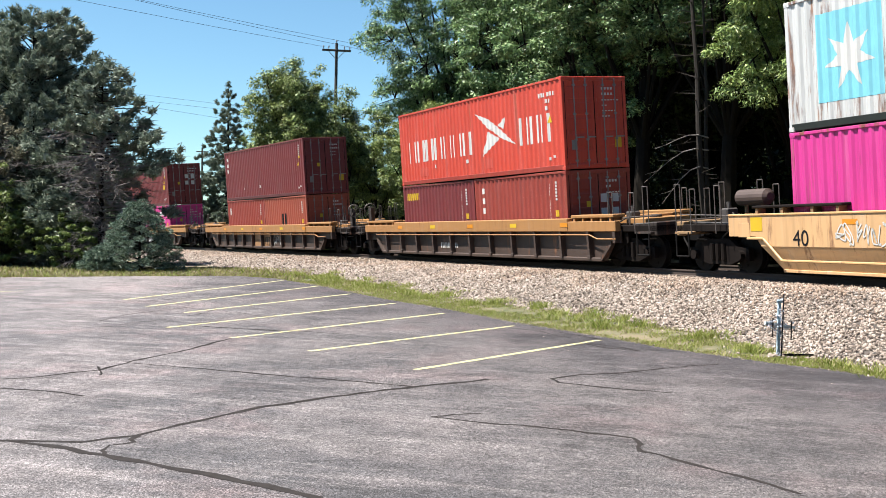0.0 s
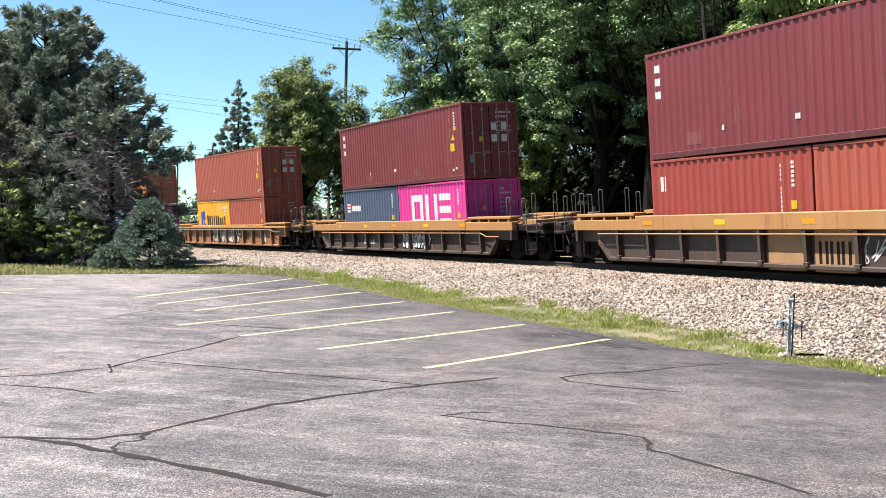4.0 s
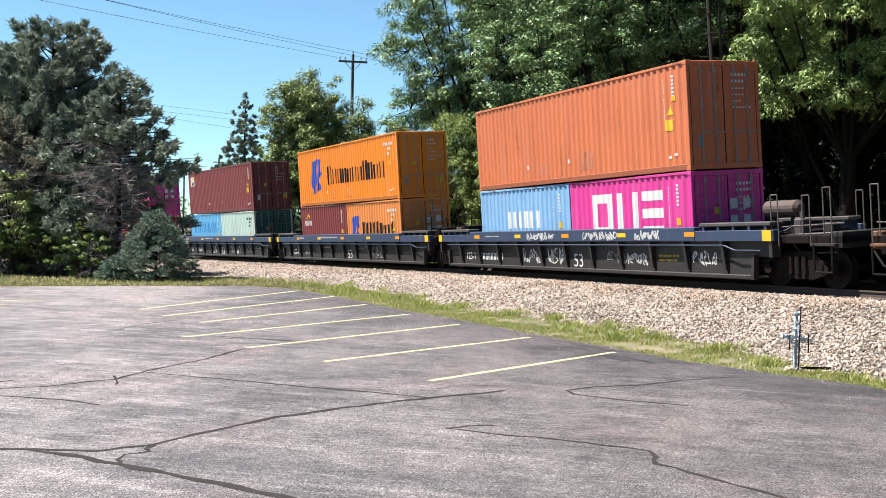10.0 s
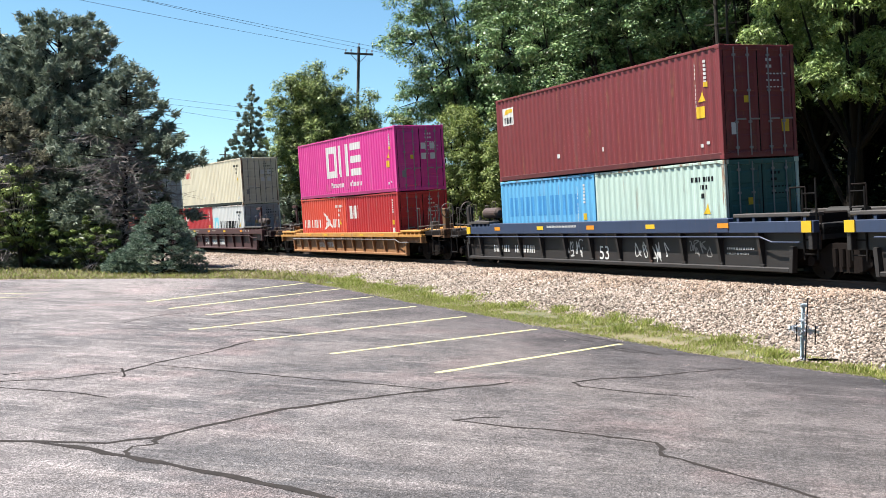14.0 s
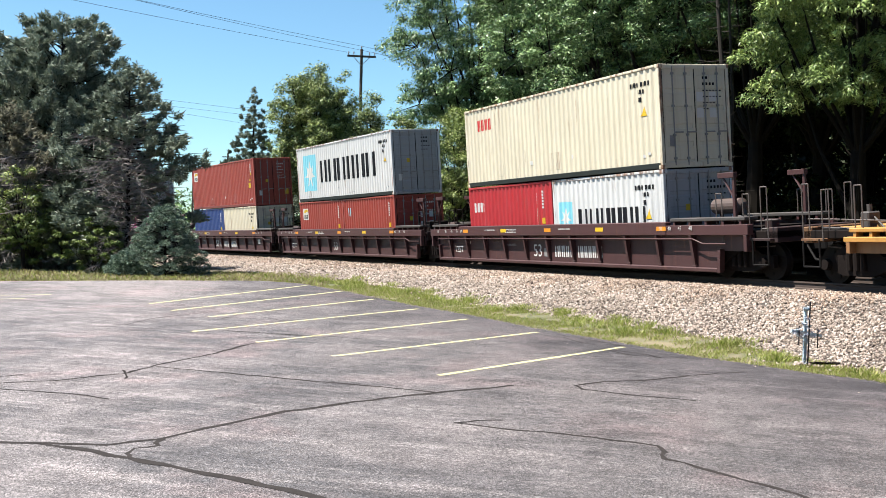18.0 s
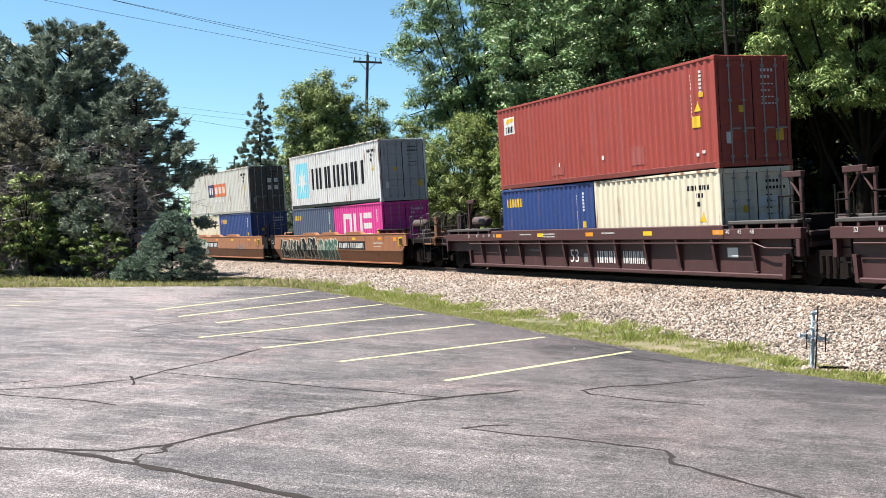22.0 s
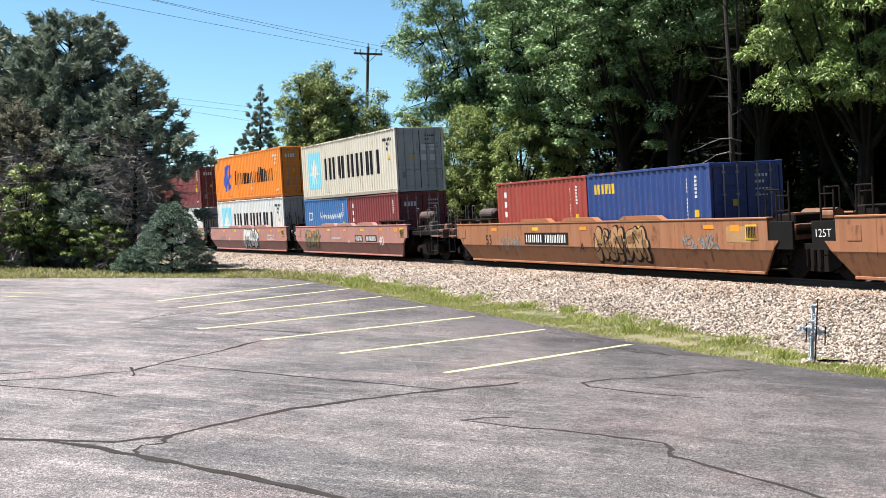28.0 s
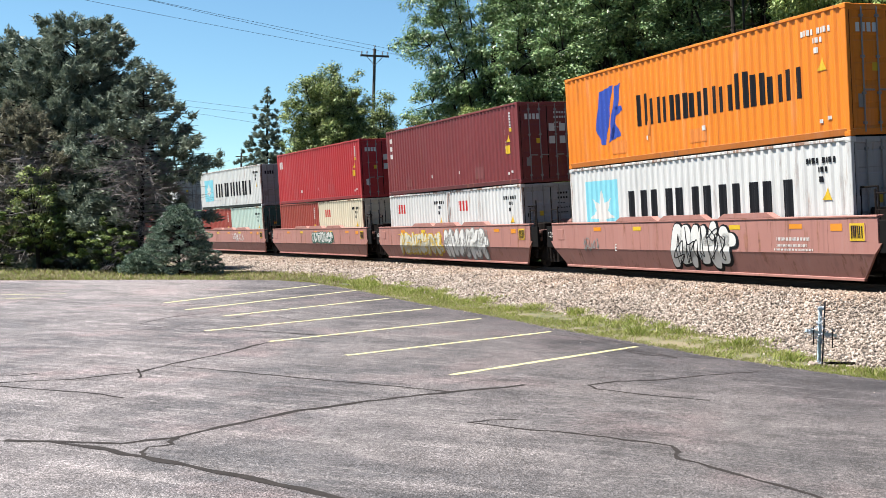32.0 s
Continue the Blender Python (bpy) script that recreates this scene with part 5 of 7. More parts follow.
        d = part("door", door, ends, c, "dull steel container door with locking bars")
        for k in (0.30, 0.72):
            yb = y0 + (y1 - y0) * k
            lock = Shape().tube((h - 0.005, yb, 0.08), (h - 0.005, yb, H - 0.07), 0.019, n=7)
            for z in (0.25, 0.9, 1.7, H - 0.3):
                lock.box(h - 0.03, h + 0.016, yb - 0.045, yb + 0.045, z, z + 0.06)
            part("locking_bar", lock, STEEL, d, "grey galvanised locking bar")
            part("handle", Shape().box(h - 0.002, h + 0.02, yb - 0.02, yb + 0.30, 0.98, 1.02, 0.004), STEEL, d)
    seal = Shape().box(h - 0.075, h - 0.034, -0.02, 0.02, 0.165, H - 0.145)
    for sy in (-1, 1):
        seal.box(h - 0.075, h - 0.034, *sorted((sy * (w - 0.136), sy * (w - 0.112))), 0.165, H - 0.145)
    part("door_seal", seal, RUBBER, c, "black rubber door seal")
    # lettering on the door end as plain bars
    ink = INK if min(col) > 0.2 else WHITE
    s = Shape()
    for k in range(rng.randint(4, 6)):
        z = H - 0.42 - k * 0.17
        for j in range(rng.randint(2, 6)):
            yb = 0.28 + j * 0.115
            s.box(h - 0.0225, h - 0.0205, yb, yb + 0.07, z, z + (0.075 if k < 2 else 0.035))
    tagged(part("data_panel", s, ink, c, "small data markings"), kind="stuff")
    if seed % 3 == 0:
        s = Shape()
        for j in range(4):
            s.box(h - 0.0225, h - 0.0205, -0.92 + j * 0.16, -0.81 + j * 0.16, H - 0.62, H - 0.42)
        tagged(part("door_badge", s, ink, c, "small badge as plain bars"), kind="stuff")
    flush = (h - 0.0225, h - 0.0205)
    part("placard", Shape().box(*flush, -0.92, -0.72, 0.62, 0.92), rng.choice((STEEL, WHITE, STEEL)), c)
    if seed % 4 != 1:
        part("warning_sticker", Shape().box(*flush, -0.48, -0.29, 1.42, 1.60), YELLOW, c, "small yellow warning sticker")
    if seed % 5 in (0, 3):
        part("caution_plate", Shape().box(*flush, 0.72, 0.97, 0.66, 0.98), YELLOW, c, "yellow caution plate")
    if seed % 5 in (1, 4):
        for z in (H - 1.5, H - 1.05):
            for yb in (0.06, 0.50):
                part("placard", Shape().box(*flush, yb, yb + 0.24, z, z + 0.27), WHITE, c)
    # small markings near the forward end of the side
    sign = [(L - 0.92, H - 1.36), (L - 0.62, H - 1.36), (L - 0.76, H - 1.06)]
    if marks in (marks_star, marks_twin, marks_bird) or min(col) > 0.2:
        small = [(ink, [bar(L - 1.42 + 0.105 * k, L - 1.35 + 0.105 * k, H - 0.52, H - 0.39) for k in range(9) if k != 4] + [bar(L - 1.05 + 0.105 * k, L - 0.98 + 0.105 * k, H - 0.72, H - 0.60) for k in range(3)] + [bar(L - 1.0, L - 0.88, H - 0.95, H - 0.82)]), (YELLOW, [sign])]
    else:
        long = 12 if L > 7 else 14
        small = [(ink, [bar(L - 1.06, L - 0.99, H - 0.44 - 0.105 * k, H - 0.37 - 0.105 * k) for k in range(long) if k != 4] + [bar(L - 0.66, L - 0.59, H - 0.38 - 0.105 * k, H - 0.31 - 0.105 * k) for k in range(6)])]
        if L > 7:
            small.append((YELLOW, [sign, bar(L - 1.05, L - 0.66, H - 1.78, H - 1.48), bar(L - 0.68, L - 0.55, H - 1.0, H - 0.87)] if seed % 4 else [bar(L - 0.68, L - 0.55, H - 1.0, H - 0.87), sign]))
        else:
            small.append((YELLOW, [bar(L - 0.69, L - 0.55, H - 1.42, H - 1.22)]))
            small.append((WHITE, [bar(L - 0.69, L - 0.53, H - 1.78, H - 1.56)]))
    if L > 7 and seed % 3 != 1:
        x0 = rng.uniform(3.0, 5.0)
        small.append((WHITE, [bar(x0, x0 + 0.12, 0.57, 0.70), bar(x0 + 2.6, x0 + 2.72, 0.6, 0.73), bar(L - 0.64, L - 0.56, 0.42, 0.50), bar(L - 0.90, L - 0.82, 0.36, 0.45)]))
    # patches of newer and of scraped paint
    if L > 7 and rust < 0.3:
        x0, x1 = rng.uniform(1.2, 4.5), rng.uniform(6.0, 9.0)
        worn = tuple(min(0.6, 0.93 * q + 0.016) for q in col)
        small.insert(0, (paint(worn, 0.3, 0.6, 0.3), [bar(x0, x0 + rng.uniform(0.4, 0.8), 0.3, rng.uniform(0.55, 0.75)), bar(x1, x1 + rng.uniform(0.5, 0.9), 0.32, rng.uniform(0.6, 0.95)), bar(x0 + 1.9, x0 + 2.0, 0.7, 1.1)]))
    for k, (mat, polys) in enumerate(list(marks(L, H)) + small):
        moved = [[(x - h, z) for x, z in p] for p in polys]
        tagged(part("marking", painted(moved, -w + 0.012, 0.004 + 0.0025 * k), mat, c), kind="stuff" if len(polys) > 1 else "")
    return c


# ---- well cars ----
def truck(parent, x):
    """A two-axle railway truck; its wheelsets turn."""
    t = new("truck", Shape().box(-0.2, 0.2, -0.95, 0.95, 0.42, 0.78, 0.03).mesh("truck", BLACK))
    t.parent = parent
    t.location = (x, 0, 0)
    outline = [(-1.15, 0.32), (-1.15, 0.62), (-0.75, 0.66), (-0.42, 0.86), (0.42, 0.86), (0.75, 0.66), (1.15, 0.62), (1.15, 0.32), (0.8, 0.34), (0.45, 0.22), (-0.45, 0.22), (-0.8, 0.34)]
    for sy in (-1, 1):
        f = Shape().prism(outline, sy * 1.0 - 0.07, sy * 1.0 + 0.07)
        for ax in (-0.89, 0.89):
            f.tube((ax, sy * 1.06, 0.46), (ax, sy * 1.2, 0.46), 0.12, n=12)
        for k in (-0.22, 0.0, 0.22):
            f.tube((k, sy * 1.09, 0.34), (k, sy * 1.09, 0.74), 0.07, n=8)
        part("side_frame", f, RUST_SHADED, t)
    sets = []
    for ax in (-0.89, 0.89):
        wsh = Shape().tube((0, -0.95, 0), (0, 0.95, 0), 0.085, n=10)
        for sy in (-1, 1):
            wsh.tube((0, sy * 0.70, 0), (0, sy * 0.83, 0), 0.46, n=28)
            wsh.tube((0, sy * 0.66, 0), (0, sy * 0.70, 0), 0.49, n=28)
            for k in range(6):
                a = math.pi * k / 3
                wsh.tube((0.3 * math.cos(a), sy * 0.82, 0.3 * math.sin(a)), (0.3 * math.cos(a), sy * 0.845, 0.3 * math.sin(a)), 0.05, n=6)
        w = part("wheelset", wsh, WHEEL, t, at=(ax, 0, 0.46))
        sets.append(w)
    return sets


def lettering(parent, words, x, y, z, size, mat):
    cu = bpy.data.curves.new("lettering", "FONT")
    cu.body, cu.size = words, size
    cu.materials.append(mat)
    ob = new("lettering", cu)
    ob.parent = parent
    ob.matrix_basis = pose(x, y, z, 90, 0, 0)
    return ob


def spray(parent, x0, x1, z0, z1, fill, edge, seed, y, fold=False):
    """Spray-painted bubble shapes with a darker outline on a car's side."""
    rng = random.Random(seed)
    a, b = [], []
    hgt = z1 - z0
    x = x0

    def bubble(cx, cz, rx, rz, lean, grow):
        square = lambda v: math.copysign(abs(v) ** 0.72, v)
        out = []
        for i in range(22):
            t = 2 * math.pi * i / 22
            k = 1 + 0.07 * math.sin(2 * t + wob[0]) + 0.05 * math.sin(3 * t + wob[1])
            out.append((cx + rx * grow * square(math.cos(t)) * k + lean * square(math.sin(t)) * rz, cz + rz * grow * square(math.sin(t)) * k))
        return out

    while x < x1 - 0.1:
        w = rng.uniform(0.2, 0.3) * hgt
        lean = rng.uniform(-0.15, 0.45)
        parts = [(x + w, z0 + 0.5 * hgt, w * rng.uniform(0.6, 0.95), hgt * rng.uniform(0.42, 0.5))]
        if rng.random() < 0.8:
            parts.append((x + w * rng.uniform(1.4, 2.0), z0 + rng.uniform(0.25, 0.8) * hgt, w * rng.uniform(0.7, 1.1), hgt * rng.uniform(0.10, 0.16)))
        for cx, cz, rx, rz in parts:
            wob = [rng.uniform(0, 6.28), rng.uniform(0, 6.28)]
            a.append(bubble(cx, cz, rx, rz, lean, 1.0))
            b.append(bubble(cx + 0.03, cz - 0.02, rx + 0.05, rz + 0.04, lean, 1.04))
        x += w * rng.uniform(1.35, 1.75)
    if edge:
        tagged(part("spray_paint", painted(b, y, 0.006, True, fold), edge, parent), kind="stuff")
    tagged(part("spray_paint", painted(a, y, 0.012, True, fold), fill, parent), kind="stuff")
    if edge:
        scribble(parent, x0, x1, z0 + 0.05 * hgt, z1 - 0.05 * hgt, edge, seed + 7, y - 0.012, fold)


def scribble(parent, x0, x1, z0, z1, mat, seed, y, fold=False):
    """A hand-drawn tag: thin looping strokes that form no letters."""
    rng = random.Random(seed)
    polys = []
    x, hgt = x0, z1 - z0
    while x < x1:
        w = rng.uniform(0.35, 0.55) * hgt
        knots = [(x + rng.uniform(-0.1, 1.2) * w, z0 + rng.uniform(0, 1) * hgt) for _ in range(rng.randint(8, 11))]
        line = []
        for i in range(1, len(knots) - 2):
            k0, k1, k2, k3 = knots[i - 1:i + 3]
            for u in (0.0, 0.2, 0.4, 0.6, 0.8):
                line.append(tuple(0.5 * (2 * b + (c - a) * u + (2 * a - 5 * b + 4 * c - d) * u * u + (3 * b - a - 3 * c + d) * u ** 3) for a, b, c, d in zip(k0, k1, k2, k3)))
        for p, q in zip(line, line[1:]):
            dx, dz = q[0] - p[0], q[1] - p[1]
            k = math.hypot(dx, dz)
            if k > 0.01:
                nx, nz = -dz / k * 0.015, dx / k * 0.015
                polys.append([(p[0] + nx, p[1] + nz), (q[0] + nx, q[1] + nz), (q[0] - nx, q[1] - nz), (p[0] - nx, p[1] - nz)])
        x += w * rng.uniform(0.9, 1.3)
    tagged(part("spray_paint", painted(polys, y, 0.006, True, fold), mat, parent), kind="stuff")


def end_platform(c, sx, end, dm, brake, top, crate=None):
    """The open end of a car over its truck: handrails, steps, tank and valves."""
    spot = lambda *q: [(sx * (end - x), y, z) for x, y, z in q]

    def bent(name, pts, r, mat):
        s = Shape()
        for a, b in zip(pts, pts[1:]):
            s.tube(a, b, r, n=6)
        return part(name, s, mat, c)

    for x, z in ((0.62, 2.3), (1.25, 2.15), (2.25, 2.2)):
        bent("grab_rail", spot((x, -1.36, 1.0), (x, -1.36, z), (x + 0.22, -1.36, z), (x + 0.22, -1.36, 1.25)), 0.015, RAILING)
        bent("grab_rail", spot((x, 1.36, 1.0), (x, 1.36, z), (x + 0.22, 1.36, z), (x + 0.22, 1.36, 1.25)), 0.015, RAILING)
    for yy in (-1.38, 1.38):
        bent("step", spot((0.62, yy, 1.0), (0.62, yy, 0.42), (1.15, yy, 0.42), (1.15, yy, 1.05)), 0.024, BLACK)
        part("platform", Shape().box(*sorted((sx * (end - 0.55), sx * (end - 1.25))), *sorted((yy, yy * 0.62)), 1.0, 1.06, 0.01), dm, c)
    bent("handrail", spot((0.5, -1.1, 1.5), (2.9, -1.1, 1.42)), 0.019, RAILING)
    bent("handrail", spot((0.55, -0.9, 1.28), (2.6, -1.0, 1.22)), 0.035, DULLGREY)
    if crate:
        for k, (xa, xb, zt) in enumerate(((1.3, 2.15, max(1.30, top - 0.06)), (2.2, 3.1, max(1.33, top + 0.02)))):
            part("equipment_box", Shape().box(*sorted((sx * (end - xa), sx * (end - xb))), -0.95 + 0.2 * k, 0.8, 1.24, zt, 0.02), crate, c)
    else:
        part("air_tank", Shape().tube(*spot((2.35, -0.62, 1.86), (3.35, -0.62, 1.86)), 0.20, n=16).tube(*spot((2.28, -0.62, 1.86), (2.35, -0.62, 1.86)), 0.1, 0.2, 16).tube(*spot((3.35, -0.62, 1.86), (3.42, -0.62, 1.86)), 0.2, 0.1, 16), TANKRUST, c, "rusty brown air tank")
        for x in (2.55, 3.15):
            bent("tank_bracket", spot((x, -0.62, 1.2), (x, -0.62, 1.68)), 0.05, dm)
    part("valve", Shape().box(*sorted((sx * (end - 1.95), sx * (end - 2.2))), -0.95, -0.6, 1.24, 1.62, 0.03).tube(*spot((2.07, -0.78, 1.62), (2.07, -0.78, 1.78)), 0.06, n=8), DULLGREY, c)
    part("valve", Shape().box(*sorted((sx * (end - 1.45), sx * (end - 1.7))), -0.5, -0.2, 1.24, 1.5, 0.03), dm, c)
    bent("pipe", spot((2.2, -0.78, 1.5), (2.9, -1.05, 1.15), (3.6, -1.1, 1.1)), 0.022, DULLGREY)
    bent("pipe", spot((0.9, -0.9, 0.85), (1.9, -1.0, 0.8), (2.3, -0.95, 1.1)), 0.02, RAILING)
    if brake:
        s = Shape()
        ring = [(sx * (end - 0.95), -0.75 + 0.29 * math.cos(a), 2.05 + 0.29 * math.sin(a)) for a in np.linspace(0, 2 * math.pi, 19)]
        for a, b in zip(ring, ring[1:]):
            s.tube(a, b, 0.022, n=5)
        for a in ring[:18:3]:
            s.tube((sx * (end - 0.95), -0.75, 2.05), a, 0.013, n=4)
        part("brake_wheel", s, RAILING, c)
        part("brake_stand", Shape().box(*sorted((sx * (end - 1.0), sx * (end - 1.25))), -0.85, -0.65, 1.2, 2.15, 0.02), dm, c)


def well_car(side, sill, label, length, front, rear, ribbed, trucks, marks, seed, top=1.5, sill_high=0.36, rust=0.35, posts=False, raked=False, sloped=False, over=(1.6, 1.6), own=(True, True)):
    """A container well car. front, rear: from its middle to the ends that meet the next cars."""
    rng = random.Random(seed)
    c = thing("well_car", label, "well car", "well cars of the train")
    sm, tm = paint(side, rust, 0.6, 0.4), paint(sill, rust * 0.6, 0.55, 0.3)
    dm = paint(tuple(0.45 * v for v in side), rust, 0.7, 0.5)
    h = length / 2
    for sy in (-1, 1):
        o = lambda a, b: sorted((sy * a, sy * b))
        xf, xr = front - over[0], -(rear - over[1])
        if ribbed:
            low = top - sill_high
            y0, y1 = o(1.26, 1.30)
            foot_x = h if sloped else h + 0.36
            part("side_panel", Shape().prism([(xr, 0.74), (-h - 0.4, 0.74), (-foot_x, 0.22), (foot_x, 0.22), (h + 0.4, 0.74), (xf, 0.74), (xf, low + 0.04), (xr, low + 0.04)], y0, y1), sm, c)
            y0, y1 = o(1.30, 1.50)
            step = min(6.5, h - 0.1)
            part("top_sill", Shape().box(-step, step, y0, y1, low, top, 0.02), tm, c)
            y2, y3 = o(1.295, 1.485)
            y4, y5 = o(1.02, 1.46)
            for xa, xb in ((xr, -step), (step, xf)):
                part("sill_end", Shape().box(xa, xb, y2, y3, low, top - 0.1, 0.012), tm, c)
                cap = tm if max(sill) > 0.2 else DULLGREY
                part("guide_plank", Shape().box(xa + 0.15, xb - 0.12, y4, y5, top, top + 0.09, 0.015), cap, c)
                for k in range(5):
                    x = xa + 0.3 + (xb - xa - 0.6) * k / 4
                    part("guide_bracket", Shape().box(x - 0.04, x + 0.04, y4 + 0.02, y5 - 0.02, top - 0.1, top - 0.002), tm, c)
            y0, y1 = o(1.28, 1.42)
            part("bottom_sill", Shape().box(-foot_x + 0.1, foot_x - 0.1, y0, y1, 0.19, 0.30, 0.02), sm, c)
            for sx in (-1, 1):
                run = [(h - 0.15, 0.19), (h + 0.4, 0.68), (h + 0.4, 0.80), (h - 0.15, 0.30)] if sloped else [(h + 0.26, 0.19), (h + 0.36, 0.19), (h + 0.42, 0.80), (h + 0.30, 0.80)]
                part("slope_sill", Shape().prism([(sx * x, z) for x, z in run][::sx], y0, y1), sm, c)
            n = 11
            # the ribs stand out further at the sill than at the foot
            foot, head = (1.36, 1.49) if raked else (1.45, 1.48)
            rib = Shape()
            for x in (-0.05, 0.05):
                rib.v += [(x, sy * 1.29, 0.25), (x, sy * foot, 0.25), (x, sy * head, low + 0.01), (x, sy * 1.29, low + 0.01)]
            rib.f = [(0, 1, 2, 3), (7, 6, 5, 4), (0, 4, 5, 1), (1, 5, 6, 2), (2, 6, 7, 3), (3, 7, 4, 0)]
            rib.box(-0.075, 0.075, *o(1.29, foot + 0.02), 0.25, 0.36, 0.01)
            me = rib.mesh("rib", sm)
            for k in range(n):
                x = (k - (n - 1) / 2) * (2 * h - 1.4) / (n - 1)
                part("rib", me, sm, c, at=(x, 0, 0))
            for x in (xr + 0.12, xf - 0.12):
                y2, y3 = o(1.30, 1.48)
                part("end_post", Shape().box(x - 0.06, x + 0.06, y2, y3, 0.74, low, 0.012), sm, c)
            zp = low - 0.10
            pipe = Shape().tube((-h - 0.3, sy * 1.47, zp), (h - 0.6, sy * 1.47, zp), 0.02, n=6)
            pipe.tube((h - 0.6, sy * 1.47, zp), (h - 0.2, sy * 1.47, zp - 0.12), 0.02, n=6).tube((h - 0.2, sy * 1.47, zp - 0.12), (h + 0.7, sy * 1.47, zp - 0.12), 0.02, n=6)
            part("pipe", pipe, tm if seed % 4 else STEEL, c)
        else:
            y0, y1 = o(1.40, 1.47)
            part("side_panel", Shape().prism([(xr, 0.95), (-h - 0.65, 0.95), (-h - 0.45, 0.72), (h + 0.45, 0.72), (h + 0.65, 0.95), (xf, 0.95), (xf, top), (xr, top)], y0, y1), sm, c)
            low = Shape()
            for x, z, yy in ((-h - 0.45, 0.72, 1.466), (h + 0.45, 0.72, 1.466), (h - 0.05, 0.16, 1.266), (-h + 0.05, 0.16, 1.266)):
                low.v += [(x, sy * yy, z), (x, sy * (yy - 0.06), z)]
            low.f = [(0, 2, 4, 6), (1, 7, 5, 3), (0, 1, 3, 2), (2, 3, 5, 4), (4, 5, 7, 6), (6, 7, 1, 0)]
            part("lower_panel", low, sm, c)
            y2, y3 = o(1.20, 1.302)
            part("bottom_lip", Shape().box(-h + 0.05, h - 0.05, y2, y3, 0.11, 0.18, 0.01), sm, c)
            y0, y1 = o(1.27, 1.49)
            part("top_sill", Shape().box(xr, xf, y0, y1, top + 0.003, top + 0.05, 0.01), tm, c)
            for x0 in (-0.475 * h, -0.13 * h, 0.27 * h):
                part("guide_plate", Shape().prism([(x0, top + 0.052), (x0 + 2.1, top + 0.052), (x0 + 1.85, top + 0.17), (x0 + 0.25, top + 0.17)], y0, y1), tm, c)
            for k, (xa, xb) in enumerate(((h - 2.1, h + 0.75), (-h - 0.75, -h + 2.1))):
                if own[k]:
                    part("guide_plank", Shape().box(xa, xb, *o(1.12, 1.47), top + 0.175, top + 0.235, 0.015), RUST_SHADED, c, "dark worn guide plank")
                    for x in (xa + 0.1, xa + 0.95, xb - 0.95, xb - 0.2):
                        part("guide_bracket", Shape().box(x, x + 0.08, *o(1.2, 1.44), top + 0.05, top + 0.174), dm, c)
            for k in range(7):
                x = -h + 0.9 + k * (2 * h - 1.8) / 6
                y2, y3 = o(1.468, 1.474)
                part("seam", Shape().box(x - 0.012, x + 0.012, y2, y3, 0.74, top - 0.02), sm, c)
            for x in (xr + 0.35, xf - 0.75):
                y2, y3 = o(1.471, 1.482)
                part("hatch", Shape().box(x, x + 0.42, y2, y3, top - 0.5, top - 0.16, 0.004), sm, c)
            for k, (xa, xb) in enumerate(((xf + 0.004, front - 0.35), (-(rear - 0.35), xr - 0.004))):
                if not own[k]:
                    y2, y3 = o(1.36, 1.44)
                    part("end_panel", Shape().box(xa, xb, y2, y3, 0.74, top - 0.06, 0.01), BLACK, c, "sooty dark end panel")
                    if sy < 0 and k:
                        lettering(c, "125T", xa + 0.1, -1.448, top - 0.42, 0.26, WHITE)
            if side[0] > 0.4:
                pipe = Shape()
                way = [(-h - 0.9, 0.9), (-h - 0.35, 0.9), (-h + 0.25, 0.4), (h - 0.25, 0.4), (h + 0.35, 0.9), (h + 0.9, 0.9)]
                for a, b in zip(way, way[1:]):
                    pipe.tube((a[0], sy * 1.5, a[1]), (b[0], sy * 1.5, b[1]), 0.03, n=7)
                part("pipe", pipe, tm, c)
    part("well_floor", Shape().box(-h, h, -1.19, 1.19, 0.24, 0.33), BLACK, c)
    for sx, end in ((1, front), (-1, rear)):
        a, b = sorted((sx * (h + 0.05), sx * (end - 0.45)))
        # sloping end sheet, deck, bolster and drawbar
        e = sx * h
        part("end_slope", Shape().prism([(e - sx * 0.1, 0.3), (e, 0.3), (e + sx * 0.9, 0.75), (e + sx * 0.9, top - 0.2), (e - sx * 0.1, top - 0.2)][::sx], -1.17, 1.17), RUST_SHADED, c)
        part("end_deck", Shape().box(a, b, -1.24, 1.24, 1.05, 1.24, 0.02), RUST_SHADED, c)
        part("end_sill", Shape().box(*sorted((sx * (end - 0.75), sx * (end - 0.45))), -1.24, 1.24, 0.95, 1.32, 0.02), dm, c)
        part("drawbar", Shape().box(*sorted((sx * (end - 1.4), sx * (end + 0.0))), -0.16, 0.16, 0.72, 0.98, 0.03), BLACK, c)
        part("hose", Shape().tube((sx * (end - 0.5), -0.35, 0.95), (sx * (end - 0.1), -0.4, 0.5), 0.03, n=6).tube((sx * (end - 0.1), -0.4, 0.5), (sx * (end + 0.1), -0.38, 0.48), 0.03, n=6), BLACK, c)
        if own[0 if sx > 0 else 1]:
            end_platform(c, sx, end, dm, (sx > 0) == (seed % 2 == 0), top, tm if max(sill) > 0.2 and ribbed else None)
            continue
        part("equipment_box", Shape().box(*sorted((sx * (end - 1.7), sx * (end - 1.0))), -0.75, 0.1, 1.24, 1.24 + rng.uniform(0.25, 0.5), 0.03), RUST_SHADED, c)
        part("air_tank", Shape().tube((sx * (end - 1.9), 0.45, 1.45), (sx * (end - 0.8), 0.45, 1.45), 0.19, n=14), dm, c)
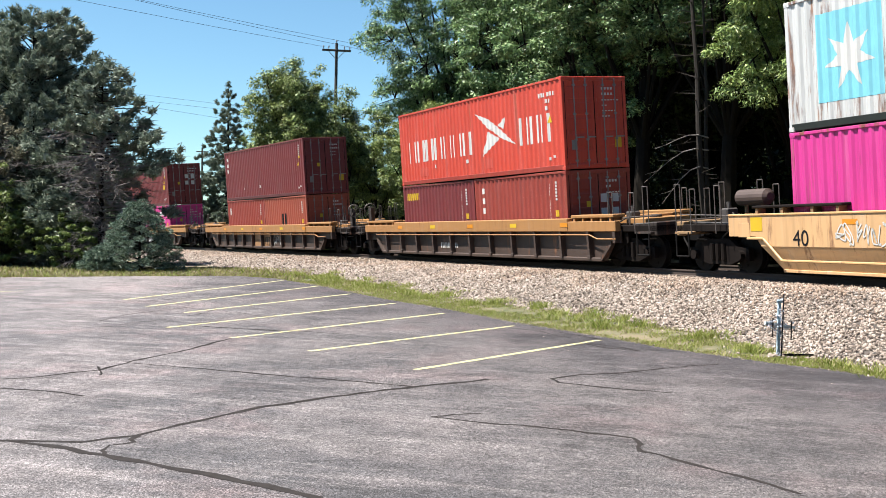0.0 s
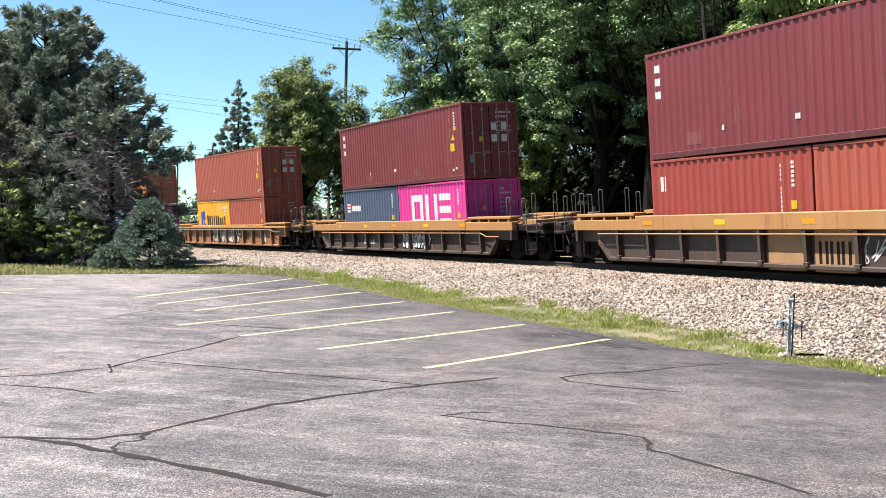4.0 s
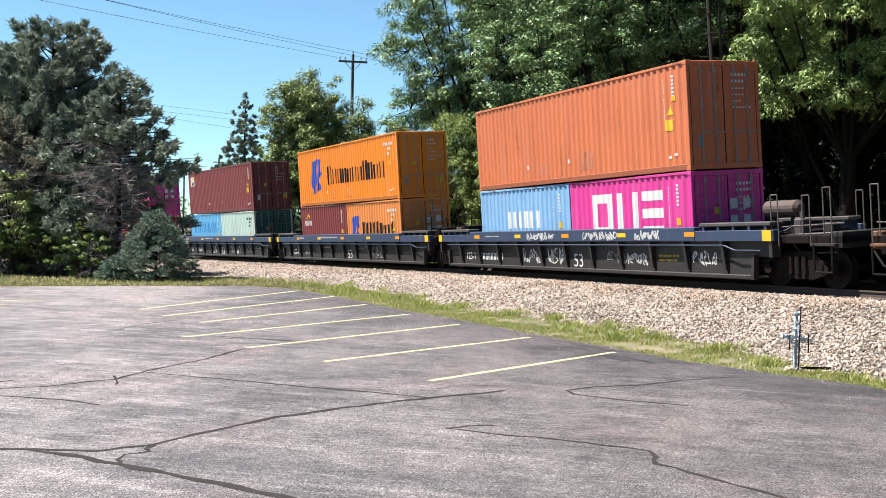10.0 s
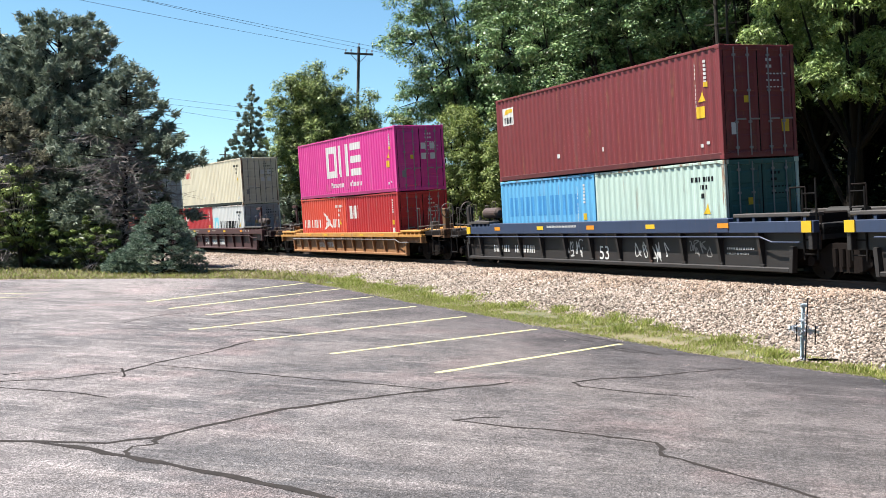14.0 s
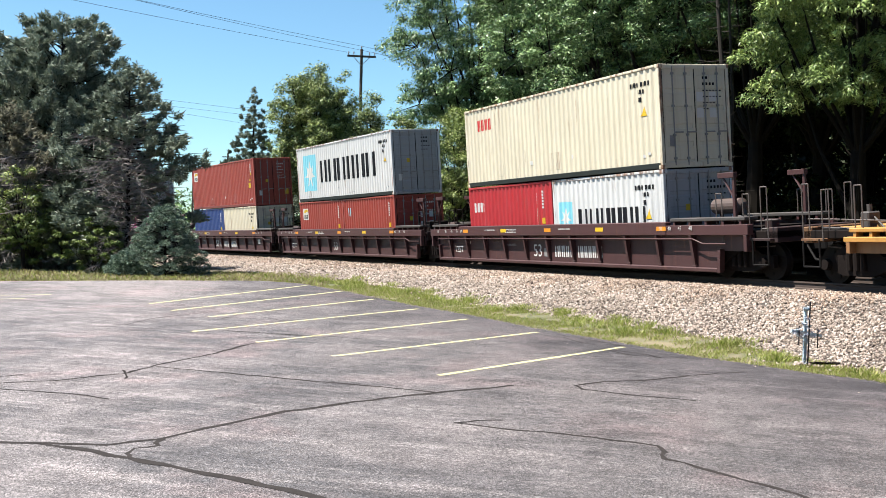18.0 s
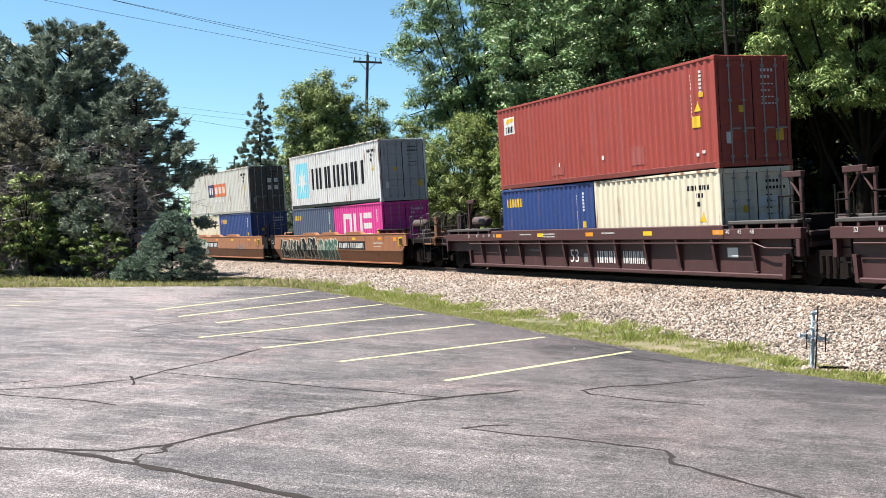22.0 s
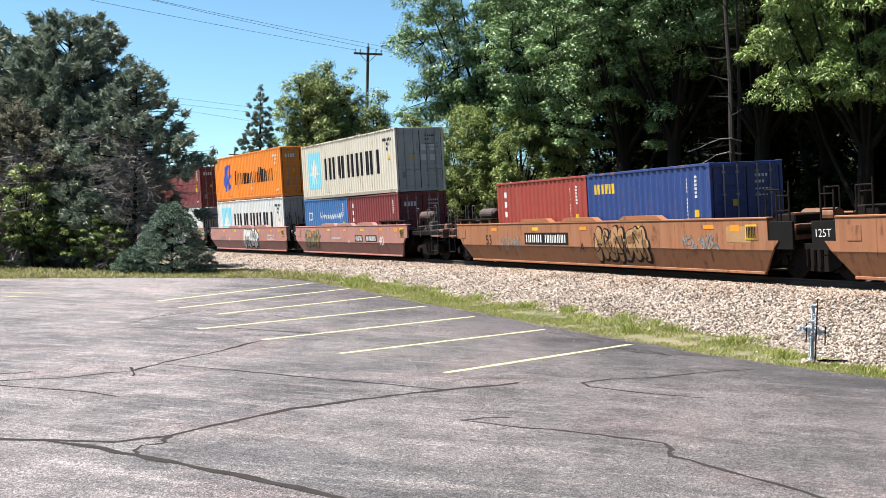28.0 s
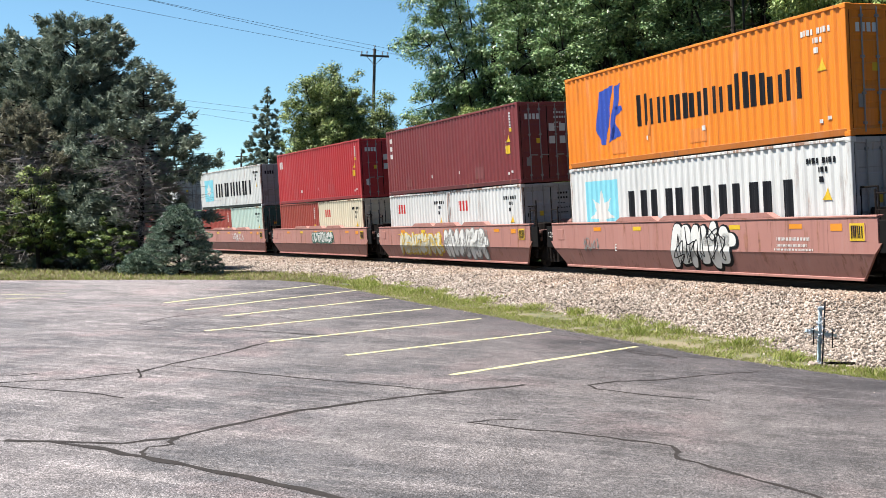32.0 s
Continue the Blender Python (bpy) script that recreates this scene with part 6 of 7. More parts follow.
        for yy in (-0.95, 0.95):
            part("stanchion", Shape().tube((sx * (end - 1.25), yy, 1.2), (sx * (end - 1.25), yy, 2.15), 0.022, n=6).tube((sx * (end - 1.25), yy, 2.15), (sx * (end - 1.75), yy, 2.15), 0.022, n=6).tube((sx * (end - 1.75), yy, 1.2), (sx * (end - 1.75), yy, 2.15), 0.022, n=6), RUST_SHADED, c)
        for yy in (-1.32, 1.32):
            g = Shape()
            for k in (0, 0.42):
                x = sx * (end - 0.55 - k)
                g.tube((x, yy, 0.5), (x, yy, 2.1 + 0.25 * (k == 0)), 0.024, n=6)
            for z in (0.62, 0.95, 1.3, 1.65, 2.0):
                g.tube((sx * (end - 0.55), yy, z), (sx * (end - 0.97), yy, z), 0.018, n=5)
            part("ladder", g, BLACK if ribbed else RUST_SHADED, c)
    if posts:
        for sx, end in ((1, front), (-1, rear)):
            for sy in (-1, 1):
                x = sx * (h + 0.75)
                g = Shape().box(x - 0.045, x + 0.045, sy * 1.16 - 0.04, sy * 1.16 + 0.04, 1.2, 2.7, 0.01)
                g.box(*sorted((x + sx * 0.06, x - sx * 0.55)), sy * 1.16 - 0.07, sy * 1.16 + 0.07, 2.58, 2.72, 0.01)
                g.tube((x, sy * 1.16, 2.05), (x - sx * 0.42, sy * 1.16, 2.6), 0.03, n=5)
                part("guide_post", g, sm, c)
    sets = []
    for x in trucks:
        sets += truck(c, x)
    yface = -1.52 if ribbed else -1.476
    # reflective tape along the sill
    for k in range(5):
        x = -h + 2.1 + k * (2 * h - 4.2) / 4
        part("reflector", painted([bar(x, x + 0.42, top - sill_high * 0.66, top - sill_high * 0.33)], -1.502 if ribbed else -1.472, 0.004, True), YELLOW if k % 2 else ORANGE_TAPE, c)
    if ribbed and max(side) < 0.024:
        for x in (front - over[0] - 0.34, -(rear - over[1]) + 0.04):
            part("end_plate", Shape().box(x, x + 0.3, -1.515, -1.48, top - 0.36, top - 0.1), YELLOW, c, "yellow end plate")
    if not ribbed:
        x = front - over[0]
        part("end_plate", Shape().box(x - 0.78, x - 0.36, -1.482, -1.468, top - 0.5, top - 0.12), YELLOW, c, "yellow data plate")
        tagged(part("marking", painted(bars_word(x - 0.74, x - 0.4, top - 0.44, top - 0.18, 3, 0.28), -1.482, 0.003, True), INK, c), kind="stuff")
        part("reflector", painted([bar(x - 1.35, x - 1.0, top - 0.28, top - 0.12)], -1.472, 0.004, True), ORANGE_TAPE, c)
    # marks are given on a side whose sill is 1.78 m up and 0.34 m high
    if ribbed:
        write = lambda z: z - (0.17 if posts else 0.28)
        spread = lambda z: 0.28 + (z - 0.36) / 1.08 * (top - sill_high - 0.30)
    else:
        write = lambda z: 0.72 + (z - 0.95) * (top - 0.72) / 0.83 if z > 0.95 else spread(z)
        spread = lambda z: 0.18 + (z - 0.3) / 1.48 * (top - 0.18)
    sill_z = lambda z: top - (1.78 - z) / 0.34 * sill_high
    for m in marks:
        kind, rest = m[0], m[1:]
        yp = -1.302 if ribbed else -1.472
        if kind == "text":
            words, x, z, size, mat = rest
            lettering(c, words, x, yp - 0.006, write(z), size, mat)
        elif kind == "bars":
            x0, x1, z0, z1, n, mat = rest
            tagged(part("marking", painted(bars_word(x0, x1, write(z0), write(z1), n, 0.26, 0, seed), yp, 0.006, True), mat, c), kind="stuff")
        elif kind == "sill":
            words, x, z, size = rest
            lettering(c, words, x, -1.506, sill_z(z), size, WHITE)
        elif kind == "sill_tag":
            x0, x1 = rest
            scribble(c, x0, x1, top - sill_high * 0.88, top - sill_high * 0.18, WHITE, seed + int(10 * x0), -1.503)
        elif kind == "sill_bars":
            x0, x1, z0, z1, n = rest
            tagged(part("marking", painted(bars_word(x0, x1, sill_z(z0), sill_z(z1), n, 0.26, 0, seed), -1.502, 0.004, True), WHITE, c), kind="stuff")
        elif kind == "plate":
            x0, x1, z0, z1, mat = rest
            part("marking", painted([bar(x0, x1, write(z0), write(z1))], yp, 0.003, True), mat, c)
        elif kind == "spray":
            x0, x1, z0, z1, fill, edge = rest
            z0, z1 = spread(z0), spread(z1)
            if edge is None and fill in (WHITE, STEEL):
                scribble(c, x0, x1, z0, z1, fill, seed + int(10 * x0), yp - 0.004, not ribbed)
            else:
                spray(c, x0, x1, z0, z1, fill, edge, seed + int(10 * x0), yp - 0.004, not ribbed)
    return c, sets


# ---- the train, from its head to its tail ----
MAROON, DEEPRED, BRICKRED, RUSTRED, ORANGE, BRIGHT = (0.133, 0.02, 0.0227), (0.307, 0.0147, 0.02), (0.220, 0.0333, 0.0233), (0.267, 0.0567, 0.0333), (0.413, 0.113, 0.0433), (0.440, 0.0467, 0.0267)
AMBER, MAGENTA, CREAM, PALEGREY, NAVY, SLATE = (0.573, 0.160, 0.0053), (0.467, 0.028, 0.200), (0.490, 0.445, 0.340), (0.460, 0.466, 0.464), (0.012, 0.0333, 0.133), (0.05, 0.07, 0.120)
LIGHTBLUE, MINT, MIDBLUE, RUSTGREY = (0.147, 0.287, 0.467), (0.340, 0.440, 0.395), (0.0267, 0.107, 0.280), (0.395, 0.388, 0.355)
SKY20, YELLOWBOX = (0.08, 0.280, 0.480), (0.573, 0.280, 0.01)
HC, STD, L40, L20 = 2.896, 2.591, 12.192, 6.058

BOX_LABEL = {
    "maroon": (MAROON, "dark maroon corrugated steel shipping container"), "deepred": (DEEPRED, "bright red corrugated steel shipping container"),
    "brick": (BRICKRED, "brick red corrugated steel shipping container"), "rustred": (RUSTRED, "faded red-brown corrugated steel shipping container"),
    "orange": (ORANGE, "faded orange corrugated steel shipping container"), "bright": (BRIGHT, "orange-red corrugated container with white bird marking"),
    "amber": (AMBER, "bright orange corrugated container with blue and black marking"), "magenta": (MAGENTA, "magenta corrugated container with white block marking"),
    "cream": (CREAM, "cream-coloured corrugated steel shipping container"), "grey": (PALEGREY, "pale grey corrugated container with blue star panel"),
    "white": (PALEGREY, "off-white weathered corrugated steel shipping container"), "navy": (NAVY, "navy blue corrugated steel shipping container"),
    "slate": (SLATE, "slate blue corrugated steel shipping container"), "lightblue": (LIGHTBLUE, "light blue corrugated steel shipping container"),
    "mint": (MINT, "mint green corrugated steel shipping container"), "midblue": (MIDBLUE, "scratched mid-blue corrugated steel shipping container"),
    "rustgrey": (RUSTGREY, "rust-streaked grey corrugated steel shipping container"), "sky": (SKY20, "sky blue corrugated steel shipping container"),
    "ivory": ((0.450, 0.418, 0.352), "ivory weathered container with blue star panel"), "dull": ((0.493, 0.167, 0.04), "dull orange corrugated container with blue marking"),
    "yellow": (YELLOWBOX, "amber yellow corrugated container with blue marking")}

SPECS = {"brown": ((0.0467, 0.0293, 0.0227), (0.300, 0.148, 0.0520), "grimy brown ribbed well car with yellow top sill"),
         "tan": ((0.207, 0.09, 0.0367), (0.333, 0.167, 0.0467), "rusty orange-yellow ribbed well car"),
         "black": ((0.0150, 0.0125, 0.0120), (0.0200, 0.0330, 0.0700), "black ribbed well car with blue-grey top sill"),
         "amber": ((0.220, 0.107, 0.0413), (0.367, 0.180, 0.04), "rusty amber ribbed well car with yellow sill"),
         "oxide": ((0.0413, 0.014, 0.014), (0.048, 0.0167, 0.0167), "dark oxide-red ribbed well car with white numerals"),
         "smooth": ((0.230, 0.0933, 0.0413), (0.227, 0.09, 0.0367), "weathered orange-tan smooth-sided well car with spray paint"),
         "pink": ((0.287, 0.133, 0.112), (0.287, 0.133, 0.112), "faded pinkish-red smooth-sided well car with spray paint"),
         "yellow": ((0.493, 0.300, 0.147), (0.467, 0.273, 0.120), "faded yellow smooth-sided well car with spray paint")}

# per car: place, style, side length, trucks shared with the next car; upper box; lower boxes from rear to front
MIDMARK = plain("blue_spray_paint", (0.0333, 0.187, 0.400), 0.6, 0, 3, 0.3, 0.05)
TANPATCH = plain("faded_orange_patch", (0.267, 0.147, 0.0667), 0.6, 0, 3, 0.35, 0.1)
fifty3 = lambda z=0.62: [("text", "53", 0.33, z, 0.58, WHITE)]
OXIDE_SILL = [("sill", "53", -8.45, 1.57, 0.15), ("sill", "48", -7.75, 1.57, 0.15), ("sill", "45", -7.2, 1.57, 0.15), ("sill", "40", -6.75, 1.57, 0.15), ("sill", "20", -6.35, 1.57, 0.15),
              ("sill", "20", 6.2, 1.57, 0.15), ("sill", "40", 6.6, 1.57, 0.15), ("sill", "45", 7.05, 1.57, 0.15), ("sill", "48", 7.5, 1.57, 0.15),
              ("sill_bars", -4.3, -3.5, 1.62, 1.66, 12), ("sill_bars", -2.7, -1.9, 1.62, 1.66, 12), ("sill_bars", -2.7, -1.9, 1.54, 1.58, 10), ("sill_bars", 0.9, 1.6, 1.62, 1.66, 10)]
TRAIN = [
    (21.87, "yellow", 12.9, "solo", ("grey", HC, marks_star, 0.5), [("magenta", L40, HC, no_marks)],
     [("text", "40", -5.85, 0.98, 0.5, INK), ("plate", -7.25, -6.85, 1.36, 1.74, YELLOW), ("spray", -4.6, -2.2, 0.98, 1.6, WHITE, None)]),
    (0.0, "brown", 16.4, "solo", ("bright", HC, marks_bird, 0.2), [("maroon", L20, STD, marks_bold(YELLOW, 0.3, 1.45, 1.98, 2.26, 5)), ("brick", L20, STD, marks_upright(WHITE, 0.5))],
     [("bars", -2.6, -1.2, 0.75, 0.95, 6, WHITE)]),
    (-23.39, "brown", 16.4, "solo", ("maroon", HC, marks_upright(WHITE), 0.1), [("brick", L20, STD, marks_plate(WHITE, 0.4, 1)), ("rustred", L20, STD, marks_bold(INK, 2.4, 3.3, 1.0, 1.7, 1))],
     [("plate", -1.35, -0.15, 0.42, 1.4, TANPATCH), ("plate", 0.15, 1.35, 0.42, 1.4, TANPATCH), ("bars", 0.25, 1.25, 0.6, 1.1, 3, INK), ("spray", 1.5, 2.9, 0.45, 1.3, WHITE, None)]),
    (-47.08, "brown", 16.4, "solo", ("maroon", HC, marks_upright(WHITE), 0.2), [("slate", L20, STD, marks_flag), ("magenta", L20, STD, marks_blocks)],
     [("bars", -3.6, -2.3, 0.75, 0.95, 6, WHITE), ("spray", 0.6, 3.2, 0.4, 1.35, WHITE, INK)]),
    (-70.59, "tan", 16.4, "solo", ("rustred", HC, no_marks, 0.15), [("yellow", L20, STD, marks_twin), ("rustred", L20, STD, no_marks)],
     [("spray", -2.9, 1.9, 0.42, 1.35, CREAM_PAINT, INK), ("bars", 2.6, 3.6, 0.8, 1.25, 3, INK), ("text", "53", 4.05, 0.75, 0.5, INK), ("plate", 5.7, 6.3, 0.7, 1.2, WHITE)]),
    (-93.9, "black", 16.4, "first", ("orange", HC, no_marks, 0.15), [("lightblue", L20, STD, marks_bold(WHITE, 1.9, 4.2, 1.2, 1.78, 3)), ("magenta", L20, STD, marks_blocks)],
     [("text", "125-1", -7.25, 0.75, 0.36, WHITE), ("bars", -6.0, -4.3, 0.75, 1.0, 8, WHITE), ("spray", -3.0, -1.8, 0.5, 1.2, WHITE, None), ("spray", -1.2, -0.2, 0.5, 1.2, WHITE, None), *fifty3(), ("spray", 2.2, 3.2, 0.6, 1.15, STEEL, None),
      ("bars", 4.7, 5.6, 0.98, 1.03, 8, YELLOW), ("bars", 4.7, 5.5, 0.86, 0.91, 8, YELLOW), ("spray", 3.2, 4.1, 0.6, 1.1, WHITE, None), ("spray", 6.2, 7.0, 0.6, 1.15, WHITE, None), ("sill_tag", -2.2, -0.6), ("sill_tag", 1.2, 3.0), ("sill_tag", 3.9, 5.0), ("sill_bars", -5.2, -4.2, 1.6, 1.64, 14)]),
    (-113.39, "black", 16.4, "mid", ("amber", HC, marks_twin, 0.0), [("maroon", L20, STD, marks_swoosh), ("dull", L20, STD, marks_twin)],
     [("text", "125-1", -7.25, 0.75, 0.36, WHITE), ("text", "C", -6.5, 1.12, 0.26, WHITE), *fifty3(), ("spray", -5.4, -4.5, 0.55, 1.1, STEEL, None), ("spray", 1.7, 2.8, 0.95, 1.3, STEEL, None), ("spray", 3.2, 4.3, 0.5, 1.2, STEEL, None), ("bars", -2.7, -1.7, 1.08, 1.15, 9, WHITE), ("sill_bars", -3.0, -0.4, 1.62, 1.68, 26), ("sill_bars", -5.6, -5.0, 1.6, 1.66, 6)]),
    (-133.09, "black", 16.4, "last", ("maroon", HC, marks_badge, 0.3), [("sky", L20, STD, marks_bold(MIDMARK, 0.5, 5.2, 1.35, 2.0, 6)), ("mint", L20, STD, no_marks)],
     [("bars", -6.6, -5.4, 0.75, 1.0, 4, WHITE), ("bars", -5.0, -3.6, 0.75, 1.0, 6, WHITE), ("spray", -1.6, -0.6, 0.5, 1.2, WHITE, None), *fifty3(), ("spray", 2.2, 3.6, 0.4, 1.2, WHITE, None), ("bars", 6.2, 7.2, 0.98, 1.03, 8, WHITE), ("bars", 6.2, 7.0, 0.86, 0.9, 8, WHITE), ("sill_bars", -2.4, -0.6, 1.62, 1.68, 20), ("spray", 4.7, 5.6, 0.6, 1.2, STEEL, None)]),
    (-154.54, "amber", 13.4, "solo", ("magenta", HC, marks_blocks, 0.0), [("bright", L20, STD, marks_bird), ("deepred", L20, STD, marks_bold(WHITE, 0.4, 1.5, 1.5, 2.12, 3))],
     [("bars", -3.6, -1.5, 0.75, 1.0, 10, WHITE)]),
    (-176.41, "oxide", 16.4, "first", ("cream", HC, marks_plate(REDMARK, 1.0, 4), 0.08), [("deepred", L20, STD, marks_bold(WHITE, 0.4, 1.2, 1.65, 2.0, 3)), ("white", L20, STD, marks_star)],
     [("text", "125T", -7.3, 0.68, 0.36, WHITE), *OXIDE_SILL, ("text", "53", -1.1, 0.62, 0.58, WHITE), ("bars", 0.3, 1.35, 0.62, 0.98, 4, WHITE), ("bars", 1.7, 3.1, 0.62, 0.98, 6, WHITE), ("plate", -0.4, -0.15, 0.62, 0.9, STEEL), ("bars", -3.2, -2.3, 0.95, 1.03, 9, STEEL), ("text", "B", -6.0, 1.0, 0.2, WHITE)]),
    (-195.78, "oxide", 16.4, "mid", ("grey", HC, marks_star, 0.1), [("brick", L20, STD, marks_badge), ("brick", L20, STD, marks_plate(SKYBLUE, 0.6, 1))],
     [("text", "125T", -7.3, 0.68, 0.36, WHITE), *OXIDE_SILL, ("text", "53", -1.1, 0.62, 0.55, WHITE), ("text", "C", -5.6, 0.85, 0.2, WHITE)]),
    (-215.17, "oxide", 16.4, "last", ("brick", HC, marks_badge, 0.1), [("navy", L20, STD, marks_bold(YELLOW, 0.35, 1.5, 1.95, 2.25, 5)), ("cream", L20, STD, no_marks)],
     [("text", "53", -1.33, 0.62, 0.58, WHITE), ("plate", -0.5, -0.25, 0.62, 0.9, STEEL), *OXIDE_SILL, ("bars", 0.28, 1.3, 0.62, 0.98, 4, WHITE), ("bars", 1.7, 2.85, 0.62, 0.98, 6, WHITE), ("bars", -4.0, -3.1, 0.95, 1.03, 9, STEEL), ("text", "A", -5.8, 0.9, 0.2, WHITE), ("plate", 6.4, 6.8, 0.85, 1.1, WHITE)]),
    (-238.84, "smooth", 16.4, "first", ("grey", HC, marks_star, 0.35), [("slate", L20, STD, marks_bold(YELLOW, 0.35, 1.3, 1.95, 2.2, 5)), ("magenta", L20, STD, marks_blocks)],
     [("spray", -7.7, -4.9, 0.34, 1.6, INK, CREAM_PAINT), ("spray", -4.4, -1.9, 0.4, 1.7, INK, CREAM_PAINT), ("spray", -1.6, 0.9, 0.34, 1.6, GREENMARK, CREAM_PAINT), ("plate", 1.2, 4.6, 1.0, 1.45, INK), ("bars", 1.35, 2.6, 1.08, 1.36, 4, WHITE), ("bars", 2.8, 4.4, 1.08, 1.36, 6, WHITE),
      ("bars", 5.6, 6.6, 1.3, 1.38, 10, WHITE), ("bars", 5.6, 6.4, 1.15, 1.2, 10, WHITE)]),
    (-258.31, "smooth", 16.4, "mid", ("rustgrey", HC, marks_pair, 0.38), [("cream", L20, STD, no_marks), ("navy", L20, STD, marks_bold(YELLOW, 0.35, 1.5, 1.95, 2.25, 5))],
     [("spray", -6.2, -2.2, 0.36, 1.6, CREAM_PAINT, GREENMARK), ("plate", -2.0, 0.4, 1.0, 1.42, INK), ("bars", -1.9, 0.3, 1.07, 1.35, 4, WHITE), ("spray", 4.2, 5.6, 0.7, 1.4, STEEL, None)]),
    (-277.6, "smooth", 16.4, "last", None, [("brick", L20, STD, marks_upright(WHITE, 0.5)), ("navy", L20, STD, marks_bold(YELLOW, 0.4, 1.55, 1.95, 2.25, 5))],
     [("text", "53", -6.6, 0.97, 0.5, INK), ("plate", -3.6, -0.7, 1.0, 1.45, INK), ("bars", -3.5, -2.4, 1.08, 1.37, 4, WHITE), ("bars", -2.2, -0.85, 1.08, 1.37, 6, WHITE), ("spray", 0.8, 3.6, 0.45, 1.62, TANPATCH, INK), ("plate", 7.0, 7.9, 1.15, 1.6, TANPATCH), ("spray", -5.4, -4.0, 0.7, 1.3, STEEL, None), ("text", "A", 0.0, 0.75, 0.4, INK),
      ("spray", 5.2, 6.6, 0.9, 1.4, STEEL, None)]),
    (-298.99, "pink", 12.9, "first", ("ivory", HC, marks_star, 0.22), [("midblue", L20, STD, marks_scrawl), ("maroon", L20, STD, marks_upright(WHITE, 0.5))],
     [("spray", -5.6, -3.6, 0.6, 1.6, TANPATCH, GREENMARK), ("bars", -1.6, -0.4, 1.1, 1.2, 12, WHITE), ("plate", 1.45, 2.4, 1.0, 1.32, INK), ("plate", 2.75, 4.05, 1.0, 1.32, INK), ("bars", 1.55, 2.3, 1.05, 1.27, 4, WHITE), ("bars", 2.85, 3.95, 1.05, 1.27, 6, WHITE), ("text", "40", 4.3, 0.80, 0.56, WHITE), ("text", "A", 0.6, 0.85, 0.3, WHITE)]),
    (-314.6, "pink", 12.9, "mid", ("amber", HC, marks_twin, 0.0), [("grey", L40, HC, marks_star)],
     [("spray", -0.4, 1.9, 0.4, 1.72, WHITE, INK), ("text", "E", -3.2, 0.85, 0.3, WHITE), ("bars", 3.9, 5.0, 1.25, 1.33, 12, WHITE), ("bars", 3.9, 4.9, 1.1, 1.16, 12, WHITE), ("bars", 3.8, 5.1, 1.0, 1.05, 14, WHITE), ("spray", -5.0, -4.2, 0.8, 1.3, STEEL, None)]),
    (-330.17, "pink", 12.9, "mid", ("maroon", HC, marks_upright(WHITE), 0.1), [("white", L20, STD, marks_plate(REDMARK, 0.8, 3)), ("white", L20, STD, marks_plate(REDMARK, 0.8, 3))],
     [("spray", -4.6, -0.4, 0.5, 1.5, CREAM_PAINT, YELLOW), ("spray", 0.0, 3.6, 0.4, 1.7, WHITE, STEEL)]),
    (-345.73, "pink", 12.9, "mid", ("deepred", HC, marks_plate(WHITE, 0.4, 2), 0.0), [("brick", L20, STD, no_marks), ("cream", L20, STD, marks_plate(REDMARK, 0.8, 3))],
     [("spray", -0.4, 2.6, 0.98, 1.6, WHITE, GREENMARK)]),
    (-361.1, "pink", 12.9, "last", ("grey", HC, marks_star, 0.2), [("brick", L20, STD, no_marks), ("mint", L20, STD, no_marks)],
     [("spray", 1.0, 3.0, 0.98, 1.6, WHITE, None)]),
    (-378.9, "pink", 12.9, "solo", ("white", HC, marks_star, 0.2), [("brick", L20, STD, no_marks), ("white", L20, STD, no_marks)], []),
]
# how high each kind of car's side is, and its top sill
SIDES = {"brown": (1.48, 0.40), "tan": (1.42, 0.20), "black": (1.49, 0.37), "amber": (1.20, 0.21), "oxide": (1.51, 0.36), "smooth": (1.46, 0.34), "pink": (1.50, 0.34), "yellow": (1.43, 0.34)}
CAR_LIST, BOX_LIST, AXLES = [], [], []


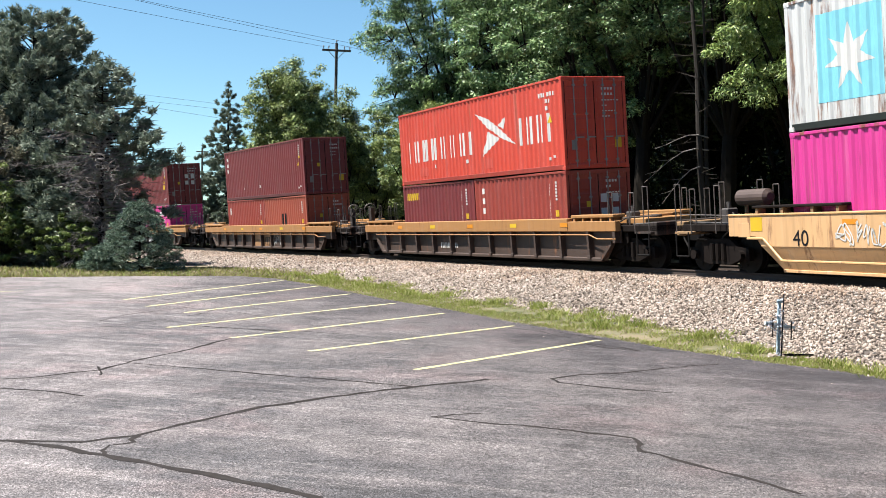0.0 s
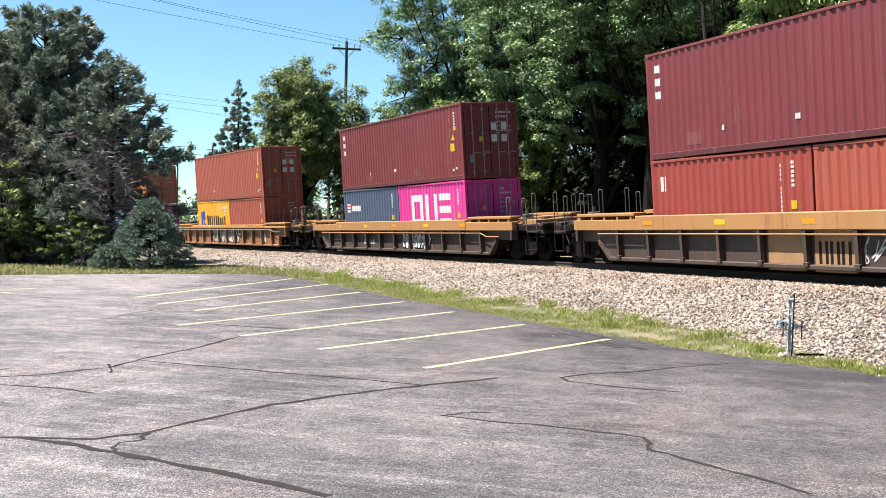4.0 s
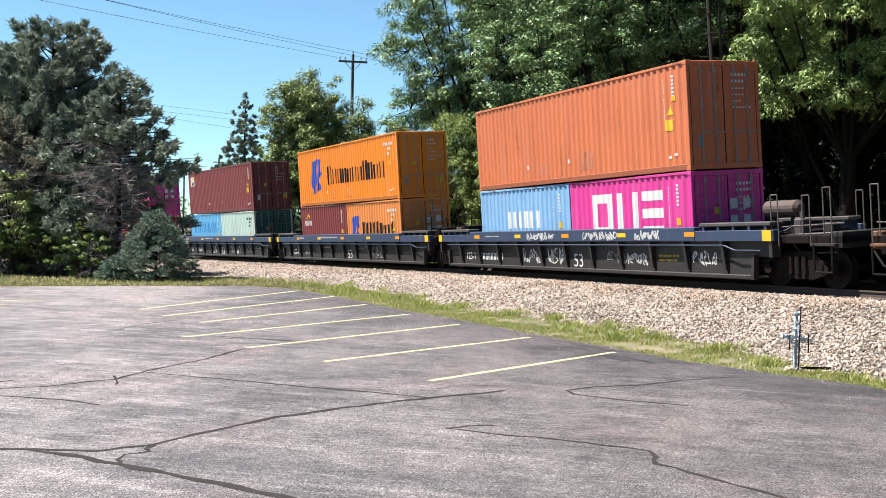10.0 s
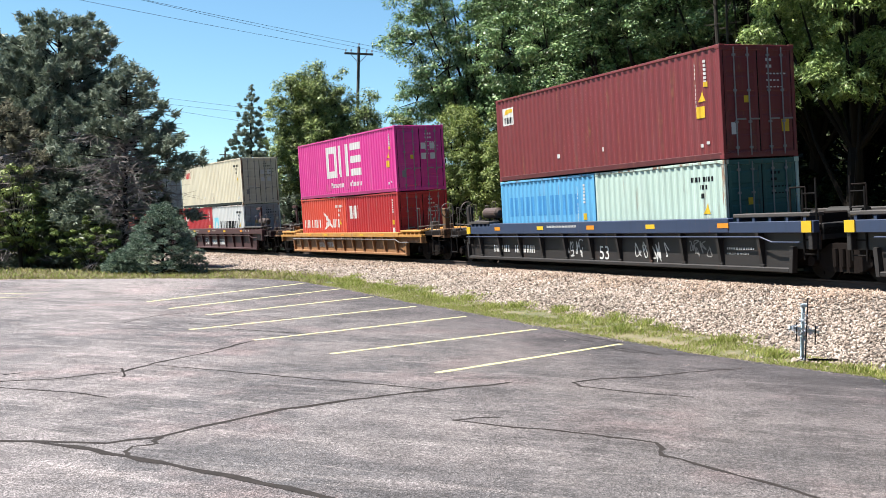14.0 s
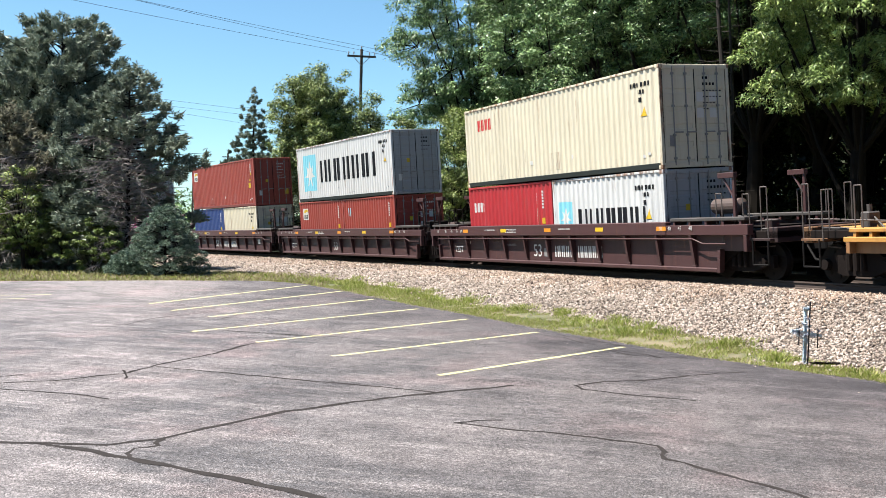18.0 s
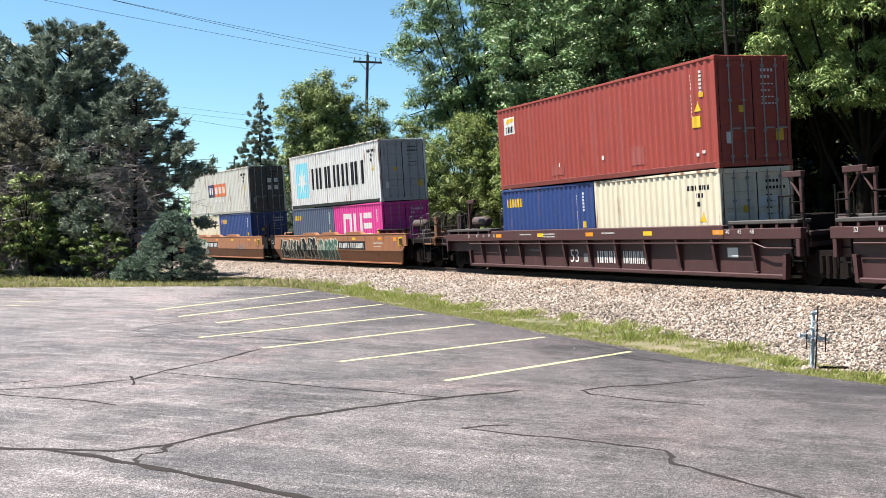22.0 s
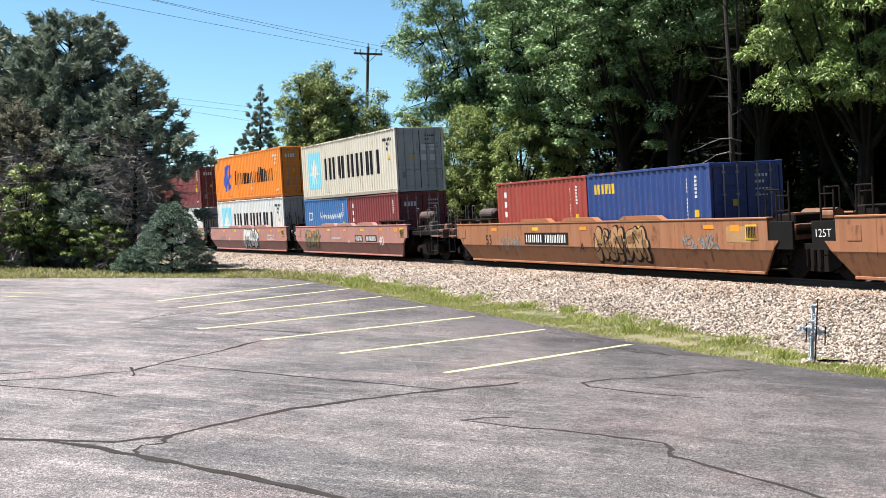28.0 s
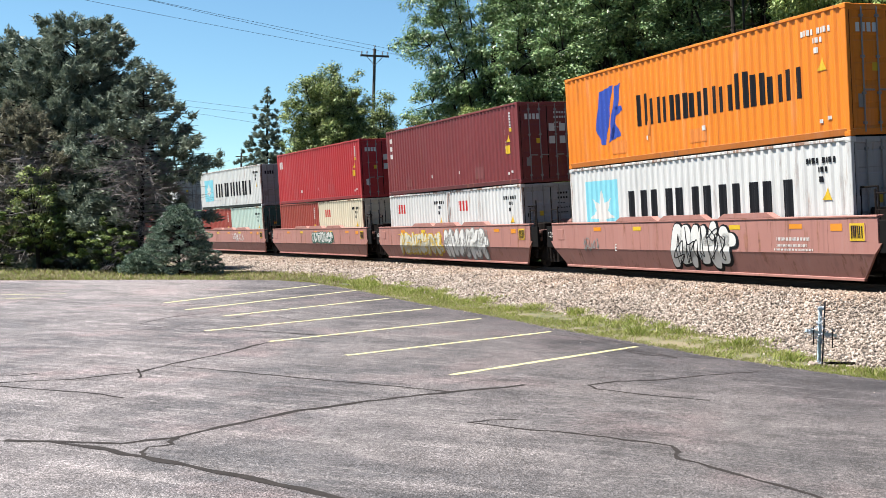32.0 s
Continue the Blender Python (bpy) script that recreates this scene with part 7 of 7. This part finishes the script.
def make_train():
    seed = 0
    for i, (place, style, length, join, upper, lower, marks) in enumerate(TRAIN):
        middle = place - L40 / 2
        ahead = TRAIN[i - 1][0] - L40 / 2 if i else middle + 21.9
        behind = TRAIN[i + 1][0] - L40 / 2 if i + 1 < len(TRAIN) else middle - 21.0
        front, rear = (ahead - middle) / 2, (middle - behind) / 2
        trucks = []
        if join in ("solo", "first"):
            trucks.append(front - 1.95)
        trucks.append(-(rear - 1.95) if join in ("solo", "last") else -rear)
        side, sill, label = SPECS[style]
        own = (join in ("solo", "first"), join in ("solo", "last"))
        if style in ("brown", "tan", "amber"):
            over = (2.0, 2.0)
        elif style in ("black", "oxide"):
            over = tuple((2.3 if style == "black" else 1.2) if k else 0.5 for k in own)
        else:
            over = tuple(e - length / 2 - (1.6 if style == "yellow" else 0.9) if k else (0.8 if style == "pink" else 1.15) for k, e in zip(own, (front, rear)))
        car, sets = well_car(side, sill, label, length, front, rear, style in ("brown", "tan", "black", "amber", "oxide"), trucks, marks, 100 + i, rust={"smooth": 0.62, "tan": 0.62, "amber": 0.55, "black": 0.0, "oxide": 0.05, "brown": 0.3}.get(style, 0.35), posts=style == "oxide", raked=style in ("black", "oxide", "amber"), sloped=style == "brown", over=over, own=own, top=SIDES[style][0], sill_high=SIDES[style][1])
        CAR_LIST.append((car, middle, length))
        AXLES.extend((w, middle + w.parent.location.x) for w in sets)
        floor = 0.37
        high = floor
        n = len(lower)
        for j, (kind, L, H, mk) in enumerate(lower):
            seed += 1
            col, text = BOX_LABEL[kind]
            at = middle if n == 1 else middle + (j - 0.5) * (L20 + 0.076)
            # grey and white door ends: the body's paint lowered to stand for shade
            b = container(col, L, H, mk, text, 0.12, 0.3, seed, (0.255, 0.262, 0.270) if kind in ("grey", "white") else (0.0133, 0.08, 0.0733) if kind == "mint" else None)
            BOX_LIST.append((b, at, L, floor))
            high = floor + H + 0.012
        if upper:
            seed += 1
            kind, H, mk, rust = upper
            H = STD if i == 19 else H
            col, text = BOX_LABEL[kind]
            # grey, white and ivory door ends are darkened as shade in the colour
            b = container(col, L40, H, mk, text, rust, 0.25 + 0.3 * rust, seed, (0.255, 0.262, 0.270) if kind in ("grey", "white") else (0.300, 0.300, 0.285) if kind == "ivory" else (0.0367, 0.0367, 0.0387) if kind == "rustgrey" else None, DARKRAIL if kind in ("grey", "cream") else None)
            BOX_LIST.append((b, middle, L40, high))


def motions():
    times = [float(t) for t in range(33)]
    for car, middle, length in CAR_LIST:
        walk(car, [(t, on_rails(train_run(t) + middle, length)) for t in times])
    for box, middle, length, floor in BOX_LIST:
        walk(box, [(t, on_rails(train_run(t) + middle, length) @ pose(0, 0, floor)) for t in times])

    # wheels roll while they are near enough to be seen
    for wheel, place in AXLES:
        x, y, z = wheel.location
        rows, turn = [], lambda t: math.degrees((train_run(t) + place) / 0.49)
        seen = [k / 15 for k in range(481) if -62 < train_run(k / 15) + place < 34]
        if not seen:
            continue
        for t in [0.0] * (seen[0] > 0.05) + seen + [32.0] * (seen[-1] < 31.95):
            rows.append((t, pose(x, y, z, 0, turn(min(max(t, seen[0]), seen[-1])), 0)))
        walk(wheel, rows)


make_ground()
lot = make_lot()
make_lot_marks(lot)
make_unseen_wall()
make_ballast()
make_track()
make_grass()
make_trees()
make_pole()
make_far_poles()
make_cross()
make_train()
motions()
